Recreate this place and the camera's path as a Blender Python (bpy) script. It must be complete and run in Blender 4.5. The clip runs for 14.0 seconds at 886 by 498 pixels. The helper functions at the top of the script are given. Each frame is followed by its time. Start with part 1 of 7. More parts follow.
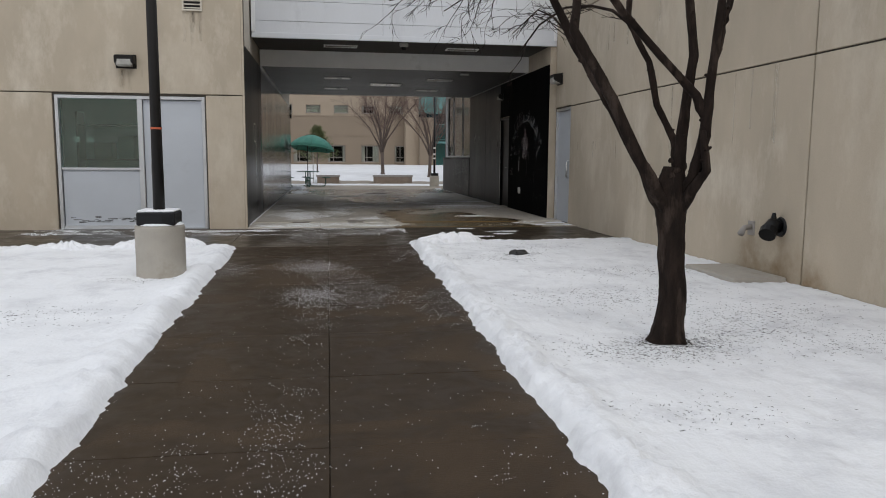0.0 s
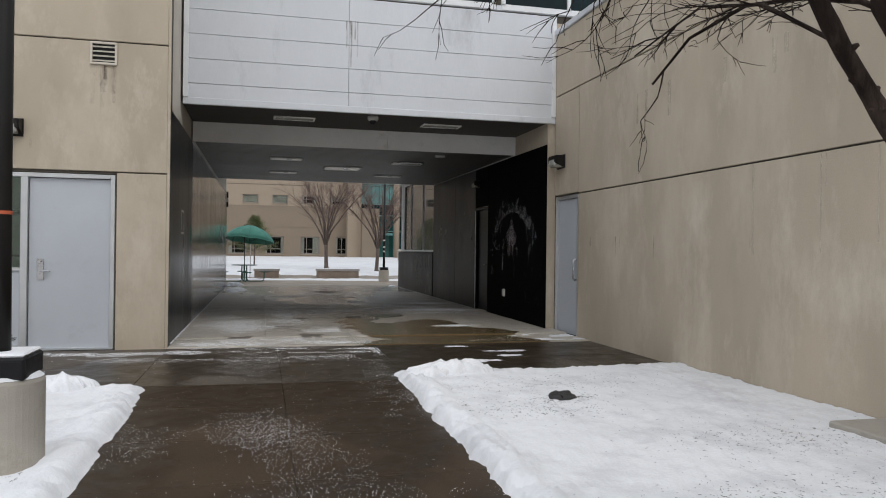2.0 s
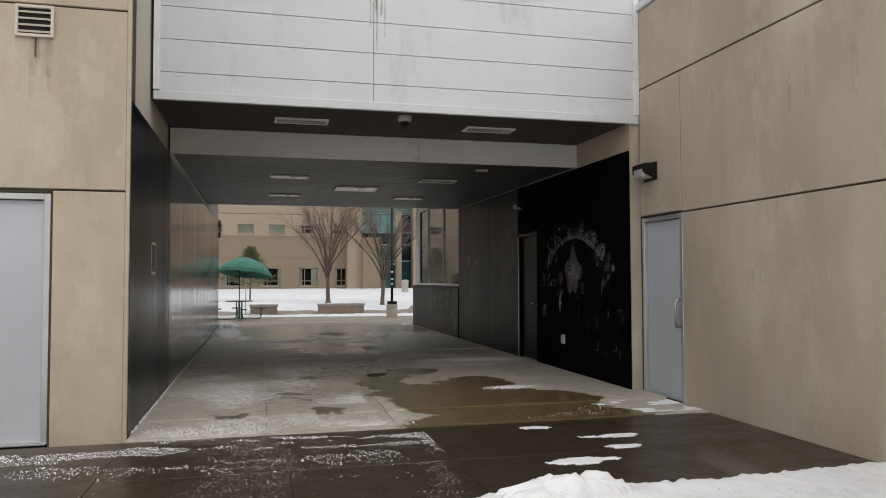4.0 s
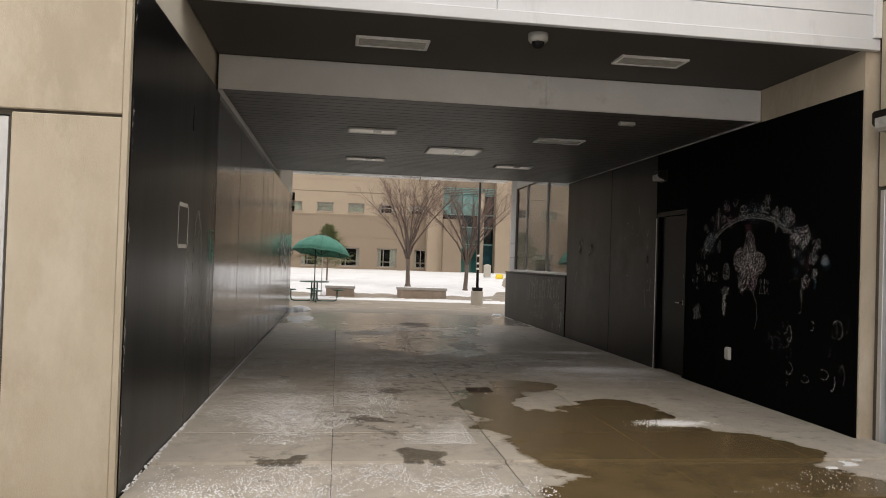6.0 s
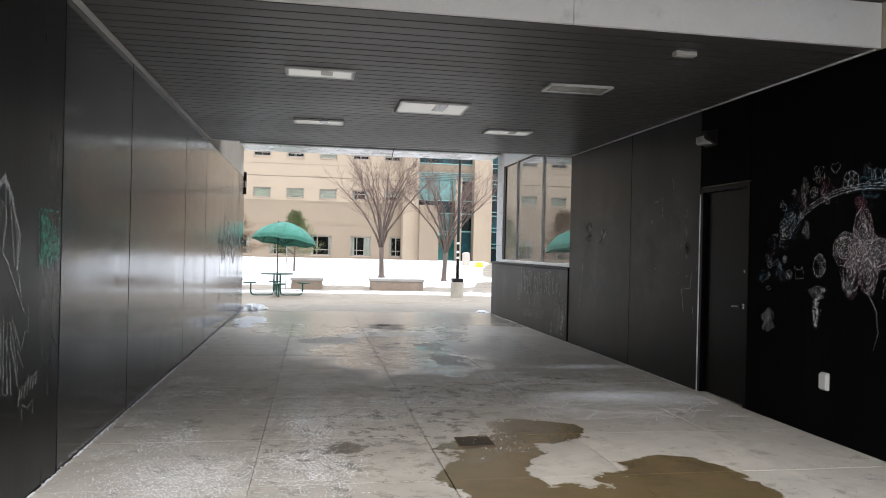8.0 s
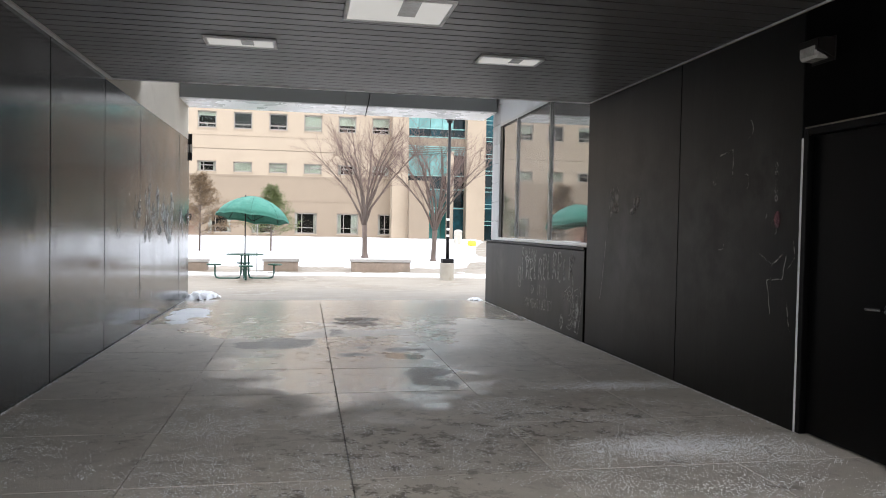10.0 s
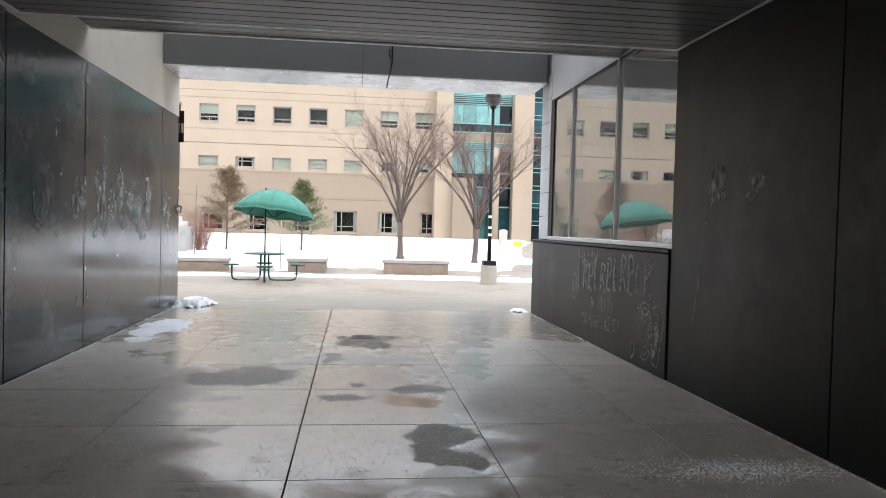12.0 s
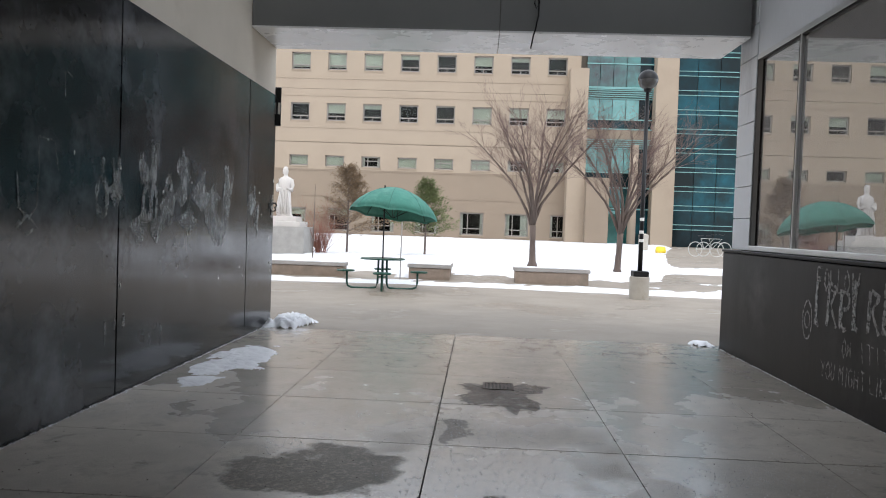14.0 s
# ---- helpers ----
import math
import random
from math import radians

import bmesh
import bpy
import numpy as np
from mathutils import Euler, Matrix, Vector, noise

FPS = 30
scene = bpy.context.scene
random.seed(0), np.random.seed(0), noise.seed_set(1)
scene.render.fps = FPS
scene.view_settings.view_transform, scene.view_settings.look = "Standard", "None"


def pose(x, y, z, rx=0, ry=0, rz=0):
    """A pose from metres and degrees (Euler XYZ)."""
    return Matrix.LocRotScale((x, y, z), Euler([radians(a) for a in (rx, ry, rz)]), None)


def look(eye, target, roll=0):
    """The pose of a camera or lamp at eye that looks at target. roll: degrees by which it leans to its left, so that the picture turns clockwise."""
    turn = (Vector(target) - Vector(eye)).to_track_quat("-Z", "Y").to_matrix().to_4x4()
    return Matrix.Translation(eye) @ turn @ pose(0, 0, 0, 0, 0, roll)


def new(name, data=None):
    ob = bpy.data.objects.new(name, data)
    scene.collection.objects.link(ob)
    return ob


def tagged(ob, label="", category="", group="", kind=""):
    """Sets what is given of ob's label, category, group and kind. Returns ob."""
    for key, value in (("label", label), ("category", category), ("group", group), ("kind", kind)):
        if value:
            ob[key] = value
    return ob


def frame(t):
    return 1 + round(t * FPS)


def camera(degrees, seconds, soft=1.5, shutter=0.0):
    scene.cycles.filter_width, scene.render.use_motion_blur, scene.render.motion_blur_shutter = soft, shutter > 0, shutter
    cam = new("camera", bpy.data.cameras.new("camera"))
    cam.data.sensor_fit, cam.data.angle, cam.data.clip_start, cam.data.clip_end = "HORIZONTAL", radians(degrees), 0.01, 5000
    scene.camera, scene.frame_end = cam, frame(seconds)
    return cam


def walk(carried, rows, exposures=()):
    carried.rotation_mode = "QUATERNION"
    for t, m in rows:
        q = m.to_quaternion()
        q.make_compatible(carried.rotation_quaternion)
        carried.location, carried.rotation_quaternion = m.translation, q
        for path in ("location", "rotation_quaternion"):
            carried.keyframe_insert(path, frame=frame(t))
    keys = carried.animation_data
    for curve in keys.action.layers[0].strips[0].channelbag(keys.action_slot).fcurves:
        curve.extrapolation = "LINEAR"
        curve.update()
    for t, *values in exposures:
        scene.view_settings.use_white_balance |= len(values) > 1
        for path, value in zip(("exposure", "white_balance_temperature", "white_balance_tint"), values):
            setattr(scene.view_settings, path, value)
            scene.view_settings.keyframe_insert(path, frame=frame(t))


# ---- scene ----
cam = camera(61.7, 14.0, soft=1.0)
PATH = [
    (0, (0.147, 0.147, 1.195), (0.45, 2.109, 0.953), 0.4),
    (0.5, (0.04, 0.898, 1.242), (0.351, 2.871, 1.142), 0.5),
    (1, (0.014, 1.6, 1.26), (0.358, 3.57, 1.222), 0.2),
    (1.5, (-0.038, 2.341, 1.27), (0.376, 4.298, 1.258), 0.3),
    (2, (-0.053, 3.054, 1.281), (0.419, 4.998, 1.285), 0.7),
    (2.5, (-0.096, 3.795, 1.323), (0.377, 5.738, 1.337), 0.6),
    (3, (-0.115, 4.48, 1.349), (0.356, 6.423, 1.38), 0.1),
    (3.2, (-0.119, 4.777, 1.375), (0.349, 6.721, 1.426), -0.5),
    (5.3, (-0.029, 7.639, 1.438), (0.475, 9.571, 1.549), 0.8),
    (5.5, (-0.048, 7.887, 1.438), (0.404, 9.831, 1.572), 1.7),
    (6, (-0.006, 8.58, 1.433), (0.274, 10.56, 1.467), 1.8),
    (6.5, (0.046, 9.241, 1.493), (0.29, 11.225, 1.548), 2.7),
    (7, (0.162, 9.888, 1.458), (0.491, 11.86, 1.436), 0.7),
    (7.5, (0.226, 10.534, 1.484), (0.571, 12.504, 1.469), 2.0),
    (8, (0.345, 11.118, 1.484), (0.689, 13.088, 1.485), 1.3),
    (8.2, (0.381, 11.376, 1.486), (0.731, 13.345, 1.471), 1.0),
    (10.3, (1.113, 13.996, 1.44), (1.48, 15.961, 1.382), 1.0),
    (10.5, (1.224, 14.157, 1.432), (1.587, 16.123, 1.388), 0.5),
    (11, (1.398, 14.738, 1.427), (1.777, 16.702, 1.454), 1.3),
    (11.5, (1.508, 15.434, 1.418), (1.834, 17.407, 1.446), 1.6),
    (12, (1.545, 16.09, 1.385), (1.784, 18.074, 1.326), 1.5),
    (12.5, (1.535, 16.763, 1.362), (1.663, 18.754, 1.227), 1.8),
    (13, (1.502, 17.401, 1.358), (1.583, 19.392, 1.185), 1.5),
    (13.5, (1.497, 18.055, 1.379), (1.465, 20.051, 1.261), 1.5),
    (14, (1.472, 18.703, 1.395), (1.376, 20.699, 1.332), 2.0),
]
EXPOSURES = [(0, 0.03, 6450, 10), (1.5, 0.14, 6450, 10), (3, 0.24, 6550, 10), (5.5, 0.50, 7300, 12), (6.5, 0.86, 7400, 13), (7.5, 1.5, 6400, 10), (8.2, 1.68, 6350, 10), (11, 1.85, 6350, 11), (13, 1.45, 6300, 11), (14, 1.12, 6300, 11)]
walk(cam, [(t, look(eye, target, roll)) for t, eye, target, roll in PATH], EXPOSURES)

# ---- world and sun ----
world = bpy.data.worlds.new("overcast_sky")
scene.world = world
world.use_nodes = True
wn, wl = world.node_tree.nodes, world.node_tree.links
bg = wn["Background"]
sky = wn.new("ShaderNodeTexSky")
sky.sky_type, sky.sun_disc = "NISHITA", False
sky.sun_elevation, sky.sun_rotation = radians(40), radians(200)
sky.air_density, sky.dust_density = 1.0, 4.0
grey = wn.new("ShaderNodeMix")
grey.data_type = "RGBA"
grey.inputs[0].default_value = 0.85
wl.new(sky.outputs[0], grey.inputs[6])
grey.inputs[7].default_value = (9.0, 9.4, 10.0, 1)
wl.new(grey.outputs[2], bg.inputs[0])
bg.inputs[1].default_value = 0.1
sun = new("sun", bpy.data.lights.new("sun", "SUN"))
sun.data.energy, sun.data.angle, sun.data.color = 0.5, radians(25), (1, 0.97, 0.92)
sun.matrix_world = look((0, 0, 30), (0 - 8, 22, 0))


# ---- materials ----
def mat(name, base, rough=0.6, var=0.15, scale=4.0, fine=60.0, bump=0.15, metal=0.0, second=None, second_at=0.55, rough_var=0.1,
        stretch=(1, 1, 1), stain=None, stain_scale=1.0, stain_at=0.6, spec=0.5, coat=0.0, per_object=0.0):
    """A surface with broad and fine variation, an optional second tone and stains."""
    m = bpy.data.materials.new(name)
    m.use_nodes = True
    n, l = m.node_tree.nodes, m.node_tree.links
    b = n["Principled BSDF"]
    tc = n.new("ShaderNodeTexCoord")
    mp = n.new("ShaderNodeMapping")
    mp.inputs["Scale"].default_value = stretch
    l.new(tc.outputs["Object"], mp.inputs[0])

    def noise_tex(s, d=5.0, r=0.6):
        t = n.new("ShaderNodeTexNoise")
        t.inputs["Scale"].default_value, t.inputs["Detail"].default_value, t.inputs["Roughness"].default_value = s, d, r
        l.new(mp.outputs[0], t.inputs["Vector"])
        return t.outputs["Fac"]

    def ramp(src, lo, hi):
        r = n.new("ShaderNodeMapRange")
        r.inputs[1].default_value, r.inputs[2].default_value = lo, hi
        l.new(src, r.inputs[0])
        return r.outputs[0]

    def blend(f, a, c, mode="MIX"):
        x = n.new("ShaderNodeMix")
        x.data_type, x.blend_type = "RGBA", mode
        if isinstance(f, float):
            x.inputs[0].default_value = f
        else:
            l.new(f, x.inputs[0])
        for k, v in ((6, a), (7, c)):
            if isinstance(v, tuple):
                x.inputs[k].default_value = (*v, 1)
            else:
                l.new(v, x.inputs[k])
        return x.outputs[2]

    broad, small = noise_tex(scale), noise_tex(fine, 3.0)
    dark = tuple(c * (1 - var) for c in base)
    light = tuple(min(1, c * (1 + var)) for c in base)
    col = blend(ramp(broad, 0.3, 0.7), dark, light)
    col = blend(ramp(small, 0.25, 0.75), blend(0.5, col, dark), col)
    if second:
        col = blend(ramp(noise_tex(scale * 0.6, 8.0, 0.65), second_at - 0.06, second_at + 0.06), col, second)
    if stain:
        col = blend(ramp(noise_tex(stain_scale, 8.0, 0.7), stain_at - 0.08, stain_at + 0.12), col, stain)
    if per_object:
        oi = n.new("ShaderNodeObjectInfo")
        hs = n.new("ShaderNodeHueSaturation")
        l.new(col, hs.inputs["Color"])
        r = n.new("ShaderNodeMapRange")
        r.inputs[3].default_value, r.inputs[4].default_value = 1 - per_object, 1 + per_object
        l.new(oi.outputs["Random"], r.inputs[0])
        l.new(r.outputs[0], hs.inputs["Value"])
        col = hs.outputs[0]
    l.new(col, b.inputs["Base Color"])
    rr = n.new("ShaderNodeMapRange")
    rr.inputs[3].default_value, rr.inputs[4].default_value = max(0.02, rough - rough_var), min(1, rough + rough_var)
    l.new(broad, rr.inputs[0])
    l.new(rr.outputs[0], b.inputs["Roughness"])
    b.inputs["Metallic"].default_value = metal
    b.inputs["Specular IOR Level"].default_value = spec
    b.inputs["Coat Weight"].default_value = coat
    if bump:
        bp = n.new("ShaderNodeBump")
        bp.inputs["Strength"].default_value, bp.inputs["Distance"].default_value = bump, 0.01
        l.new(small, bp.inputs["Height"])
        l.new(bp.outputs[0], b.inputs["Normal"])
    return m


def wet_concrete(name, dry, wet, wet_at, scale, wet_rough=0.2, dry_rough=0.65, spec=0.5, spots=()):
    """Concrete with darker wet patches in a drier pale ground. spots: (x, y, reach, amount) where water stands."""
    m = mat(name, dry, rough=0.7, var=0.16, scale=1.3, fine=90, bump=0.25, per_object=0.05, spec=spec)
    n, l = m.node_tree.nodes, m.node_tree.links
    b = n["Principled BSDF"]
    geo = n.new("ShaderNodeNewGeometry")

    def tex(s, d=7.0, r=0.62, distort=0.5):
        t = n.new("ShaderNodeTexNoise")
        t.inputs["Scale"].default_value, t.inputs["Detail"].default_value, t.inputs["Roughness"].default_value = s, d, r
        t.inputs["Distortion"].default_value = distort
        l.new(geo.outputs["Position"], t.inputs["Vector"])
        return t.outputs["Fac"]

    def rng(src, a, c, lo=0.0, hi=1.0):
        r = n.new("ShaderNodeMapRange")
        r.inputs[1].default_value, r.inputs[2].default_value = a, c
        r.inputs[3].default_value, r.inputs[4].default_value = lo, hi
        l.new(src, r.inputs[0])
        return r.outputs[0]

    def calc(op, a, c):
        x = n.new("ShaderNodeMath")
        x.operation = op
        for k, v in ((0, a), (1, c)):
            if isinstance(v, float):
                x.inputs[k].default_value = v
            else:
                l.new(v, x.inputs[k])
        return x.outputs[0]

    def mixc(f, a, c):
        x = n.new("ShaderNodeMix")
        x.data_type = "RGBA"
        l.new(f, x.inputs[0])
        for k, v in ((6, a), (7, c)):
            if isinstance(v, tuple):
                x.inputs[k].default_value = (*v, 1)
            else:
                l.new(v, x.inputs[k])
        return x.outputs[2]

    def mixf(f, a, c):
        x = n.new("ShaderNodeMix")
        x.data_type = "FLOAT"
        l.new(f, x.inputs[0])
        for k, v in ((2, a), (3, c)):
            if isinstance(v, float):
                x.inputs[k].default_value = v
            else:
                l.new(v, x.inputs[k])
        return x.outputs[0]

    level = tex(scale)
    for sx, sy, reach, amount in spots:
        d = n.new("ShaderNodeVectorMath")
        d.operation = "DISTANCE"
        l.new(geo.outputs["Position"], d.inputs[0])
        d.inputs[1].default_value = (sx, sy, 0.04)
        level = calc("ADD", level, rng(d.outputs["Value"], 0.0, reach, amount, 0.0))
    mask = rng(level, wet_at - 0.012, wet_at + 0.02)
    old = b.inputs["Base Color"].links[0].from_socket
    tone = mixc(rng(tex(7.0), 0.3, 0.7), wet, tuple(c * 1.45 for c in wet))
    col = mixc(mask, old, tone)
    col = mixc(calc("MULTIPLY", rng(tex(5.5, 9.0, 0.72, 0.2), 0.55, 0.64), 0.5), col, tone)
    col = mixc(calc("MULTIPLY", rng(tex(16.0, 4.0, 0.7, 0.0), 0.60, 0.68), 0.32), col, tone)
    edge = calc("MULTIPLY", rng(level, wet_at - 0.05, wet_at - 0.012), 0.35)
    col = mixc(edge, col, tone)
    rough = mixf(mask, dry_rough, rng(tex(3.5), 0.38, 0.62, wet_rough, wet_rough + 0.15))
    bump = b.inputs["Normal"].links[0].from_node
    l.new(mixf(mask, 0.3, 0.03), bump.inputs["Strength"])
    l.new(col, b.inputs["Base Color"])
    l.new(rough, b.inputs["Roughness"])
    return m


def passage_concrete(name, dry, damp, brown):
    """Old slab floor: dry pale concrete, a thin glossy film, matt damp islands, speckled ice grit and a brown puddle."""
    m = mat(name, dry, rough=0.72, var=0.20, scale=1.7, fine=95, bump=0.3, per_object=0.07, stain=tuple(c * 0.62 for c in dry), stain_scale=2.3, stain_at=0.60)
    n, l = m.node_tree.nodes, m.node_tree.links
    b = n["Principled BSDF"]
    geo = n.new("ShaderNodeNewGeometry")

    def tex(s, d=6.0, r=0.6, out="Fac"):
        t = n.new("ShaderNodeTexNoise")
        t.inputs["Scale"].default_value, t.inputs["Detail"].default_value, t.inputs["Roughness"].default_value = s, d, r
        l.new(geo.outputs["Position"], t.inputs["Vector"])
        return t.outputs[out]

    def vec(op, a, c):
        x = n.new("ShaderNodeVectorMath")
        x.operation = op
        for k, v in ((0, a), (1, c)):
            if isinstance(v, tuple):
                x.inputs[k].default_value = v
            else:
                l.new(v, x.inputs[k])
        return x.outputs[1] if op == "LENGTH" else x.outputs[0]

    def calc(op, a, c=0.0):
        x = n.new("ShaderNodeMath")
        x.operation = op
        for k, v in ((0, a), (1, c)):
            if isinstance(v, float):
                x.inputs[k].default_value = v
            else:
                l.new(v, x.inputs[k])
        return x.outputs[0]

    def rng(src, a, c, lo=0.0, hi=1.0):
        r = n.new("ShaderNodeMapRange")
        r.inputs[1].default_value, r.inputs[2].default_value = a, c
        r.inputs[3].default_value, r.inputs[4].default_value = lo, hi
        l.new(src, r.inputs[0])
        return r.outputs[0]

    def mix(f, a, c, kind="RGBA"):
        x = n.new("ShaderNodeMix")
        x.data_type = kind
        l.new(f, x.inputs[0])
        for k, v in zip((6, 7) if kind == "RGBA" else (2, 3), (a, c)):
            if isinstance(v, tuple):
                x.inputs[k].default_value = (*v, 1)
            elif isinstance(v, float):
                x.inputs[k].default_value = v
            else:
                l.new(v, x.inputs[k])
        return x.outputs[2] if kind == "RGBA" else x.outputs[0]

    bend = vec("MULTIPLY", vec("SUBTRACT", tex(1.6, 3.0, 0.5, "Color"), (0.5, 0.5, 0.5)), (0.75, 0.9, 0.0))
    crinkle = vec("MULTIPLY", vec("SUBTRACT", tex(6.5, 8.0, 0.72, "Color"), (0.5, 0.5, 0.5)), (0.34, 0.44, 0.0))
    at = vec("ADD", geo.outputs["Position"], vec("ADD", bend, crinkle))

    def field(patches):
        """Height of a set of pools (x, y, half width, half length): over 0 inside them."""
        total = None
        for px, py, rx, ry in patches:
            d = vec("LENGTH", vec("MULTIPLY", vec("SUBTRACT", at, (px, py, 0.04)), (1 / rx, 1 / ry, 0.0)), (0.0, 0.0, 0.0))
            v = calc("SUBTRACT", 1.0, d)
            total = v if total is None else calc("MAXIMUM", total, v)
        return total

    puddle = calc("MULTIPLY", rng(field(BROWN_POOLS), -0.02, 0.03), calc("SUBTRACT", 1.0, rng(field(DRY_ISLANDS), -0.02, 0.05)))
    dull = rng(field(DAMP_ISLANDS), -0.05, 0.10)
    slabs = rng(field(DAMP_SLABS), -0.25, 0.35)
    film = calc("ADD", field(FILM_POOLS), rng(tex(2.2, 4.0, 0.55), 0.3, 0.7, -0.28, 0.28))
    film = calc("MULTIPLY", rng(film, -0.12, 0.30), calc("SUBTRACT", 1.0, calc("MAXIMUM", dull, puddle)))
    film = calc("MULTIPLY", film, calc("SUBTRACT", 1.0, calc("MULTIPLY", slabs, 0.8)))
    mirror = rng(field(CLEAR_POOLS), -0.02, 0.03)
    speck = calc("MULTIPLY", rng(field(SPECKLED), -0.35, 0.5), rng(tex(7.0, 8.0, 0.78), 0.53, 0.57))
    speck = calc("MAXIMUM", speck, calc("MULTIPLY", rng(tex(4.5, 9.0, 0.75), 0.575, 0.64), 0.6))
    speck = calc("MULTIPLY", speck, calc("SUBTRACT", 1.0, calc("MAXIMUM", film, puddle)))
    rim = calc("MULTIPLY", rng(field(DAMP_ISLANDS), -0.14, -0.02), calc("SUBTRACT", 1.0, dull))

    col = b.inputs["Base Color"].links[0].from_socket
    tone = mix(rng(tex(6.0), 0.3, 0.7), tuple(c * 0.8 for c in damp), tuple(c * 1.4 for c in damp))
    tone = mix(rng(tex(38.0, 4.0, 0.7), 0.52, 0.62), tone, tuple(c * 2.3 for c in damp))
    col = mix(calc("MULTIPLY", slabs, 0.12), col, tone)
    col = mix(calc("MULTIPLY", speck, 0.9), col, tone)
    col = mix(calc("MULTIPLY", film, 0.34), col, tone)
    col = mix(calc("MULTIPLY", rim, 0.35), col, tuple(c * 1.1 for c in dry))
    col = mix(dull, col, tone)
    col = mix(puddle, col, mix(rng(tex(3.0), 0.3, 0.7), brown, tuple(c * 1.35 for c in brown)))
    l.new(col, b.inputs["Base Color"])
    rough = mix(film, 0.52, rng(tex(5.0), 0.35, 0.65, 0.17, 0.27), "FLOAT")
    rough = mix(dull, rough, 0.42, "FLOAT")
    rough = mix(calc("MULTIPLY", slabs, calc("SUBTRACT", 1.0, film)), rough, 0.46, "FLOAT")
    rough = mix(puddle, rough, 0.24, "FLOAT")
    rough = mix(mirror, rough, 0.03, "FLOAT")
    l.new(rough, b.inputs["Roughness"])
    sheet = calc("MAXIMUM", film, mirror)
    l.new(rng(sheet, 0.0, 1.0, 0.55, 0.8), b.inputs["Specular IOR Level"])
    l.new(calc("MULTIPLY", sheet, 0.52), b.inputs["Coat Weight"])
    l.new(mix(mirror, 0.24, 0.02, "FLOAT"), b.inputs["Coat Roughness"])
    b.inputs["Coat IOR"].default_value = 1.6
    bump = b.inputs["Normal"].links[0].from_node
    l.new(mix(calc("MAXIMUM", sheet, puddle), 0.4, 0.03, "FLOAT"), bump.inputs["Strength"])
    return m


def glass(name, tint, through_amount, ior=1.9, rough=0.0, sheen=(0.95, 0.97, 0.97), glare=0.0):
    """A pane: gloss by Fresnel over a tinted clear body, with a pale diffuse layer for hazy reflections."""
    m = bpy.data.materials.new(name)
    m.use_nodes = True
    n, l = m.node_tree.nodes, m.node_tree.links
    n.remove(n["Principled BSDF"])
    t, g, f, x = n.new("ShaderNodeBsdfTransparent"), n.new("ShaderNodeBsdfGlossy"), n.new("ShaderNodeFresnel"), n.new("ShaderNodeMixShader")
    t.inputs[0].default_value = tuple(c * through_amount for c in tint) + (1,)
    g.inputs["Color"].default_value, g.inputs["Roughness"].default_value = (*sheen, 1), rough
    f.inputs[0].default_value = ior
    l.new(f.outputs[0], x.inputs[0])
    l.new(t.outputs[0], x.inputs[1])
    l.new(g.outputs[0], x.inputs[2])
    out = x.outputs[0]
    # Pale diffuse colour mixed in to imitate a washed-out bright reflection.
    if glare:
        glare_coat, y = n.new("ShaderNodeBsdfDiffuse"), n.new("ShaderNodeMixShader")
        glare_coat.inputs[0].default_value = (0.62, 0.57, 0.55, 1)
        y.inputs[0].default_value = glare
        l.new(out, y.inputs[1])
        l.new(glare_coat.outputs[0], y.inputs[2])
        out = y.outputs[0]
    l.new(out, n["Material Output"].inputs[0])
    return m


def emitter(name, col, strength):
    m = bpy.data.materials.new(name)
    m.use_nodes = True
    b = m.node_tree.nodes["Principled BSDF"]
    b.inputs["Base Color"].default_value = (*col, 1)
    b.inputs["Emission Color"].default_value = (*col, 1)
    b.inputs["Emission Strength"].default_value = strength
    return m


def dusty(m, low, high, scale, stretch=(1, 1, 1)):
    """Makes a surface a broken layer of dust that lets its ground show through."""
    n, l = m.node_tree.nodes, m.node_tree.links
    tc, mp, t, r = n.new("ShaderNodeTexCoord"), n.new("ShaderNodeMapping"), n.new("ShaderNodeTexNoise"), n.new("ShaderNodeMapRange")
    mp.inputs["Scale"].default_value = stretch
    t.inputs["Scale"].default_value, t.inputs["Detail"].default_value, t.inputs["Roughness"].default_value = scale, 6.0, 0.7
    r.inputs[1].default_value, r.inputs[2].default_value = 0.36, 0.66
    r.inputs[3].default_value, r.inputs[4].default_value = low, high
    l.new(tc.outputs["Object"], mp.inputs[0])
    l.new(mp.outputs[0], t.inputs["Vector"])
    l.new(t.outputs["Fac"], r.inputs[0])
    l.new(r.outputs[0], n["Principled BSDF"].inputs["Alpha"])
    return m


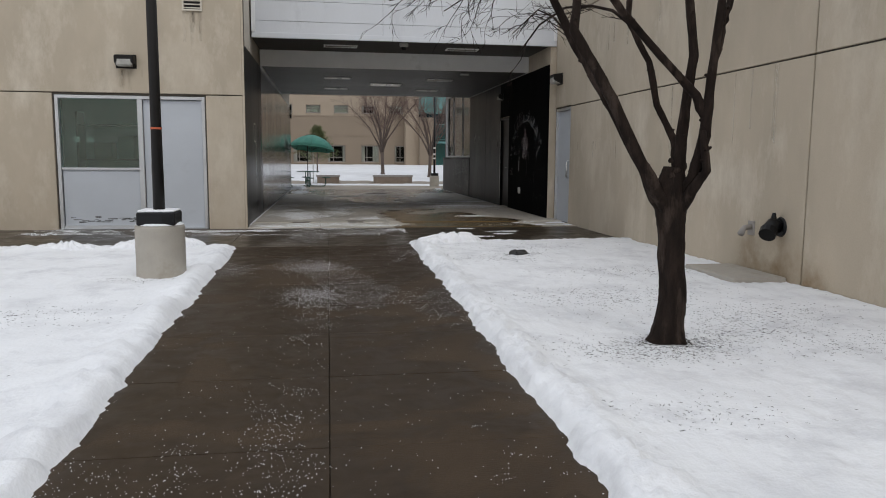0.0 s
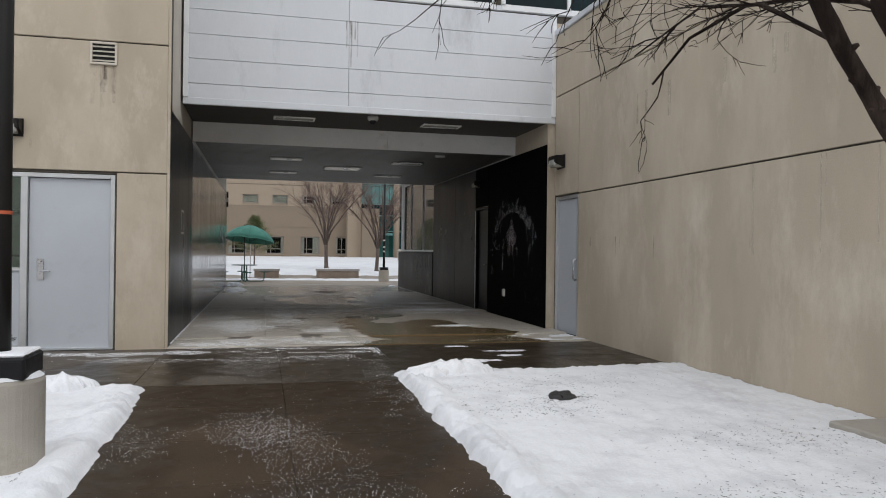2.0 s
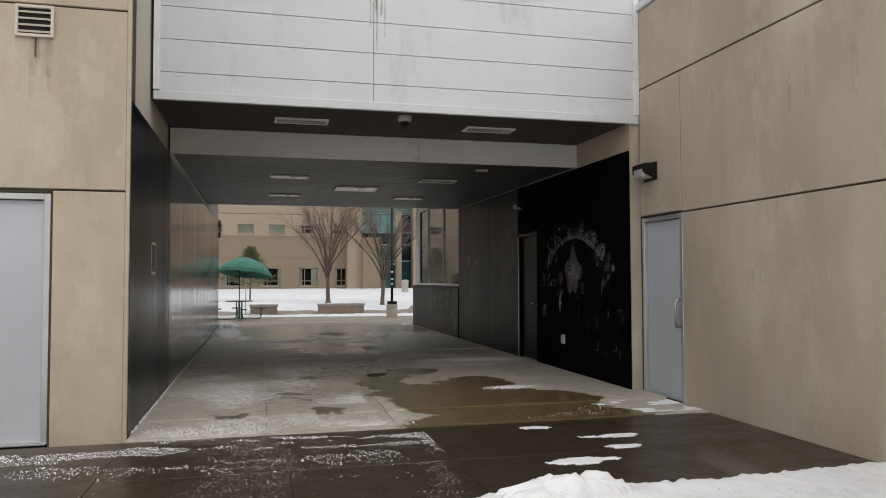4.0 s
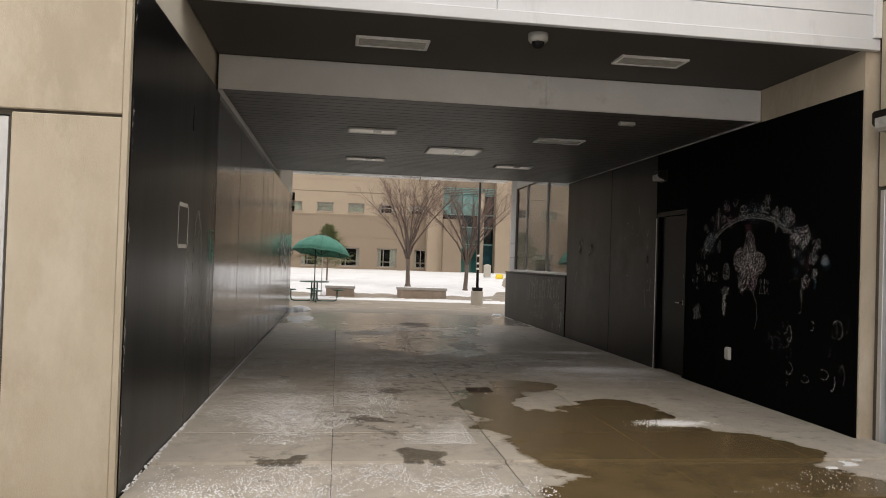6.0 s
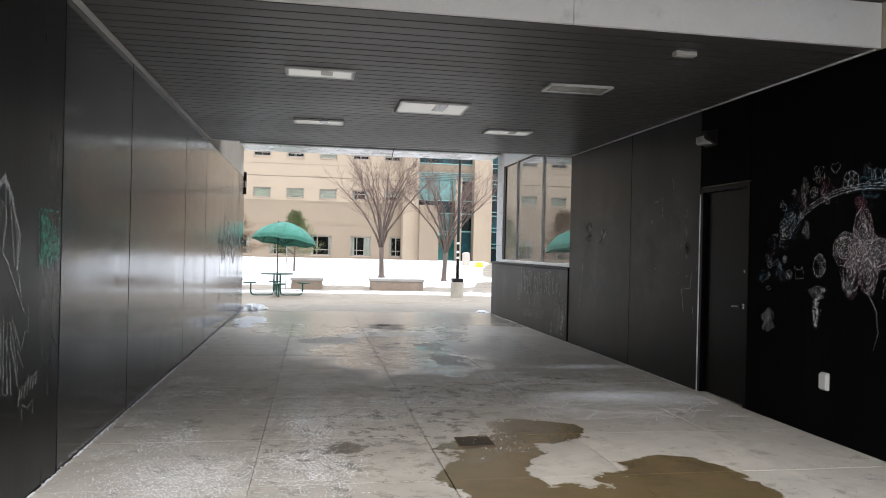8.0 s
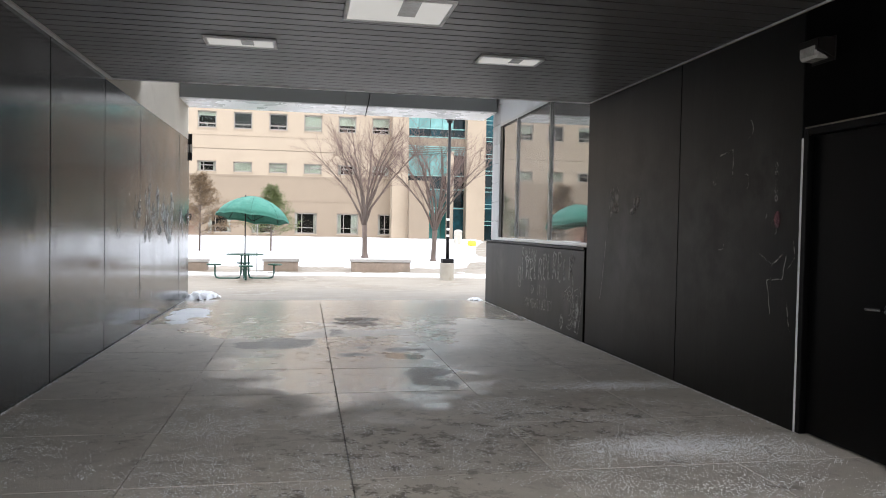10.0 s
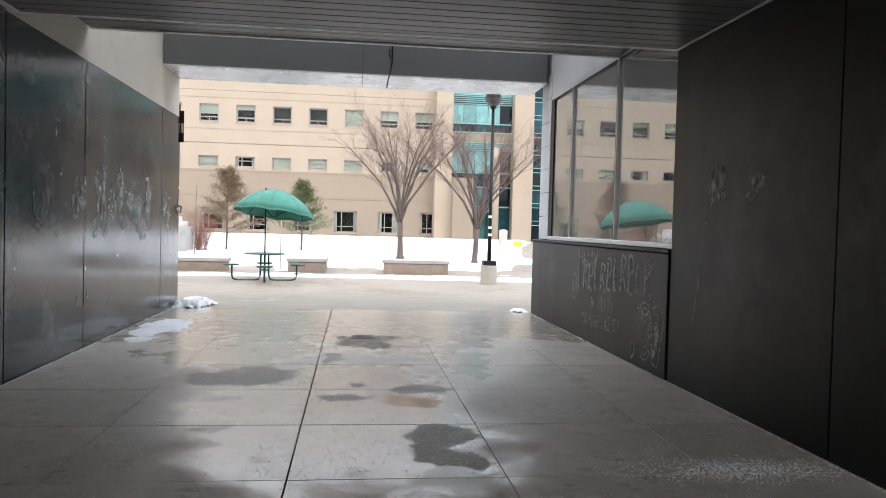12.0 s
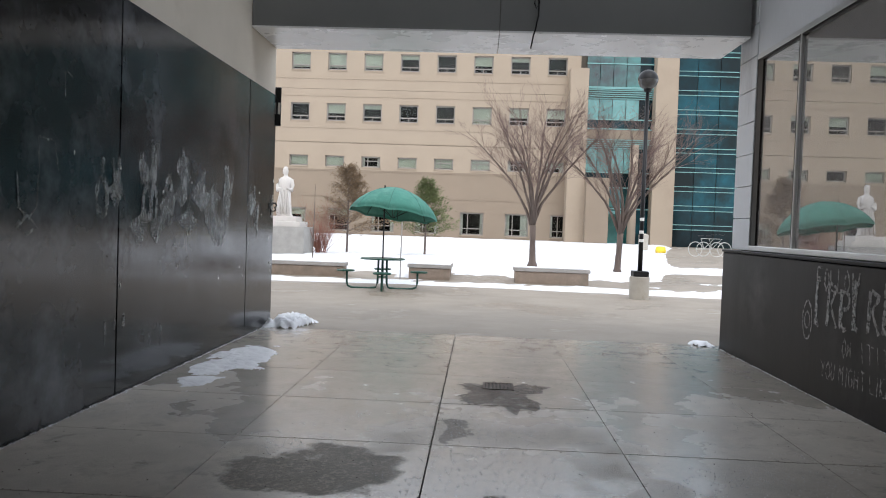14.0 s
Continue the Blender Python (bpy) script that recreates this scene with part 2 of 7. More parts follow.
def hazed(m, colour, amount, spots):
    """Clouds of rust, wiped chalk and painted-in sheen on a wall: (x, y, z, reach) of each cloud."""
    n, l = m.node_tree.nodes, m.node_tree.links
    b = n["Principled BSDF"]
    geo, t = n.new("ShaderNodeNewGeometry"), n.new("ShaderNodeTexNoise")
    t.inputs["Scale"].default_value, t.inputs["Detail"].default_value, t.inputs["Roughness"].default_value = 2.6, 7.0, 0.62
    l.new(geo.outputs["Position"], t.inputs["Vector"])
    total = None
    for sx, sy, sz, reach in spots:
        d, r = n.new("ShaderNodeVectorMath"), n.new("ShaderNodeMapRange")
        d.operation, r.interpolation_type = "DISTANCE", "SMOOTHSTEP"
        d.inputs[1].default_value = (sx, sy, sz)
        l.new(geo.outputs["Position"], d.inputs[0])
        r.inputs[2].default_value, r.inputs[3].default_value, r.inputs[4].default_value = reach, 1.0, 0.0
        l.new(d.outputs["Value"], r.inputs[0])
        if total is None:
            total = r.outputs[0]
        else:
            a = n.new("ShaderNodeMath")
            a.operation = "MAXIMUM"
            l.new(total, a.inputs[0])
            l.new(r.outputs[0], a.inputs[1])
            total = a.outputs[0]
    k, f, x = n.new("ShaderNodeMapRange"), n.new("ShaderNodeMath"), n.new("ShaderNodeMix")
    k.inputs[1].default_value, k.inputs[2].default_value, k.inputs[4].default_value = 0.36, 0.68, amount
    l.new(t.outputs["Fac"], k.inputs[0])
    f.operation = "MULTIPLY"
    l.new(k.outputs[0], f.inputs[0])
    l.new(total, f.inputs[1])
    x.data_type = "RGBA"
    l.new(f.outputs[0], x.inputs[0])
    l.new(b.inputs["Base Color"].links[0].from_socket, x.inputs[6])
    x.inputs[7].default_value = (*colour, 1)
    l.new(x.outputs[2], b.inputs["Base Color"])
    return m


PRECAST = hazed(mat("precast_concrete", (0.485, 0.414, 0.318), 0.85, 0.17, 0.9, 140, 0.25, second=(0.555, 0.488, 0.389), second_at=0.60, stain=(0.615, 0.55, 0.45), stain_scale=1.3, stain_at=0.60, stretch=(1, 1, 0.45)), (0.20, 0.125, 0.055), 1.0, ((4.535, 6.85, 0.08, 0.62), (4.535, 7.3, 0.12, 0.46), (4.535, 6.3, 0.0, 0.45)))
PRECAST_SMOOTH = mat("painted_concrete", (0.60, 0.55, 0.47), 0.8, 0.08, 1.0, 120, 0.1, stain=(0.48, 0.43, 0.36), stain_scale=1.1, stain_at=0.66)
JOINT = mat("joint_sealant", (0.08, 0.07, 0.055), 0.9, 0.2, 5, 60, 0.1)
# Wiped chalk, plus far clouds that paint in the wall's bluish sheen.
BLACK = hazed(mat("black_wall_paint", (0.0050, 0.0062, 0.0086), 0.15, 0.3, 1.9, 9, 0.10, stretch=(1, 1, 0.10), stain=(0.009, 0.010, 0.0115), stain_scale=1.6, stain_at=0.60, rough_var=0.12, spec=0.70), (0.17, 0.18, 0.20), 0.72,
              ((-1.21, 22.7, 2.1, 0.7), (-1.21, 22.3, 1.5, 0.6), (-1.21, 25.3, 1.15, 0.9), (-1.21, 26.3, 1.1, 0.9), (-1.21, 24.2, 1.2, 0.7), (-1.21, 25.6, 1.7, 0.7), (-1.21, 24.7, 0.5, 0.6), (-1.21, 15.2, 1.2, 0.55), (-1.21, 17.0, 0.9, 0.7), (-1.21, 22.0, 2.4, 0.9), (-1.21, 24.6, 2.2, 1.0), (-1.21, 26.6, 2.0, 1.1), (-1.21, 22.9, 2.75, 1.1), (-1.21, 22.4, 0.8, 0.9), (-1.21, 23.3, 1.6, 1.3), (-1.21, 23.3, 0.4, 0.8), (-1.21, 24.0, 2.6, 1.2)))
# Wiped chalk clouds, made stronger to paint in the far panels' grey sheen.
BLACK_MATT = hazed(mat("black_chalkboard_paint", (0.0025, 0.0025, 0.0027), 0.42, 0.35, 1.2, 30, 0.05, stretch=(1, 1, 0.2), stain=(0.009, 0.0088, 0.0088), stain_scale=1.6, stain_at=0.60, spec=0.22), (0.10, 0.096, 0.092), 0.48,
                   ((4.39, 21.2, 1.4, 1.5), (4.39, 19.7, 1.4, 1.1), (4.39, 18.9, 1.8, 0.6), (4.39, 24.3, 0.7, 1.1), (4.39, 26.6, 0.8, 0.7), (4.39, 23.0, 0.5, 0.6)))
BLACK_BOARD = mat("black_chalkboard_coat", (0.0022, 0.0022, 0.0024), 0.75, 0.35, 1.2, 30, 0.05, stretch=(1, 1, 0.2), stain=(0.006, 0.006, 0.006), stain_scale=1.6, stain_at=0.62, spec=0.04)
# Copy of the west wall's black with the near end's darkness in its colour.
BLACK_DIMMED = mat("dimmed_black_paint", (0.0024, 0.0027, 0.0034), 0.30, 0.35, 1.6, 24, 0.05, stretch=(1, 1, 0.15), stain=(0.006, 0.0066, 0.008), stain_scale=1.5, stain_at=0.60, spec=0.22)
BLACK_DOOR = mat("black_door_paint", (0.0020, 0.0020, 0.0023), 0.36, 0.3, 2, 40, 0.04, spec=0.12)
SIDING = mat("grey_metal_siding", (0.66, 0.68, 0.71), 0.5, 0.06, 1.2, 40, 0.05, stain=(0.43, 0.44, 0.46), stain_scale=1.6, stain_at=0.64, stretch=(1, 1, 0.3))
BEAM_METAL = mat("grey_beam_cladding", (0.80, 0.80, 0.80), 0.45, 0.08, 1.5, 50, 0.04, stain=(0.54, 0.53, 0.51), stain_scale=2, stain_at=0.66)
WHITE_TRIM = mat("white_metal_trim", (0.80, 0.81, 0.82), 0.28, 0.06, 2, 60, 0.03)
# Beam cladding with the shade of its away-facing side in the colour.
SHADED_BEAM_FACE = mat("shaded_beam_cladding", (0.16, 0.165, 0.165), 0.5, 0.08, 1.5, 50, 0.04)
SLAT = mat("brown_metal_slats", (0.084, 0.078, 0.075), 0.42, 0.25, 1.5, 50, 0.04, stretch=(0.3, 1, 1), stain=(0.105, 0.095, 0.088), stain_scale=1.2, stain_at=0.58)
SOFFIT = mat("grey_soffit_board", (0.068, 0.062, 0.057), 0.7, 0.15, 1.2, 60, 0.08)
DOOR_PAINT = mat("pale_grey_door_paint", (0.50, 0.53, 0.57), 0.45, 0.05, 1.5, 70, 0.03, stain=(0.40, 0.42, 0.45), stain_scale=2.5, stain_at=0.68)
ALU = mat("aluminium_frame", (0.62, 0.63, 0.64), 0.38, 0.08, 4, 80, 0.02, metal=0.7)
STEEL = mat("brushed_steel", (0.55, 0.55, 0.56), 0.25, 0.08, 10, 100, 0.02, metal=1.0)
BRONZE = mat("dark_bronze_metal", (0.012, 0.0105, 0.0095), 0.45, 0.2, 4, 80, 0.04, spec=0.22)
CHARCOAL = mat("charcoal_painted_metal", (0.013, 0.013, 0.015), 0.5, 0.2, 4, 80, 0.06, spec=0.25)
BLACK_METAL = mat("black_pole_paint", (0.007, 0.007, 0.008), 0.4, 0.2, 4, 80, 0.03, spec=0.25)
CAST = mat("cast_concrete", (0.42, 0.39, 0.34), 0.85, 0.15, 3, 120, 0.3, stain=(0.30, 0.27, 0.22), stain_scale=3, stain_at=0.6)
BENCH = mat("tan_aggregate_concrete", (0.27, 0.21, 0.165), 0.9, 0.2, 3, 150, 0.4, stain=(0.20, 0.16, 0.125), stain_scale=2, stain_at=0.55)
CAP = mat("grey_concrete_cap", (0.33, 0.31, 0.29), 0.85, 0.15, 3, 120, 0.3)
SNOW = mat("packed_snow", (0.87, 0.885, 0.91), 0.75, 0.06, 1.5, 35, 0.6, stain=(0.69, 0.70, 0.73), stain_scale=1.9, stain_at=0.57)
LAWN_SNOW = mat("smooth_lawn_snow", (0.74, 0.75, 0.77), 0.8, 0.06, 0.6, 20, 0.4, stain=(0.62, 0.63, 0.65), stain_scale=0.5, stain_at=0.56)
SIDEWALK = wet_concrete("wet_sidewalk", (0.062, 0.042, 0.025), (0.032, 0.0215, 0.0125), 0.46, 0.7, 0.40, 0.6, 0.16)
APRON = wet_concrete("apron_concrete", (0.105, 0.087, 0.068), (0.034, 0.025, 0.016), 0.48, 0.55, 0.28, 0.6, 0.4, ((2.6, 12.6, 2.6, 0.22), (1.2, 11.4, 2.5, 0.12), (-0.6, 12.9, 1.4, -0.2), (-0.3, 11.2, 1.4, 0.14)))
BROWN_POOLS = ((2.35, 14.2, 1.05, 1.2), (3.0, 14.0, 0.75, 0.8), (1.47, 15.7, 0.30, 0.7), (1.72, 16.35, 0.34, 0.42), (2.2, 16.85, 0.40, 0.40), (2.7, 15.6, 0.5, 0.5), (1.75, 14.9, 0.5, 0.6), (2.6, 13.0, 1.3, 0.7))
DRY_ISLANDS = ((2.04, 15.85, 0.34, 0.32), (3.2, 15.0, 0.3, 0.14))
DAMP_ISLANDS = ((0.6, 22.68, 0.50, 0.36), (2.08, 20.76, 0.22, 0.26), (2.16, 20.34, 0.20, 0.22), (1.6, 22.44, 0.13, 0.15), (1.47, 21.82, 0.17, 0.15), (2.14, 22.24, 0.19, 0.18), (1.39, 23.57, 0.12, 0.24), (0.56, 16.45, 0.2, 0.2), (0.38, 15.07, 0.17, 0.10), (-0.34, 13.88, 0.17, 0.12), (0.66, 13.82, 0.16, 0.16))
DAMP_SLABS = ((-0.75, 22.2, 0.75, 1.3), (-0.3, 20.4, 0.9, 0.8), (3.75, 22.9, 0.75, 1.9), (3.3, 21.7, 0.95, 1.1), (-0.5, 21.3, 0.8, 0.8))
FILM_POOLS = ((1.5, 21.6, 1.35, 2.2), (1.6, 27.2, 6.0, 3.9), (2.81, 23.3, 0.5, 1.0), (0.3, 23.9, 0.9, 1.2), (0.3, 21.3, 0.5, 0.5))
CLEAR_POOLS = ((2.0, 21.75, 0.26, 0.2),)
SPECKLED = ((0.52, 16.4, 0.6, 0.6), (1.33, 15.75, 0.4, 0.7), (1.5, 18.3, 0.9, 0.8), (1.0, 17.3, 1.0, 1.0), (2.7, 18.9, 1.2, 0.7), (0.3, 14.9, 0.8, 0.8))
PASSAGE = passage_concrete("passage_concrete", (0.545, 0.502, 0.440), (0.112, 0.096, 0.076), (0.128, 0.092, 0.047))
PLAZA = wet_concrete("plaza_concrete", (0.285, 0.247, 0.202), (0.195, 0.166, 0.133), 0.56, 0.35, 0.35, 0.7)
GROUT = mat("dark_joint_soil", (0.07, 0.06, 0.05), 0.95, 0.3, 6, 60, 0.2)
BARK = mat("dark_tree_bark", (0.021, 0.0145, 0.0115), 0.95, 0.6, 14, 46, 1.0, spec=0.15, stretch=(1, 1, 0.25), second=(0.055, 0.040, 0.032), second_at=0.57)
IRON = mat("rusty_cast_iron", (0.085, 0.062, 0.045), 0.7, 0.35, 20, 80, 0.3, metal=0.3)
TWIG = mat("reddish_twigs", (0.15, 0.10, 0.085), 0.85, 0.25, 5, 60, 0.3)
TRUNK_GREY = mat("grey_brown_bark", (0.125, 0.095, 0.08), 0.9, 0.3, 6, 60, 0.6, stretch=(1, 1, 0.3))
NEEDLE = mat("pine_needles", (0.125, 0.15, 0.055), 0.7, 0.35, 3, 40, 0.1)
NEEDLE_DRY = mat("dry_pine_needles", (0.19, 0.13, 0.075), 0.8, 0.35, 3, 40, 0.1)
RED_TWIG = mat("red_shrub_twigs", (0.22, 0.09, 0.06), 0.8, 0.3, 5, 60, 0.2)
GREEN_CLOTH = mat("green_umbrella_fabric", (0.040, 0.185, 0.140), 0.75, 0.2, 3, 150, 0.15, stain=(0.075, 0.235, 0.185), stain_scale=2.5, stain_at=0.55)
GREEN_STEEL = mat("green_coated_steel", (0.012, 0.075, 0.055), 0.4, 0.2, 8, 120, 0.1)
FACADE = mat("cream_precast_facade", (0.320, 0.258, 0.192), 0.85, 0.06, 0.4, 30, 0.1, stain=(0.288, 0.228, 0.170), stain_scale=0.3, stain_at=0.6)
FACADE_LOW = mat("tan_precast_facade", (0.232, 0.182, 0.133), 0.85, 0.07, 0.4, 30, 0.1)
# Indoor dimness put into the base colour of every room surface.
UNLIT_ROOM = mat("unlit_room_colour", (0.05, 0.05, 0.05), 0.9, 0.3, 2, 20, 0.0)
# Near-black so that the colour itself gives the unlit depth of the rooms.
FAR_ROOM_SHADE = mat("office_room_shade", (0.014, 0.013, 0.012), 0.9, 0.4, 0.6, 20, 0.0, spec=0.0)
CHALK_SMEAR = dusty(mat("wiped_chalk", (0.46, 0.47, 0.48), 0.5, 0.25, 8, 60, 0.05), 0.10, 0.66, 9, (1, 1, 0.6))
GLOBE_GLASS = mat("smoky_globe_glass", (0.07, 0.07, 0.07), 0.12, 0.3, 8, 60, 0.0)
BLIND = mat("pale_window_blind", (0.38, 0.39, 0.33), 0.8, 0.1, 1, 40, 0.05)
FAR_GLASS = glass("window_glass", (0.92, 0.94, 0.92), 1.0, 1.25)
TEAL_GLASS = mat("teal_curtain_glass", (0.03, 0.13, 0.12), 0.08, 0.4, 0.4, 2, 0.0, second=(0.012, 0.03, 0.032), second_at=0.52, spec=0.8, per_object=0.45)
BLUE_GLASS = mat("blue_green_glass", (0.008, 0.056, 0.074), 0.06, 0.7, 0.22, 2, 0.0, second=(0.005, 0.014, 0.016), second_at=0.47, spec=0.2, per_object=0.7)
PALE_TEAL = mat("pale_aqua_panel_glass", (0.13, 0.29, 0.28), 0.12, 0.3, 0.5, 2, 0.0, spec=0.5, per_object=0.3)
TEAL_FRAME = mat("teal_mullion", (0.17, 0.35, 0.34), 0.5, 0.1, 2, 40, 0.0)
# The pale layer on both panes lifts them as a brighter reflection would.
LOBBY_GLASS = glass("reflective_pane", (0.55, 0.55, 0.53), 0.55, 9.0, glare=0.26)
SIDE_GLASS = glass("sidelight_pane", (0.72, 0.86, 0.83), 0.97, 2.3, 0.0, (0.72, 0.86, 0.85), glare=0.03)
GRANITE = mat("grey_granite", (0.33, 0.32, 0.30), 0.7, 0.15, 4, 120, 0.2)
STATUE = mat("weathered_white_stone", (0.58, 0.55, 0.52), 0.8, 0.1, 4, 60, 0.2)
LENS_PLASTIC = mat("clear_lamp_lens", (0.42, 0.41, 0.38), 0.2, 0.25, 14, 60, 0.1)
TUBE_LIGHT = emitter("lit_fixture_lens", (0.80, 0.78, 0.73), 0.15)
SCUFF = dusty(mat("grey_scuff", (0.22, 0.215, 0.21), 0.8, 0.3, 12, 60, 0.1), 0.0, 0.8, 14, (0.4, 1, 1))
CHALK = dusty(mat("white_chalk", (0.56, 0.56, 0.56), 0.8, 0.3, 20, 90, 0.1), 0.05, 0.70, 38)
CHALK_FLOWER = dusty(mat("faded_wall_chalk", (0.42, 0.41, 0.40), 0.5, 0.3, 8, 60, 0.1), 0.15, 0.75, 14, (1, 1, 0.6))
CHALK_FAINT = dusty(mat("smudged_chalk", (0.40, 0.41, 0.42), 0.8, 0.3, 8, 60, 0.1), 0.0, 0.48, 16, (1, 1, 0.5))
CHALK_PINK = dusty(mat("pink_chalk", (0.36, 0.14, 0.18), 0.8, 0.3, 20, 90, 0.1), 0.03, 0.48, 34)
CHALK_GREEN = dusty(mat("green_chalk", (0.12, 0.42, 0.32), 0.5, 0.3, 20, 90, 0.1), 0.25, 0.85, 24)
CHALK_BOLD = dusty(mat("thick_white_chalk", (0.50, 0.50, 0.49), 0.8, 0.3, 20, 90, 0.1), 0.18, 0.85, 26)
CHALK_WASH = dusty(mat("washed_chalk", (0.40, 0.42, 0.42), 0.5, 0.3, 8, 60, 0.1), 0.12, 0.60, 8, (1, 1, 0.6))
TAPE = mat("white_masking_tape", (0.62, 0.61, 0.57), 0.7, 0.1, 10, 80, 0.1)
ORANGE = mat("orange_tape", (0.55, 0.12, 0.05), 0.6, 0.1, 10, 80, 0.1)
YELLOW = mat("yellow_plastic", (0.75, 0.55, 0.03), 0.5, 0.08, 4, 60, 0.05)
LITTER = mat("dark_leaf_litter", (0.026, 0.020, 0.016), 0.95, 0.4, 20, 80, 0.2)
LITTER_LUMP = mat("dark_litter_lump", (0.03, 0.029, 0.028), 0.6, 0.3, 8, 80, 0.5)
CARD = mat("brown_cardboard", (0.35, 0.27, 0.18), 0.85, 0.1, 4, 60, 0.1)
PAPER = mat("white_paper", (0.75, 0.75, 0.73), 0.8, 0.05, 4, 60, 0.0)
RUST = dusty(mat("rust_stain", (0.29, 0.215, 0.13), 0.9, 0.3, 6, 60, 0.1), 0.0, 0.4, 12, (1, 1, 0.3))
DIRT_RUN = dusty(mat("grey_dirt_run", (0.26, 0.21, 0.155), 0.9, 0.3, 6, 60, 0.1), 0.0, 0.12, 14, (1, 1, 0.25))
PALE_RUN = dusty(mat("pale_lime_run", (0.64, 0.59, 0.50), 0.9, 0.2, 6, 60, 0.1), 0.0, 0.4, 14, (1, 1, 0.25))
DRAIN_STAIN = dusty(mat("brown_drain_stain", (0.075, 0.045, 0.024), 0.55, 0.3, 6, 60, 0.1), 0.35, 0.95, 5)
CHALK_BLUE = dusty(mat("blue_chalk", (0.10, 0.24, 0.34), 0.8, 0.3, 20, 90, 0.1), 0.05, 0.65, 34)
SEAM = mat("dark_green_seam", (0.028, 0.13, 0.10), 0.8, 0.1, 3, 150, 0.1)
WINDOW_FRAME = mat("grey_brown_window_frame", (0.26, 0.235, 0.21), 0.5, 0.1, 2, 40, 0.02)
CURTAIN = mat("pale_curtain", (0.42, 0.41, 0.37), 0.9, 0.25, 3, 40, 0.1, stretch=(3, 3, 0.1))
PLASTIC = mat("grey_plastic", (0.5, 0.5, 0.48), 0.5, 0.08, 4, 60, 0.0)


# ---- building helpers ----
def box(bm, x0, x1, y0, y1, z0, z1, bevel=0.0):
    r = bmesh.ops.create_cube(bm, size=1.0, matrix=Matrix.LocRotScale(((x0 + x1) / 2, (y0 + y1) / 2, (z0 + z1) / 2), None, (x1 - x0, y1 - y0, z1 - z0)))
    if bevel:
        edges = list({e for v in r["verts"] for e in v.link_edges})
        bmesh.ops.bevel(bm, geom=edges, offset=bevel, segments=1, affect="EDGES")
    return bm


def boxed(*a, bevel=0.0):
    return box(bmesh.new(), *a, bevel=bevel)


def lathe(bm, profile, seg=24, at=(0, 0, 0)):
    """A turned body from (radius, height) pairs, closed where the radius is 0."""
    rings = []
    for r, z in profile:
        if r <= 0:
            rings.append([bm.verts.new((at[0], at[1], at[2] + z))])
        else:
            rings.append([bm.verts.new((at[0] + r * math.cos(2 * math.pi * i / seg), at[1] + r * math.sin(2 * math.pi * i / seg), at[2] + z)) for i in range(seg)])
    for a, b in zip(rings, rings[1:]):
        for i in range(seg):
            j = (i + 1) % seg
            if len(a) == 1 and len(b) == 1:
                continue
            if len(a) == 1:
                bm.faces.new((a[0], b[j], b[i]))
            elif len(b) == 1:
                bm.faces.new((a[i], a[j], b[0]))
            else:
                bm.faces.new((a[i], a[j], b[j], b[i]))
    return bm


def tube(bm, pts, radii, seg=8, caps=True):
    """A tube through points, with a radius at each."""
    pts = [Vector(p) for p in pts]
    if isinstance(radii, (int, float)):
        radii = [radii] * len(pts)
    rings = []
    ref = Vector((0.31, 0.17, 0.93))
    for i, p in enumerate(pts):
        d = (pts[min(i + 1, len(pts) - 1)] - pts[max(i - 1, 0)]).normalized()
        u = d.cross(ref)
        if u.length < 0.05:
            u = d.cross(Vector((1, 0, 0)))
        u.normalize()
        v = d.cross(u)
        rings.append([bm.verts.new(p + radii[i] * (math.cos(2 * math.pi * k / seg) * u + math.sin(2 * math.pi * k / seg) * v)) for k in range(seg)])
    for a, b in zip(rings, rings[1:]):
        for k in range(seg):
            j = (k + 1) % seg
            bm.faces.new((a[k], a[j], b[j], b[k]))
    if caps:
        bm.faces.new(rings[0][::-1])
        bm.faces.new(rings[-1])
    return bm


def mesh_of(name, bm, material, smooth=False):
    bmesh.ops.recalc_face_normals(bm, faces=bm.faces)
    me = bpy.data.meshes.new(name)
    bm.to_mesh(me)
    bm.free()
    me.materials.append(material)
    if smooth:
        me.shade_smooth()
    return me


def part(name, bm, material, parent, label="", smooth=False):
    ob = new(name, mesh_of(name, bm, material, smooth))
    ob.parent = parent
    return tagged(ob, label)


def thing(name, label, category, at=(0, 0, 0), turn=0.0, group=""):
    ob = new(name)
    ob.matrix_world = pose(*at, 0, 0, turn)
    return tagged(ob, label, category, group)


def structure(name, bm, material, label, category, smooth=False):
    return tagged(new(name, mesh_of(name, bm, material, smooth)), label, category, kind="structure")


def smooth_step(a, b, v):
    t = min(1, max(0, (v - a) / (b - a)))
    return t * t * (3 - 2 * t)


def ground_height(x, y):
    """Level outside, slightly higher in the passage, lower on the plaza, rising again over the lawn."""
    z = 0.04 * smooth_step(12.5, 15, y)
    z -= 0.22 * smooth_step(27.7, 34.5, y)
    z += 0.42 * smooth_step(38.5, 44, y) + 0.3 * smooth_step(46, 66, y)
    return z


def ribbon(bm, pts, width, normal, lift=0.0):
    """A flat stroke along points on a wall with that normal."""
    nrm = Vector(normal)
    pts = [Vector(p) + nrm * lift for p in pts]
    left, right = [], []
    for i, p in enumerate(pts):
        d = (pts[min(i + 1, len(pts) - 1)] - pts[max(i - 1, 0)])
        s = nrm.cross(d).normalized() * (width * (0.7 + 0.6 * random.random()) / 2)
        left.append(bm.verts.new(p + s))
        right.append(bm.verts.new(p - s))
    for i in range(len(pts) - 1):
        bm.faces.new((left[i], right[i], right[i + 1], left[i + 1]))


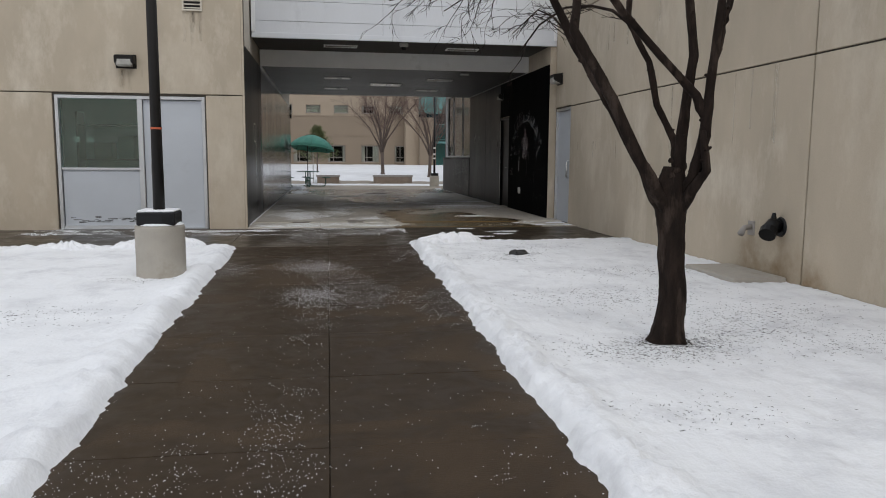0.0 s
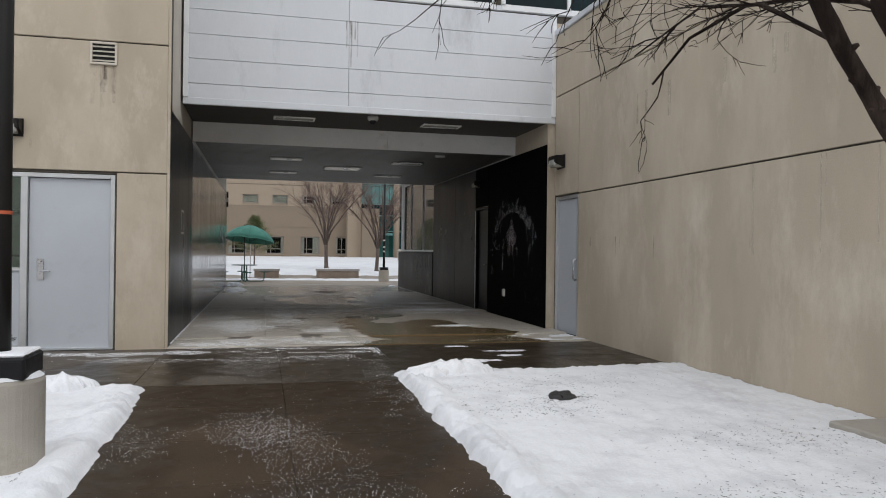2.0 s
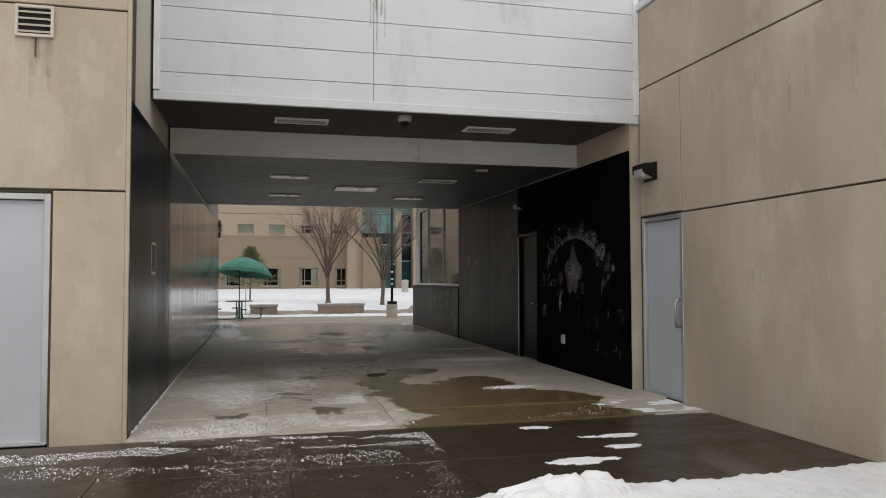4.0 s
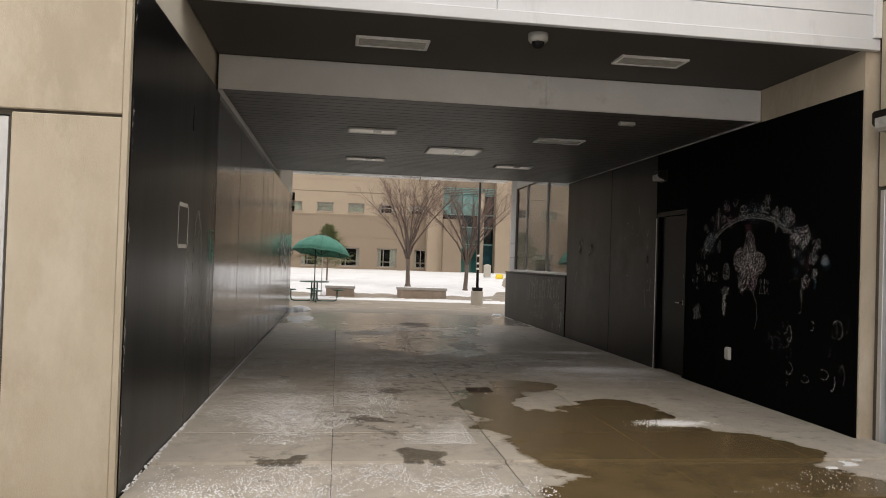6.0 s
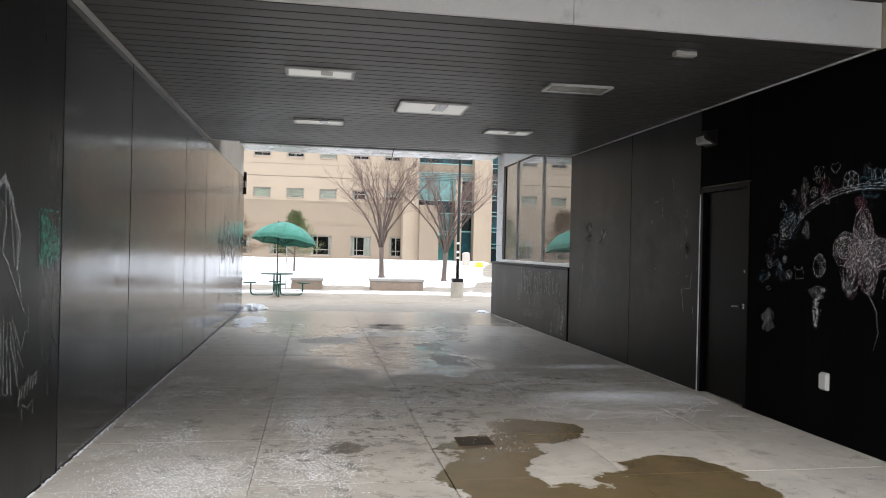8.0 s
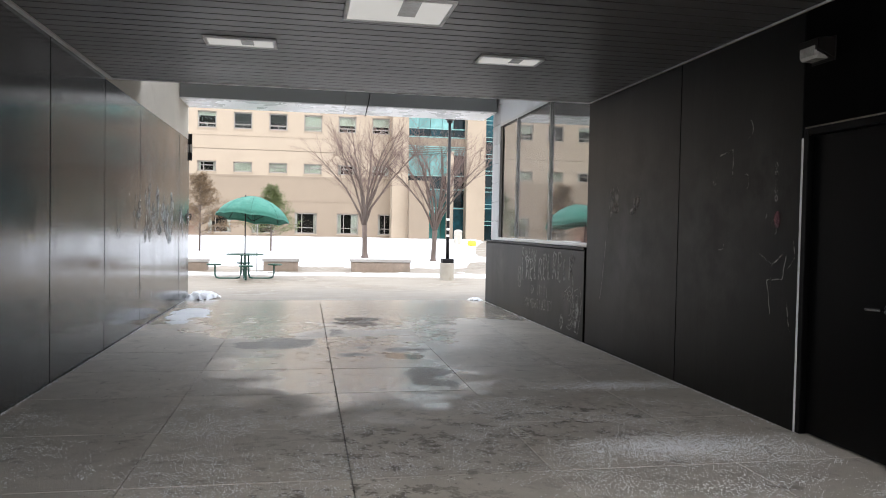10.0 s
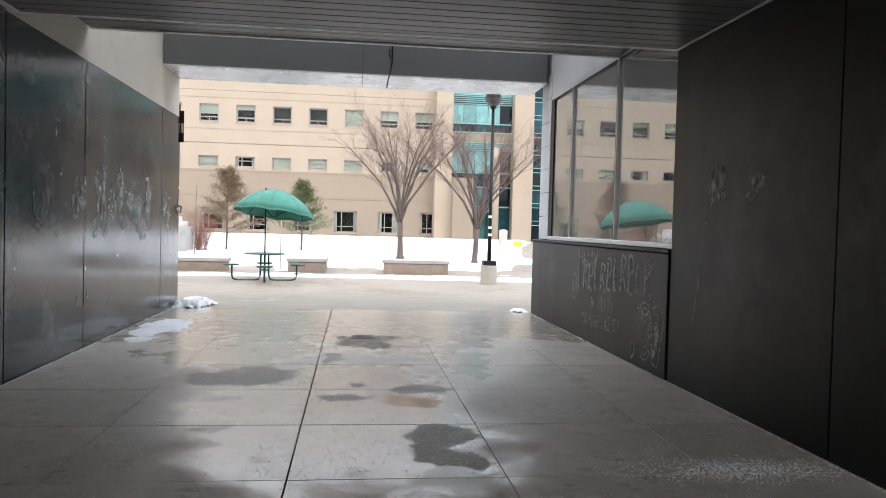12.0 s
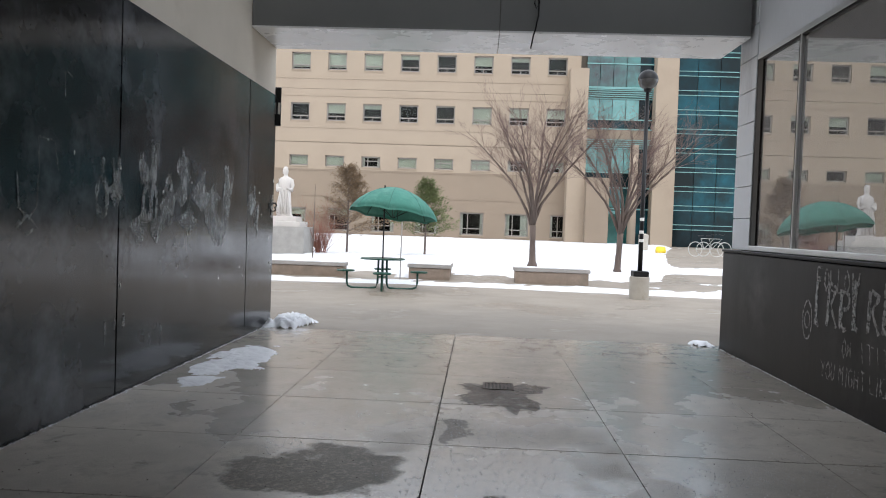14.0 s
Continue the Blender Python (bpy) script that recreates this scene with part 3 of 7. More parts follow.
# ---- ground ----
def terrain(name, xs, ys, height, material, label, category, kind):
    verts = [(x, y, height(x, y)) for y in ys for x in xs]
    w = len(xs)
    faces = [(j * w + i, j * w + i + 1, (j + 1) * w + i + 1, (j + 1) * w + i) for j in range(len(ys) - 1) for i in range(w - 1)]
    me = bpy.data.meshes.new(name)
    me.from_pydata(verts, [], faces)
    me.materials.append(material)
    me.shade_smooth()
    return tagged(new(name, me), label, category, kind=kind)


def spread(a, b, n):
    return [a + (b - a) * i / n for i in range(n + 1)]


terrain("ground", [-600, -200, -60, -30, -15, -6, 0, 6, 15, 30, 60, 200, 600], [-600, -200, -60, -20, 0, 12, 15, 20, 27.7, 31, 34.5, 38, 44, 55, 66, 120, 300, 900],
        lambda x, y: ground_height(x, y) - 0.3, LAWN_SNOW, "snow-covered open ground reaching the horizon", "ground", "structure")


def snow_depth(edge, x, y, ridge, base=0.035):
    """Snow height by the distance from its edge, with a shovelled ridge along it."""
    n1 = noise.noise((x * 2.1, y * 2.1, 0.3)) * 0.7 + noise.noise((x * 7.0, y * 7.0, 2.3)) * 0.28
    n2 = noise.noise((x * 21.0, y * 21.0, 5.3))
    up = smooth_step(0.0, 0.07, edge)
    bank = ridge * math.exp(-((edge - 0.16) / 0.15) ** 2) * (0.9 + 0.55 * n1 + 0.6 * n2)
    return -0.03 + up * (0.03 + base + 0.020 * n1 + 0.014 * n2 + bank)


def wiggle(y, seed):
    return 0.03 * noise.noise((y * 1.3, seed, 0)) + 0.025 * noise.noise((y * 5.0, seed, 3)) + 0.022 * noise.noise((y * 14.0, seed, 6))


def right_snow(x, y):
    dip = 0.10 * math.exp(-((x - 2.5) / 0.9) ** 2 - ((y - 4.9) / 1.3) ** 2)
    side = 1.08 + 0.018 * max(0, y - 1) + wiggle(y, 1.7)
    end = 10.62 + wiggle(x, 4.1) * 0.8
    d = min(x - side, end - y)
    return (snow_depth(d, x, y, 0.06) if x - side < 0.6 and end - y > 0.5 else snow_depth(d, x, y, 0.015)) - dip


def left_snow(x, y):
    side = -0.86 - 0.022 * max(0, y - 2) + wiggle(y, 7.7)
    end = 10.22 + wiggle(x, 9.1)
    return snow_depth(min(side - x, end - y), x, y, 0.06 if end - y > 0.6 else 0.03)


terrain("snow", spread(1.0, 4.53, 100), spread(-4, 10.7, 330), right_snow, SNOW, "trodden snow beside the walk with a shovelled ridge along the edge", "snow", "stuff")
terrain("snow", [-30, -22, -16, -12, -9, -7] + spread(-5.5, -0.75, 100), spread(-4, 10.4, 300), left_snow, SNOW, "shallow snow round the lamp post with a shovelled ridge", "snow", "stuff")


def lawn_edge(x):
    return 37.9 - 0.12 * max(0, x - 1) + 0.15 * noise.noise((x * 0.7, 1, 1)) - 0.35 * smooth_step(-1, -4, x)


def lawn(x, y):
    e = y - lawn_edge(x)
    path = smooth_step(6.6 + 0.25 * (y - 41), 7.4 + 0.25 * (y - 41), x) * smooth_step(40.2, 41.2, y)
    return ground_height(x, y) - 0.05 + smooth_step(0, 0.25, e) * (0.1 + 0.03 * noise.noise((x * 0.8, y * 0.8, 1)) + 0.02 * noise.noise((x * 3, y * 3, 4))) - 0.12 * path


terrain("lawn_snow", [-60, -40, -25, -15] + spread(-10, 20, 110) + [30, 50, 80], spread(36.5, 52, 70) + spread(52.8, 74, 20), lawn, LAWN_SNOW,
        "smooth white snow over the lawn beyond the plaza", "snow", "stuff")

slab_bed = structure("pavement_bed", boxed(-30, 4.53, 10.2, 28.0, -0.2, -0.035), GROUT, "dark joint bed under the paving slabs", "pavement")
terrain("pavement_plaza", [-60, -20, -6, -3, -1.2, 0, 1.2, 2.4, 3.6, 4.8, 8, 16, 40, 80], [27.9, 28.6, 29.4, 30.2, 31, 32, 33, 34, 35, 36, 38, 42, 50, 60, 75],
        lambda x, y: ground_height(x, y) - (0.0 if y < 39 else 0.02), PLAZA, "pale tan concrete plaza sloping gently away", "pavement", "structure")


# ---- left building front and passage wall ----
def wall_panels(name, spans_x, spans_z, y_face, depth, hole, label, along="x"):
    """A precast wall: a backing with recessed joints and separate panels, with one opening."""
    gap = 0.009
    hx0, hx1, hz = hole
    bm = bmesh.new()
    a0, a1, z1 = spans_x[0], spans_x[-1], spans_z[-1]
    def put(b, u0, u1, d0, d1, z0, zz1, bev=0.0):
        if u1 - u0 < 0.01 or zz1 - z0 < 0.01:
            return
        if along == "x":
            box(b, u0, u1, y_face + d0, y_face + d1, z0, zz1, bev)
        else:
            box(b, y_face + d0, y_face + d1, u0, u1, z0, zz1, bev)
    put(bm, a0, hx0, 0.025, depth, -0.2, z1)
    put(bm, hx1, a1, 0.025, depth, -0.2, z1)
    put(bm, hx0, hx1, 0.025, depth, hz, z1)
    wall = structure(name, bm, JOINT, label, "wall")
    for u0, u1 in zip(spans_x, spans_x[1:]):
        for z0, zz in zip(spans_z, spans_z[1:]):
            pieces = [(u0, u1, z0, zz)]
            if u0 < hx1 and u1 > hx0 and z0 < hz:
                pieces = [(u0, hx0 - gap, z0, zz), (hx1 + gap, u1, z0, zz), (hx0 - gap, hx1 + gap, hz + gap, zz)]
            for p0, p1, q0, q1 in pieces:
                if p1 - p0 > 0.05 and q1 - q0 > 0.05:
                    b = bmesh.new()
                    put(b, p0 + gap, p1 - gap, 0.0, 0.05, q0 + gap, q1 - gap, 0.006)
                    part("panel", b, PRECAST, wall)
    return wall


west_front = wall_panels("wall_west_front", [-30, -18, -9.2, -1.236], [-0.2, 2.205, 3.83, 7.2, 10.5], 13.0, 0.4, (-4.19, -1.85, 2.18),
            "tan precast concrete wall with recessed joints and faint stains")
east_wall = wall_panels("wall_east", [-30, -17, -9.4, -1.45, 6.46, 14.35], [-0.2, 2.165, 3.78, 4.78], 4.535, 0.4, (13.40, 14.31, 2.17),
            "tan precast concrete wall with a vertical joint and streaks", along="y")
def water_runs(wall, name, place, n, spread_, length, width, material, seed, normal):
    """Thin runs of dirt that water has left down a wall from one place."""
    r = random.Random(seed)
    bm = bmesh.new()
    for k in range(n):
        off, ln = r.gauss(0, spread_), length * r.uniform(0.3, 1.0)
        base = Vector(place) + (Vector((off, 0, 0)) if normal[1] else Vector((0, off, 0)))
        ribbon(bm, [base, base + Vector((0, 0, -ln * 0.5)), base + Vector((0, 0, -ln))], width * r.uniform(0.5, 1.4), normal, 0.0010 + 0.0003 * k)
    part(name, bm, material, wall, "weather stain")


water_runs(west_front, "water_stain", (-2.0, 13.0, 3.53), 10, 0.09, 0.55, 0.06, DIRT_RUN, 1, (0, -1, 0))
water_runs(west_front, "water_stain", (-3.05, 13.0, 2.59), 8, 0.10, 0.35, 0.05, DIRT_RUN, 2, (0, -1, 0))
water_runs(east_wall, "water_stain", (4.535, 8.2, 2.14), 7, 1.0, 0.9, 0.03, PALE_RUN, 5, (-1, 0, 0))
water_runs(east_wall, "water_stain", (4.535, 11.0, 3.3), 6, 1.2, 0.6, 0.05, PALE_RUN, 6, (-1, 0, 0))
water_runs(east_wall, "water_stain", (4.535, 11.5, 1.5), 5, 1.3, 0.4, 0.04, PALE_RUN, 7, (-1, 0, 0))
structure("coping_east", boxed(4.50, 4.97, -30, 14.34, 4.78, 4.87, bevel=0.01), SIDING, "grey metal coping on the tan wall", "trim")

bm = boxed(-1.62, -1.232, 13.41, 28.25, -0.2, 10.5)
west = structure("wall_west_passage", bm, PRECAST_SMOOTH, "painted concrete wall above black chalk panels in the passage", "wall")
for y0, y1 in zip([13.06, 16.1, 17.85, 20.6, 22.35, 24.1, 27.15], [16.1, 17.85, 20.6, 22.35, 24.1, 27.15, 28.24]):
    part("panel", boxed(-1.230, -1.21, y0 + 0.008, y1 - 0.008, 0.0, 3.04 if y0 < 22 else 3.0, bevel=0.003), BLACK_DIMMED if y0 < 14 else BLACK, west, "glossy black painted panel, chalk haze and some sheen in its colour")
structure("trim_west_corner", boxed(-1.244, -1.212, 13.0, 13.05, -0.2, 10.5), PRECAST, "tan concrete corner of the wall", "trim")

# ---- right side of the passage ----
bm = bmesh.new()
box(bm, 4.425, 4.9, 14.36, 17.53, -0.2, 5.0)
box(bm, 4.425, 4.9, 18.44, 22.52, -0.2, 5.0)
box(bm, 4.425, 4.9, 17.53, 18.44, 2.20, 5.0)
east = structure("wall_east_passage", bm, PRECAST, "painted concrete wall above black chalk panels", "wall")
for y0, y1, z0 in ((14.365, 17.525, 0.0), (17.525, 18.445, 2.21), (18.445, 20.2, 0.0), (20.2, 22.515, 0.0)):
    part("panel", boxed(4.40, 4.424, y0 + 0.005, y1 - 0.005, z0, 3.02, bevel=0.003), BLACK_BOARD if y0 < 18 else BLACK_MATT, east, "black painted panel with chalk drawings")
structure("wall_east_low", boxed(4.385, 4.75, 22.525, 27.70, -0.2, 1.20, bevel=0.012), BLACK_MATT, "low black painted wall under the windows with chalk writing", "wall")
structure("sill_east", boxed(4.375, 4.62, 22.525, 27.72, 1.202, 1.232, bevel=0.006), CHARCOAL, "dark metal cap on the low wall", "trim")
bm = bmesh.new()
box(bm, 4.48, 4.9, 22.53, 27.12, 3.40, 5.2)
east_win_wall = structure("wall_east_windows", bm, SIDING, "light grey metal siding above the lobby windows", "wall")
for k in range(9):
    z0 = 1.236 + k * 0.36
    part("board", boxed(4.47, 4.9, 27.12, 27.66, z0 + 0.004, z0 + 0.356, bevel=0.004), SIDING, east_win_wall)
# Lobby shell in a dark colour that stands in for its lack of light.
structure("room_east", boxed(7.5, 7.6, 22.0, 28.0, 0, 3.6), UNLIT_ROOM, "painted-dim lobby wall behind the glass", "wall")
structure("floor_east_room", boxed(4.8, 7.5, 22.0, 28.0, -0.05, 0.1), UNLIT_ROOM, "painted-dim lobby floor behind the glass", "floor")
structure("wall_east_room_end", boxed(4.9, 7.5, 27.7, 27.8, 0, 3.6), UNLIT_ROOM, "painted-dim lobby end wall", "wall")
structure("ceiling_east_room", boxed(4.9, 7.6, 22.0, 27.7, 3.45, 3.55), UNLIT_ROOM, "painted-dim lobby ceiling", "ceiling")
structure("building_east_mass", boxed(7.7, 26, -30, 27.6, -0.2, 5.2), PRECAST, "tan concrete mass of the east building", "building")

# ---- bridge over the passage ----
bm = bmesh.new()
box(bm, -1.20, 12, 14.37, 24.2, 3.42, 8.6)
bridge = structure("bridge_body", bm, JOINT, "enclosed footbridge clad in pale grey metal siding", "bridge")
zs = [3.385, 3.66, 4.02, 4.38, 4.74, 5.10]
for z0, z1 in zip(zs, zs[1:]):
    for x0, x1 in ((-1.195, 1.18), (1.18, 4.53)):
        part("board", boxed(x0 + 0.002, x1 - 0.002, 14.335, 14.372, z0 + 0.003, z1 - 0.003, bevel=0.004), SIDING, bridge)
drip = bmesh.new()
dr_rng = random.Random(8)
for k in range(9):
    u, ln = 1.18 + dr_rng.gauss(0, 0.05), dr_rng.uniform(0.15, 0.7)
    ribbon(drip, [(u, 14.334, 4.75), (u + 0.004, 14.334, 4.75 - ln / 2), (u, 14.334, 4.75 - ln)], 0.02, (0, -1, 0), 0.001 + 0.0003 * k)
part("drip_stains", drip, RUST, bridge, "faint drip stains at the joint")
for z0, z1 in ((5.12, 5.2), (6.5, 8.6)):
    part("band", boxed(-1.195, 12, 14.335, 14.372, z0, z1), SIDING, bridge)
for x0, x1 in ((-1.1, 1.15), (1.25, 3.5), (3.6, 5.9)):
    fr = bmesh.new()
    for a in ((x0, x0 + 0.06, 5.2, 6.5), (x1 - 0.06, x1, 5.2, 6.5), ((x0 + x1) / 2 - 0.03, (x0 + x1) / 2 + 0.03, 5.2, 6.5), (x0, x1, 5.13, 5.22), (x0, x1, 6.42, 6.5)):
        box(fr, a[0], a[1], 14.315, 14.37, a[2], a[3])
    wf = part("window_frame", fr, WHITE_TRIM, bridge, "white bridge window frame")
    part("pane", boxed(x0 + 0.05, x1 - 0.05, 14.345, 14.355, 5.2, 6.45), BLUE_GLASS, wf)
structure("trim_bridge_lip", boxed(-1.20, 4.53, 14.315, 14.372, 3.355, 3.45, bevel=0.004), SIDING, "grey metal drip edge under the bridge siding", "trim")
structure("trim_bridge_west", boxed(-1.20, -1.13, 14.30, 14.334, 3.46, 8.6), WHITE_TRIM, "pale corner strip of the bridge", "trim")
structure("trim_bridge_east", boxed(4.47, 4.53, 14.30, 14.334, 3.46, 5.1), WHITE_TRIM, "pale corner strip of the bridge", "trim")
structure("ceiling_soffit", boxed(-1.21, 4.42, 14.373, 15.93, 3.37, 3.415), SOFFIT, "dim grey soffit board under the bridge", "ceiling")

beam = structure("beam_front", boxed(-1.20, 4.415, 15.95, 16.3, 3.06, 3.40), JOINT, "pale grey metal-clad beam across the passage", "beam")
for x0, x1 in ((-1.205, 2.05), (2.05, 4.418)):
    part("panel", boxed(x0 + 0.002, x1 - 0.002, 15.93, 15.96, 3.034, 3.365, bevel=0.004), BEAM_METAL, beam)

def slats(y0, y1, z, x0=-1.20, x1=4.395, pitch=0.165):
    bm = bmesh.new()
    y = y0
    while y < y1 - 0.02:
        box(bm, x0, x1, y + 0.009, min(y + pitch - 0.009, y1), z, z + 0.025)
        y += pitch
    box(bm, x0, x1, y0, y1, z + 0.024, z + 0.06)
    return bm

structure("ceiling_passage", slats(15.965, 22.5, 3.034), SLAT, "dark brown metal slat ceiling with recessed lights", "ceiling")
structure("ceiling_step", slats(22.56, 24.16, 3.35), SLAT, "dark metal slat ceiling raised by a step", "ceiling")
structure("trim_ceiling_edge", boxed(-1.205, 4.396, 22.5, 22.555, 3.03, 3.41, bevel=0.004), BEAM_METAL, "grey metal edge of the slat ceiling", "trim")
structure("trim_ceiling_edge_far", boxed(-1.205, 4.47, 24.16, 24.22, 3.335, 3.6, bevel=0.004), BEAM_METAL, "grey metal edge of the raised ceiling", "trim")
structure("trim_ceiling_west", boxed(-1.209, -1.165, 15.965, 22.5, 3.018, 3.033), BEAM_METAL, "thin grey angle along the ceiling", "trim")
structure("trim_ceiling_east", boxed(4.382, 4.399, 15.965, 22.5, 3.024, 3.033), BEAM_METAL, "thin grey angle along the ceiling", "trim")

# ---- far beam ----
far_beam = structure("beam_far", boxed(-1.225, 4.42, 27.23, 28.22, 3.64, 5.6), JOINT, "grey-clad beam across the far end of the passage", "beam")
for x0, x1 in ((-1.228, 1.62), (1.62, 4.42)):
    # Face colour holds the shade on this side of the beam.
    part("panel", boxed(x0 + 0.003, x1 - 0.003, 27.2, 27.232, 3.62, 5.6, bevel=0.004), SHADED_BEAM_FACE, far_beam, "grey face panel darkened for its shade")
    # The white is raised to give the underside its sky sheen.
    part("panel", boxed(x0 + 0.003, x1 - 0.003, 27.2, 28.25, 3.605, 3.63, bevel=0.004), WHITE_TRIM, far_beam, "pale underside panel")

# ---- far building ----
FAR_Y = 70.0
fac = structure("facade_north", boxed(-60, 8.0, FAR_Y + 0.35, FAR_Y + 1.2, -0.3, 16.2), JOINT, "cream precast facade of a four-storey building with rows of windows", "building")


def facade_row(z0, z1, w0, w1, starts, width, material):
    """A storey band of wall from z0 to z1 with window openings from w0 to w1."""
    bm = bmesh.new()
    box(bm, -60, 8.0, FAR_Y, FAR_Y + 0.36, z0, w0)
    box(bm, -60, 8.0, FAR_Y, FAR_Y + 0.36, w1, z1)
    edge = -60
    for s in starts:
        box(bm, edge, s, FAR_Y, FAR_Y + 0.36, w0, w1)
        edge = s + width
    box(bm, edge, 8.0, FAR_Y, FAR_Y + 0.36, w0, w1)
    part("wall", bm, material, fac)


COLS = [-11.94 + 2.53 * i for i in range(-8, 8)]
LOWS = [0.1 + 3.1 * i for i in range(-9, 3)]
facade_row(10.6, 16.2, 11.9, 13.1, COLS, 1.32, FACADE)
facade_row(6.9, 10.58, 8.4, 9.62, COLS, 1.32, FACADE)
facade_row(5.05, 6.88, 5.25, 6.0, COLS, 1.32, FACADE)
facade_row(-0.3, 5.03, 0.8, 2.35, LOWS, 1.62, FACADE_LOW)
for z in (5.0, 11.35, 10.15, 7.95, 7.0, 3.25):
    part("ledge", boxed(-60, 8.0, FAR_Y - 0.03, FAR_Y, z - 0.06, z + 0.05), FACADE if z > 5 else FACADE_LOW, fac)
part("parapet", boxed(-60, 8.1, FAR_Y - 0.12, FAR_Y + 1.3, 16.2, 16.5), FACADE, fac)


def far_window(x, w, z0, z1, blind, bars, curtains=0.0):
    """A framed pane set back in the wall, with a hopper light below and a blind or curtains behind."""
    yy = FAR_Y + 0.14
    bm = bmesh.new()
    for a in ((x, x + w, z0, z0 + 0.09), (x, x + w, z1 - 0.08, z1), (x, x + 0.08, z0, z1), (x + w - 0.08, x + w, z0, z1)):
        box(bm, a[0], a[1], yy, yy + 0.1, a[2], a[3])
    if bars:
        box(bm, x, x + w, yy + 0.005, yy + 0.08, z0 + 0.30, z0 + 0.37)
        box(bm, x + w * 0.5 - 0.03, x + w * 0.5 + 0.03, yy + 0.005, yy + 0.08, z0 + 0.05, z0 + 0.33)
    if curtains:
        box(bm, x + w * 0.30, x + w * 0.30 + 0.06, yy + 0.005, yy + 0.08, z0, z1)
        box(bm, x, x + w, yy + 0.005, yy + 0.08, z0 + 0.42, z0 + 0.48)
    win = part("window_frame", bm, WINDOW_FRAME, fac)
    part("sill", boxed(x - 0.04, x + w + 0.04, FAR_Y - 0.05, FAR_Y + 0.14, z0 - 0.07, z0 - 0.002), FACADE, win)
    part("pane", boxed(x + 0.05, x + w - 0.05, yy + 0.05, yy + 0.06, z0 + 0.05, z1 - 0.05), FAR_GLASS, win)
    if blind > 0:
        part("blind", boxed(x + 0.05, x + w - 0.05, yy + 0.09, yy + 0.10, z1 - 0.05 - blind * (z1 - z0 - 0.1), z1 - 0.05), BLIND, win)
    for side in (0, 1):
        if curtains > 0:
            cw = w * curtains * rng.uniform(0.6, 1.3)
            c0 = x + 0.06 if side == 0 else x + w - 0.06 - cw
            part("curtain", boxed(c0, c0 + cw, yy + 0.11, yy + 0.13, z0 + 0.05, z1 - 0.05), CURTAIN, win)


rng = random.Random(4)
# One flat dark sheet stands in for the shade inside the offices.
part("dark_rooms", boxed(-59, 7.9, FAR_Y + 0.33, FAR_Y + 0.349, 0.2, 15.5), FAR_ROOM_SHADE, fac)
for k, x in enumerate(COLS):
    for z0, z1, bars in ((11.9, 13.1, True), (8.4, 9.62, True), (5.25, 6.0, False)):
        far_window(x, 1.32, z0, z1, rng.choice((0, 0.25, 0, 1.0, 0.85, 0.55)) if bars else rng.choice((0.9, 1, 1, 0, 0.6)), bars, 0.14 if not bars and rng.random() < 0.5 else 0.0)
for k, x in enumerate(LOWS):
    far_window(x, 1.62, 0.8, 2.35, rng.choice((0, 0, 0.3)), False, rng.choice((0.10, 0.17, 0.24)))

# glazed stair tower beside the facade
tower = structure("facade_tower", boxed(8.0, 13.2, FAR_Y + 0.2, FAR_Y + 3, -0.3, 16.0), JOINT, "stair tower with teal curtain glass between cream piers", "building")
part("pier", boxed(7.2, 8.4, FAR_Y - 1.2, FAR_Y + 0.3, -0.3, 12.2), FACADE, tower)
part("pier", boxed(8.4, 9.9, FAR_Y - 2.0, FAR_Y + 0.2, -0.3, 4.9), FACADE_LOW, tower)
part("column", lathe(bmesh.new(), [(0.0, -0.3), (0.28, -0.3), (0.28, 7.2), (0.0, 7.2)], 20, (11.6, FAR_Y - 1.1, 0)), FACADE, tower, smooth=True)
part("pier", boxed(12.9, 14.35, FAR_Y - 1.0, FAR_Y + 0.5, -0.3, 16.2), FACADE, tower)
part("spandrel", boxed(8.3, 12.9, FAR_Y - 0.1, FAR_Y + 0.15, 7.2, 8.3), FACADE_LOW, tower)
for z0, z1, pane_mat in ((0.4, 2.9, TEAL_GLASS), (3.0, 4.35, TEAL_GLASS), (4.4, 5.4, BLUE_GLASS), (5.45, 7.05, PALE_TEAL), (8.4, 9.0, BLUE_GLASS), (9.0, 10.4, PALE_TEAL), (11.2, 12.75, TEAL_GLASS), (12.8, 15.6, TEAL_GLASS)):
    for k in range(5):
        x0 = 8.42 + 0.9 * k
        part("pane", boxed(x0, x0 + 0.86, FAR_Y - 0.06, FAR_Y, z0 + 0.04, z1 - 0.04), BLUE_GLASS if k == 4 else pane_mat, tower)
for z in (2.95, 4.38, 5.42, 7.08, 8.36, 9.0, 10.42, 11.18, 12.77):
    part("mullion", boxed(8.4, 12.9, FAR_Y - 0.12, FAR_Y - 0.065, z - 0.04, z + 0.04), TEAL_FRAME, tower)
for z in (7.2, 7.34, 7.48, 7.62, 10.55, 10.69, 10.83, 10.97, 11.08):
    part("louvre", boxed(8.4, 12.9, FAR_Y - 0.24, FAR_Y - 0.13, z - 0.03, z + 0.03), TEAL_FRAME, tower)
part("awning", boxed(9.9, 11.2, FAR_Y - 1.6, FAR_Y - 0.2, 2.55, 2.75, bevel=0.04), PALE_TEAL, tower, "pale teal entrance canopy")
wing = structure("facade_glass_wing", boxed(14.35, 40, FAR_Y + 0.2, FAR_Y + 3, -0.3, 16.0), JOINT, "tall blue-green curtain wall with pale mullions", "building")
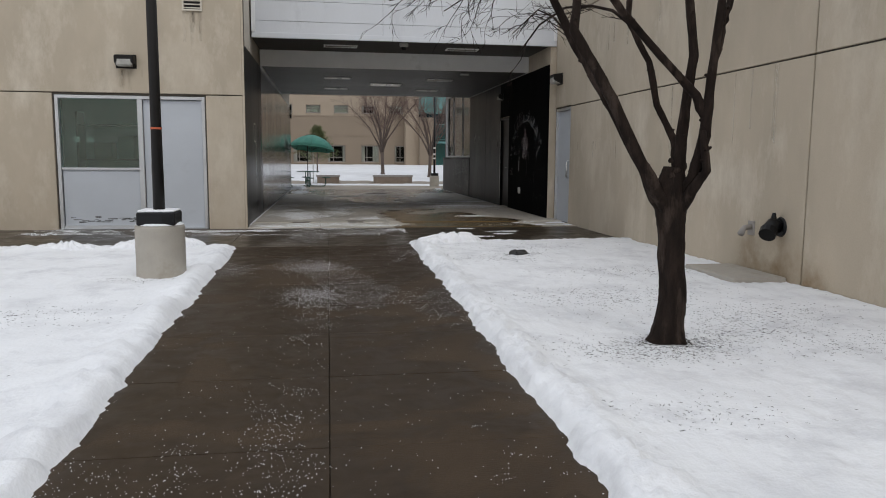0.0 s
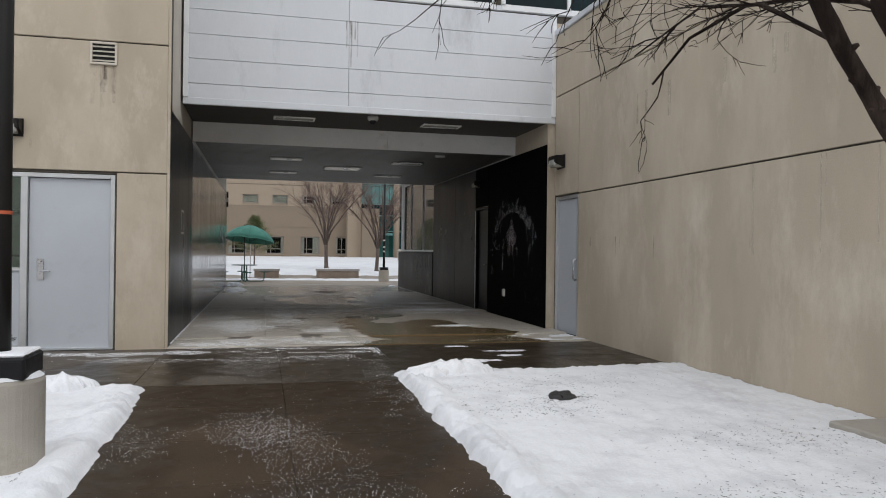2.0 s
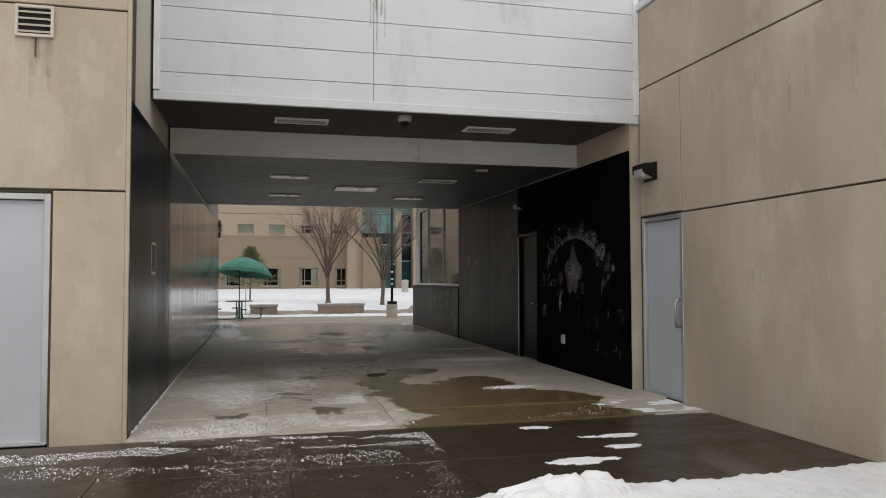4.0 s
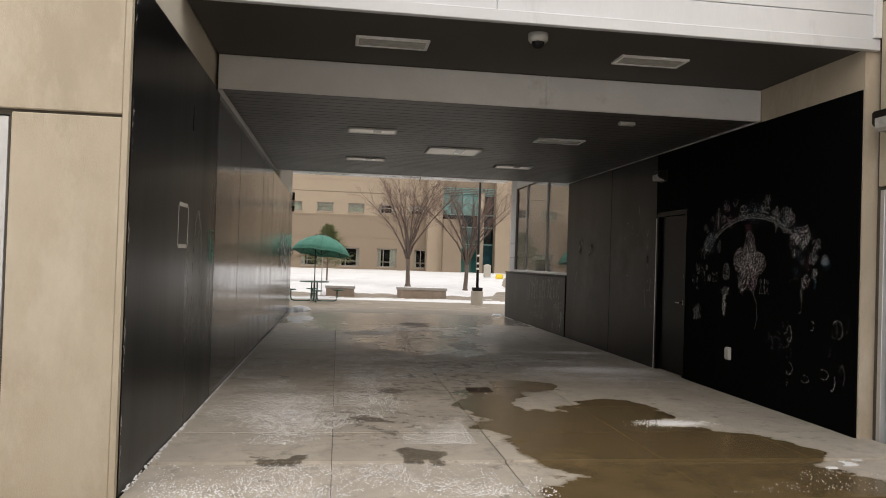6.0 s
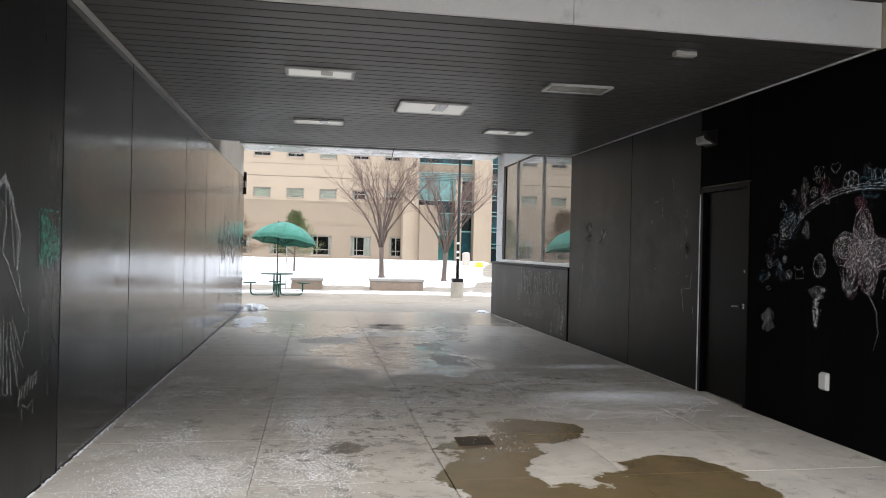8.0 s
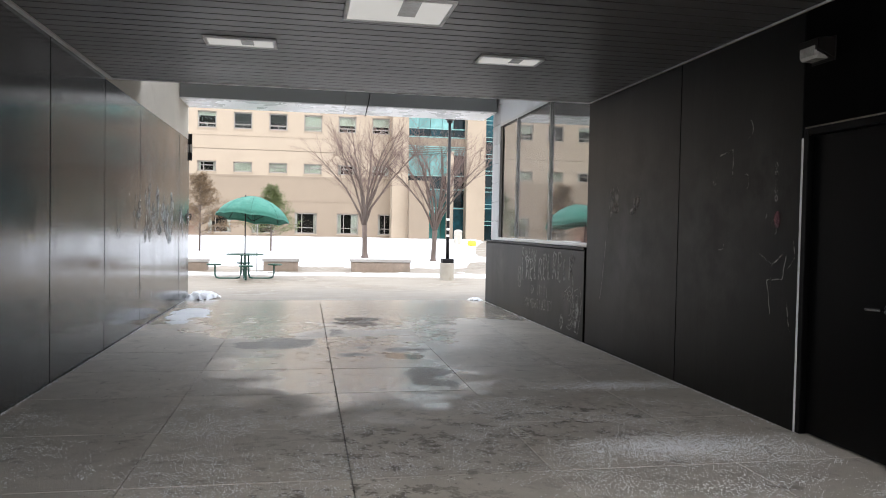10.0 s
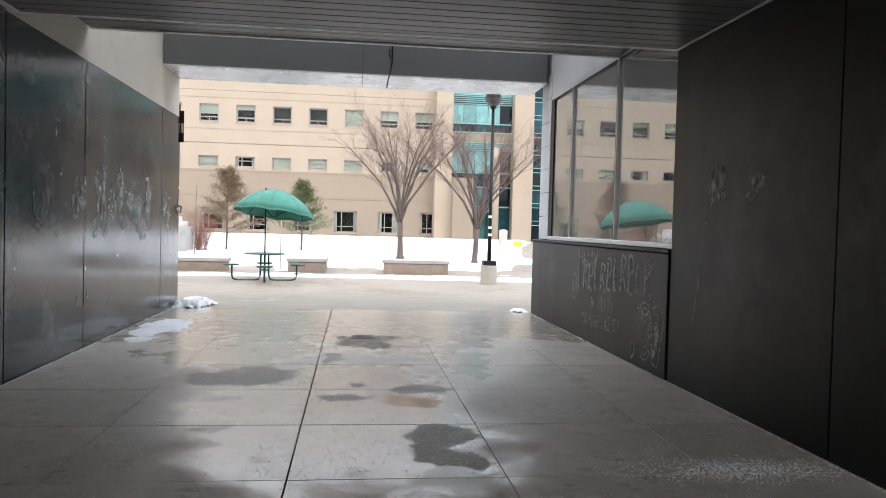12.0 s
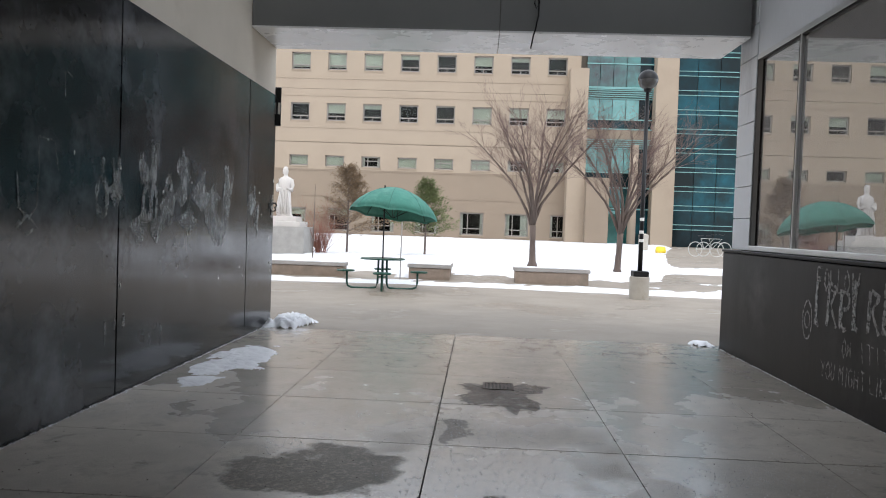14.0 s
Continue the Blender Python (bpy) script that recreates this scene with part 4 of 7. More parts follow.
for k in range(12):
    for j in range(12):
        part("pane", boxed(14.4 + j * 1.5, 15.86 + j * 1.5, FAR_Y, FAR_Y + 0.05, 0.4 + k * 1.3, 1.66 + k * 1.3), BLUE_GLASS, wing)
for k in range(12):
    for dz in (0.0, 0.32):
        part("mullion", boxed(14.36, 40, FAR_Y - 0.06, FAR_Y - 0.005, 1.66 + k * 1.3 + dz, 1.71 + k * 1.3 + dz), TEAL_FRAME, wing)
structure("building_west_mass", boxed(-30, -1.63, 16.01, 28.2, -0.2, 10.4), PRECAST, "tan concrete mass of the west building", "building")
# The south block is never in view; it is added for reflections.
structure("building_south", boxed(-30, 26, -34, -30, -0.2, 12), PRECAST, "unseen tan building added for the panes to reflect", "building")


# ---- doors ----
def door_frame(bm, u0, u1, z1, w, d0, d1, along, face):
    for a in ((u0, u0 + w, 0, z1), (u1 - w, u1, 0, z1), (u0 + w, u1 - w, z1 - w, z1)):
        if along == "x":
            box(bm, a[0], a[1], face + d0, face + d1, a[2], a[3], 0.004)
        else:
            box(bm, face + d0, face + d1, a[0], a[1], a[2], a[3], 0.004)
    return bm


door_w = thing("door_west", "pale grey steel double-width door with a glazed sidelight in the tan wall", "door", (-3.02, 13.0, 0.0))
door_w["kind"] = "structure"
X = -3.02
bm = door_frame(bmesh.new(), -4.185 - X, -1.855 - X, 2.175, 0.055, 0.03, 0.16, "x", 0.0)
box(bm, -2.925 - X, -2.845 - X, 0.03, 0.16, 0, 2.12, 0.004)
part("frame", bm, ALU, door_w, "pale aluminium frame")
leaf = part("door_leaf", boxed(-2.838 - X, -1.915 - X, 0.075, 0.12, 0.012, 2.115, bevel=0.004), DOOR_PAINT, door_w, "pale grey painted leaf")
bm = boxed(-2.745 - X, -2.665 - X, 0.06, 0.075, 0.86, 1.12, bevel=0.004)
handle = part("handle_plate", bm, STEEL, leaf, "steel escutcheon plate")
part("lever", tube(bmesh.new(), [(-2.70 - X, 0.06, 0.97), (-2.70 - X, 0.02, 0.97), (-2.58 - X, 0.015, 0.97)], 0.011), STEEL, leaf, "steel lever handle")
part("lock", lathe(bmesh.new(), [(0, 0.012), (0.016, 0.012), (0.016, 0)], 12, (-2.70 - X, 0.055, 1.08)), STEEL, leaf)
part("lower_panel", boxed(-4.12 - X, -2.93 - X, 0.075, 0.11, 0.06, 0.97, bevel=0.004), DOOR_PAINT, door_w, "scuffed pale grey lower panel")
part("rail", boxed(-4.13 - X, -2.925 - X, 0.05, 0.14, 0.97, 1.01, bevel=0.004), ALU, door_w)
part("rail", boxed(-4.13 - X, -2.925 - X, 0.04, 0.15, 0.0, 0.06, bevel=0.004), ALU, door_w)
pane = part("pane", boxed(-4.125 - X, -2.93 - X, 0.09, 0.096, 1.01, 2.12), SIDE_GLASS, door_w, "greenish sidelight glass")
pane.visible_shadow = False
sc = bmesh.new()
for k in range(26):
    u = rng.uniform(-4.08, -3.0) - X
    w_ = rng.uniform(0.03, 0.16)
    z_ = 0.10 + abs(rng.gauss(0, 0.05))
    box(sc, u, u + w_, 0.0728, 0.0745, z_, z_ + rng.uniform(0.008, 0.03))
part("scuffs", sc, SCUFF, door_w, "grey scuff marks near the floor")
part("threshold", boxed(-4.18 - X, -1.86 - X, 0.0, 0.16, 0.0, 0.012), ALU, door_w)
for k in range(11):
    bolt = part("bolt", lathe(bmesh.new(), [(0, -0.008), (0.007, -0.008), (0.009, 0)], 8), BRONZE, bridge)
    bolt.matrix_basis = pose(-0.75 + k * 0.46, 14.315, 3.425, 90, 0, 0)
structure("room_west_back", boxed(-6.0, -1.63, 15.4, 15.5, -0.1, 3.1), PAPER, "pale store room wall behind the sidelight", "wall")
structure("ceiling_west_room", boxed(-30, -1.63, 13.41, 16.0, 3.0, 3.1), UNLIT_ROOM, "painted-dim store room ceiling", "ceiling")
structure("floor_west_room", boxed(-30, -1.63, 13.41, 16.0, -0.1, 0.0), UNLIT_ROOM, "painted-dim store room floor", "floor")
shelf = thing("storage_shelf", "dark metal storage shelf behind the sidelight", "shelf", (-3.5, 14.9, 0))
for z in (0.5, 1.12, 1.75):
    part("shelf_board", boxed(-0.9, 0.75, -0.2, 0.2, z, z + 0.03), CHARCOAL, shelf)
for xx in (-0.88, 0.73):
    part("post", boxed(xx - 0.02, xx + 0.02, -0.2, 0.2, 0, 2.0), CHARCOAL, shelf)
for bx, bz, bw, bh, mt, nm in ((-3.95, 1.15, 0.32, 0.30, CARD, "brown"), (-3.55, 1.15, 0.28, 0.42, BLIND, "pale"), (-3.2, 1.15, 0.24, 0.36, CARD, "brown"), (-3.9, 0.53, 0.4, 0.4, BLIND, "pale"), (-3.35, 0.53, 0.4, 0.35, CARD, "brown")):
    bb = thing("storage_box", nm + " cardboard box on the storage shelf", "box", (bx, 14.88, bz), group="boxes on the shelf")
    part("body", boxed(-bw / 2, bw / 2, -0.15, 0.15, 0.0, bh, bevel=0.005), mt, bb)
    part("tape", boxed(-0.025, 0.025, -0.152, 0.152, bh, bh + 0.002), TAPE, bb)
for k, xx in enumerate((-3.9, -3.68)):
    nt = thing("paper_notice", "small white paper notice taped inside the glass", "notice", (xx, 13.10, 1.42), group="notices")
    part("sheet", boxed(-0.05, 0.05, 0, 0.002, 0, 0.09), PAPER, nt)

door_e = thing("door_east", "pale blue-grey steel door with a tall steel pull in the tan wall", "door", (4.535, 13.855, 0.0))
door_e["kind"] = "structure"
part("frame", door_frame(bmesh.new(), -0.45, 0.45, 2.16, 0.05, 0.015, 0.16, "y", 0.0), ALU, door_e, "pale metal frame")
leaf = part("door_leaf", boxed(0.06, 0.105, -0.395, 0.395, 0.012, 2.105, bevel=0.004), DOOR_PAINT, door_e, "pale blue-grey leaf")
pull = tube(bmesh.new(), [(0.06, -0.34, 1.17), (0.0, -0.34, 1.17), (-0.012, -0.34, 1.15), (-0.012, -0.34, 0.88), (0.0, -0.34, 0.86), (0.06, -0.34, 0.86)], 0.013)
part("pull_handle", pull, STEEL, leaf, "tall steel pull handle", smooth=True)
part("lock", boxed(0.052, 0.06, -0.355, -0.325, 1.36, 1.39, bevel=0.003), STEEL, leaf)
structure("room_east_door_back", boxed(4.72, 4.76, 13.3, 14.34, -0.1, 2.3), UNLIT_ROOM, "dark lining behind the grey door", "wall")

door_b = thing("door_black", "black painted steel door with a bare steel edge in the chalk wall", "door", (4.40, 17.985, 0.04))
door_b["kind"] = "structure"
part("frame", door_frame(bmesh.new(), -0.45, 0.45, 2.155, 0.05, 0.0, 0.14, "y", 0.0), BLACK_DOOR, door_b, "black painted frame")
leaf = part("door_leaf", boxed(0.045, 0.09, -0.395, 0.395, 0.012, 2.10, bevel=0.004), BLACK_DOOR, door_b)
part("edge_strip", boxed(-0.004, 0.02, 0.448, 0.464, 0.0, 2.09), WHITE_TRIM, door_b, "bare steel strip along the jamb")
part("rose", lathe(bmesh.new(), [(0, 0.012), (0.028, 0.012), (0.03, 0)], 14), STEEL, leaf).matrix_basis = pose(0.045, -0.33, 0.96, 0, -90, 0)
part("lever", tube(bmesh.new(), [(0.045, -0.33, 0.96), (-0.01, -0.33, 0.96), (-0.012, -0.21, 0.955)], 0.010), STEEL, leaf, "steel lever handle")
part("lock", lathe(bmesh.new(), [(0, 0.008), (0.018, 0.008), (0.02, 0)], 12), STEEL, leaf).matrix_basis = pose(0.045, -0.33, 1.3, 0, -90, 0)

# ---- lobby windows ----
win = thing("window_east", "tall aluminium-framed lobby windows reflecting the plaza", "window", (4.48, 22.53, 1.236))
win["kind"] = "structure"
W = 27.12 - 22.53
for a0, a1, nm in ((0.0, 0.05, "jamb"), (W - 0.16, W, "jamb")):
    part(nm, boxed(0.0, 0.1, a0, a1, 0, 2.16, bevel=0.003), BRONZE, win, "dark bronze jamb")
for a in (1.70, 3.46):
    part("mullion", boxed(-0.012, 0.07, a - 0.014, a + 0.014, 0.05, 2.11, bevel=0.004), ALU, win)
    part("gasket", boxed(-0.008, 0.072, a + 0.0145, a + 0.04, 0.05, 2.11), BRONZE, win)
part("sill", boxed(-0.02, 0.1, 0.0, W, 0.0, 0.055, bevel=0.006), ALU, win, "pale aluminium sill")
part("head", boxed(-0.006, 0.1, 0.0, W, 2.11, 2.165, bevel=0.004), ALU, win)
part("gasket", boxed(-0.004, 0.08, 0.0, W, 2.085, 2.108), BRONZE, win)
for a0, a1 in ((0.05, 1.686), (1.74, 3.446), (3.50, W - 0.16)):
    part("pane", boxed(0.02, 0.03, a0, a1, 0.055, 2.085), LOBBY_GLASS, win, "reflective glass pane")


# ---- fixtures ----
def wall_pack(at, turn, label):
    t = thing("wall_light", label, "wall light", at, turn, "wall lights")
    bm = bmesh.new()
    w, h, d = 0.15, 0.10, 0.17
    v = [bm.verts.new(p) for p in ((-w, 0, -h), (w, 0, -h), (w, 0, h), (-w, 0, h), (-w, -d, -h * 0.3), (w, -d, -h * 0.3), (w, -d, h * 0.85), (-w, -d, h * 0.85))]
    for f in ((0, 1, 2, 3), (4, 5, 6, 7), (0, 1, 5, 4), (3, 2, 6, 7), (0, 3, 7, 4), (1, 2, 6, 5)):
        bm.faces.new([v[i] for i in f])
    bmesh.ops.bevel(bm, geom=bm.edges[:], offset=0.012, segments=2, affect="EDGES")
    part("housing", bm, BRONZE, t, "dark bronze housing")
    part("lens", boxed(-w * 0.82, w * 0.82, -d * 1.03, -0.02, -h * 0.9, h * 0.42, bevel=0.025), LENS_PLASTIC, t, "ribbed clear lens")
    part("back_plate", boxed(-0.16, 0.16, -0.008, 0, -0.11, 0.11, bevel=0.004), BRONZE, t)
    return t


wall_pack((-3.05, 13.0, 2.71), 0, "dark bronze wall light with a clear lens above the door")
wall_pack((4.535, 14.05, 2.71), -90, "dark bronze wall light on the tan wall by the door")
t = wall_pack((4.40, 18.25, 2.70), -90, "grey wall light with a clear lens above the black door")
t.scale = (0.75, 0.75, 0.75)

vent = thing("wall_vent", "small tan metal louvre vent in the concrete wall", "vent", (-2.0, 13.0, 3.675))
bm = bmesh.new()
for a in ((-0.155, 0.155, -0.14, -0.115), (-0.155, 0.155, 0.115, 0.14), (-0.155, -0.13, -0.115, 0.115), (0.13, 0.155, -0.115, 0.115)):
    box(bm, a[0], a[1], -0.03, 0.0, a[2], a[3], 0.003)
part("frame", bm, PRECAST_SMOOTH, vent)
part("backing", boxed(-0.13, 0.13, -0.004, -0.001, -0.115, 0.115), BRONZE, vent)
for k in range(4):
    s = part("slat", boxed(-0.13, 0.13, -0.028, 0.0, -0.007, 0.007), PRECAST_SMOOTH, vent)
    s.matrix_basis = pose(0, 0, -0.085 + k * 0.057, 25, 0, 0)


def ceiling_light(at, sx, sy, lit, label):
    t = thing("ceiling_light", label, "ceiling light", at, 0, "recessed ceiling lights")
    bm = bmesh.new()
    for a in ((-sx, sx, -sy, -sy + 0.03), (-sx, sx, sy - 0.03, sy), (-sx, -sx + 0.03, -sy + 0.03, sy - 0.03), (sx - 0.03, sx, -sy + 0.03, sy - 0.03)):
        box(bm, a[0], a[1], a[2], a[3], -0.020, 0.0, 0.003)
    part("frame", bm, BEAM_METAL, t, "grey metal frame")
    part("diffuser", boxed(-sx + 0.03, sx - 0.03, -sy + 0.03, sy - 0.03, -0.014, -0.002), TUBE_LIGHT if lit else LENS_PLASTIC, t, "pale prismatic lens")
    if lit:
        part("lamp_divider", boxed(sx * 0.02, sx * 0.36, -sy + 0.035, sy * 0.35, -0.017, -0.014), LENS_PLASTIC, t, "dull grey lens section")


for x, y in ((0.37, 17.80), (0.375, 20.42), (2.76, 17.80), (2.80, 20.50)):
    ceiling_light((x, y, 3.034), 0.305, 0.155, not (x > 2 and y < 19), "recessed rectangular ceiling light in the slat ceiling")
ceiling_light((1.59, 19.15, 3.034), 0.385, 0.31, True, "large square recessed ceiling light in the slat ceiling")
for x in (0.41, 2.82):
    ceiling_light((x, 15.15, 3.37), 0.325, 0.14, False, "unlit flat ceiling light on the soffit")

dome = thing("dome_camera", "white dome security camera under the bridge", "camera", (1.60, 14.62, 3.37))
part("base", lathe(bmesh.new(), [(0.0, 0), (0.085, 0), (0.085, -0.05), (0.07, -0.07), (0, -0.07)], 24), PLASTIC, dome, "white round base", smooth=True)
part("dome", lathe(bmesh.new(), [(0.055, -0.07), (0.052, -0.09), (0.04, -0.112), (0.02, -0.124), (0, -0.127)], 20), BLACK_METAL, dome, "dark dome cover", smooth=True)
ck = thing("ceiling_sensor", "small round sensor on the slat ceiling", "sensor", (3.1, 16.38, 3.034))
part("body", boxed(-0.09, 0.09, -0.035, 0.035, -0.04, 0, bevel=0.01), PLASTIC, ck)
outlet = thing("outlet_box", "grey weatherproof outlet box on the black wall", "outlet", (4.40, 16.42, 0.50))
part("body", boxed(-0.03, 0.0, -0.045, 0.045, -0.07, 0.07, bevel=0.008), PLASTIC, outlet)
part("cover", boxed(-0.042, -0.03, -0.04, 0.04, -0.06, 0.06, bevel=0.005), PLASTIC, outlet)
cable = thing("hanging_cable", "loose black cable hanging from the far beam", "cable", (2.0, 27.19, 3.6))
part("wire", tube(bmesh.new(), [(0.03, -0.012, 1.0), (0.05, -0.012, 0.45), (0.055, -0.015, 0.33), (0.02, -0.03, 0.27), (0.0, -0.03, 0.33), (0.01, -0.03, 0.40), (0.05, -0.015, 0.36), (0.05, -0.012, 0.2), (0.02, -0.012, 0.04), (0.0, 0.0, -0.03), (-0.02, 0.05, -0.16)], 0.009, 6), BLACK_METAL, cable)
sign = thing("wall_sign", "dark rectangular sign bracket on the far corner of the wall", "sign", (-1.195, 28.3, 2.87))
part("board", boxed(-0.06, 0.025, 0, 0.03, -0.25, 0.25, bevel=0.005), BLACK_METAL, sign)
part("bracket", boxed(-0.07, -0.03, -0.08, 0.0, 0.1, 0.14), BLACK_METAL, sign)
part("insert", boxed(-0.01, 0.02, -0.004, 0, -0.1, 0.05), PAPER, sign, "small white insert")
hook = thing("hose_hook", "metal hose bracket on the end of the black wall", "bracket", (-1.21, 28.15, 1.55))
part("arm", tube(bmesh.new(), [(0, 0, 0.05), (0.04, 0.02, 0.06), (0.055, 0.03, 0.03), (0.035, 0.02, 0.0), (0.05, 0.02, -0.03), (0.02, 0, -0.05)], 0.011, 8), BLACK_METAL, hook)
part("plate", boxed(0, 0.012, -0.04, 0.04, -0.13, 0.16, bevel=0.003), STEEL, hook)

pipe = thing("hose_bib", "grey wall hydrant spout projecting from the tan wall", "pipe", (4.535, 7.32, 0.47))
part("spout", tube(bmesh.new(), [(0, 0, 0.04), (-0.10, -0.02, 0.03), (-0.16, -0.06, -0.03)], [0.03, 0.028, 0.035], 12), CAP, pipe, smooth=True)
part("flange", boxed(-0.015, 0, -0.06, 0.06, -0.05, 0.10, bevel=0.004), CAP, pipe)
valve = thing("standpipe_inlet", "black cast fire inlet on the tan wall over a rust stain", "fire inlet", (4.535, 6.82, 0.53))
part("body", tube(bmesh.new(), [(0, 0, 0.02), (-0.09, 0, 0.04), (-0.16, -0.05, -0.02)], [0.06, 0.07, 0.075], 14), BLACK_METAL, valve, smooth=True)
part("cap", tube(bmesh.new(), [(-0.15, -0.04, -0.01), (-0.19, -0.075, -0.05)], [0.085, 0.08], 14), BLACK_METAL, valve)
part("knob", tube(bmesh.new(), [(-0.08, 0, 0.08), (-0.08, 0, 0.16)], [0.03, 0.018], 10), BLACK_METAL, valve)
part("flange", lathe(bmesh.new(), [(0, 0.02), (0.09, 0.02), (0.1, 0)], 18), BLACK_METAL, valve).matrix_basis = pose(0, 0, 0.02, 0, -90, 0)


pad = thing("concrete_pad", "small snow-dusted concrete splash pad by the wall", "pad", (4.30, 7.15, 0.0))
part("slab", boxed(-0.33, 0.22, -0.5, 0.5, 0.0, 0.075, bevel=0.012), CAST, pad)

# Solid lump added in place of a flat patch of leaf litter.
lid = thing("litter_lump", "dark flat lump standing in for a leaf litter patch", "stone", (2.47, 9.0, 0.03))
bm = lathe(bmesh.new(), [(0, -0.03), (0.14, -0.03), (0.165, 0.0), (0.155, 0.035), (0.12, 0.055), (0.06, 0.06), (0, 0.058)], 28)
for v in bm.verts:
    v.co += Vector((1, 0.7, 0.6)) * (0.05 * noise.noise(v.co * 8) + 0.022 * noise.noise(v.co * 25))
part("body", bm, LITTER_LUMP, lid, smooth=True)
lid.scale = (0.85, 0.7, 0.7)


# ---- lamp posts ----
def lamp_post(at, label, globe, height):
    t = thing("street_lamp", label, "street lamp", at, 0, "lamp posts")
    foot = part("base", lathe(bmesh.new(), [(0, -0.05), (0.232, -0.05), (0.232, 0.515), (0.222, 0.535), (0, 0.537)], 40), CAST, t, "round cast concrete base")
    part("base_cover", boxed(-0.178, 0.178, -0.178, 0.178, 0.538, 0.665, bevel=0.012), CHARCOAL, t, "charcoal metal base cover")
    part("pole", lathe(bmesh.new(), [(0, 0.66), (0.056, 0.66), (0.05, 1.5), (0.044, height), (0, height)], 24), BLACK_METAL if globe else BRONZE, t, "dark metal pole", smooth=True)
    if globe:
        part("collar", lathe(bmesh.new(), [(0.045, height - 0.06), (0.09, height - 0.03), (0.1, height + 0.05), (0.05, height + 0.06)], 20), BLACK_METAL, t)
        prof = [(0.23 * math.sin(a), height + 0.23 - 0.23 * math.cos(a)) for a in [math.pi * k / 16 for k in range(1, 9)]]
        part("globe", lathe(bmesh.new(), [(0, height)] + prof, 28), GLOBE_GLASS, t, "clear lower half of the globe", smooth=True)
        prof = [(0.236 * math.sin(a), height + 0.23 - 0.236 * math.cos(a)) for a in [math.pi * k / 16 for k in range(8, 16)]]
        part("hood", lathe(bmesh.new(), prof + [(0, height + 0.466)], 28), BLACK_METAL, t, "black upper hood", smooth=True)
        for k, z in enumerate((1.35, 1.55, 1.85)):
            part("sticker", lathe(bmesh.new(), [(0.0515, z), (0.0515, z + 0.07)], 24), PAPER, t)
    else:
        part("tape_band", lathe(bmesh.new(), [(0.0535, 1.455), (0.0535, 1.475)], 24), ORANGE, t, "orange tape band")
        snow = lathe(bmesh.new(), [(0.0, 0.02), (0.20, 0.018), (0.225, 0.0)], 30, (0, 0, 0.538))
        part("snow_cap", snow, SNOW, foot, "thin snow on the base", smooth=True)
        part("snow_cap", boxed(-0.17, 0.17, -0.17, 0.17, 0.665, 0.685, bevel=0.009), SNOW, t, smooth=False)
        part("nut_cover", boxed(0.06, 0.16, -0.181, -0.177, 0.56, 0.64), BLACK_METAL, t)
    return t


lamp_post((-1.49, 7.72, 0.0), "dark bronze lamp post on a round snow-dusted concrete base", False, 6.5)
lamp_post((5.29, 36.4, -0.18), "black lamp post with a globe on a concrete base", True, 4.92)


# ---- trees ----
def twig_spray(bm, p, d, length, radius, depth, r, droop=0.0, seg=5, spread_=0.6, n_kids=(2, 4), straight=0.8):
    """A limb that bends, tapers and forks into thinner ones."""
    pts, rad = [p.copy()], [radius]
    n = 4
    dd = d.normalized()
    for k in range(n):
        dd = (dd + Vector((r.gauss(0, 1), r.gauss(0, 1), r.gauss(0, 0.7))) * 0.13 * (1.4 - straight) + Vector((0, 0, -droop))).normalized()
        pts.append(pts[-1] + dd * length / n)
        rad.append(radius * (1 - 0.55 * (k + 1) / n))
    tube(bm, pts, rad, max(3, seg), caps=False)
    if depth <= 0:
        return
    for c in range(r.randint(*n_kids)):
        k = r.randint(1, n)
        base = pts[k]
        side = Vector((r.gauss(0, 1), r.gauss(0, 1), r.gauss(0, 0.8))).normalized()
        nd = (dd + side * spread_ * r.uniform(0.6, 1.3)).normalized()
        twig_spray(bm, base, nd, length * r.uniform(0.45, 0.75), max(0.0022, rad[k] * r.uniform(0.45, 0.7)), depth - 1, r, droop, max(3, seg - 1), spread_, n_kids, straight)


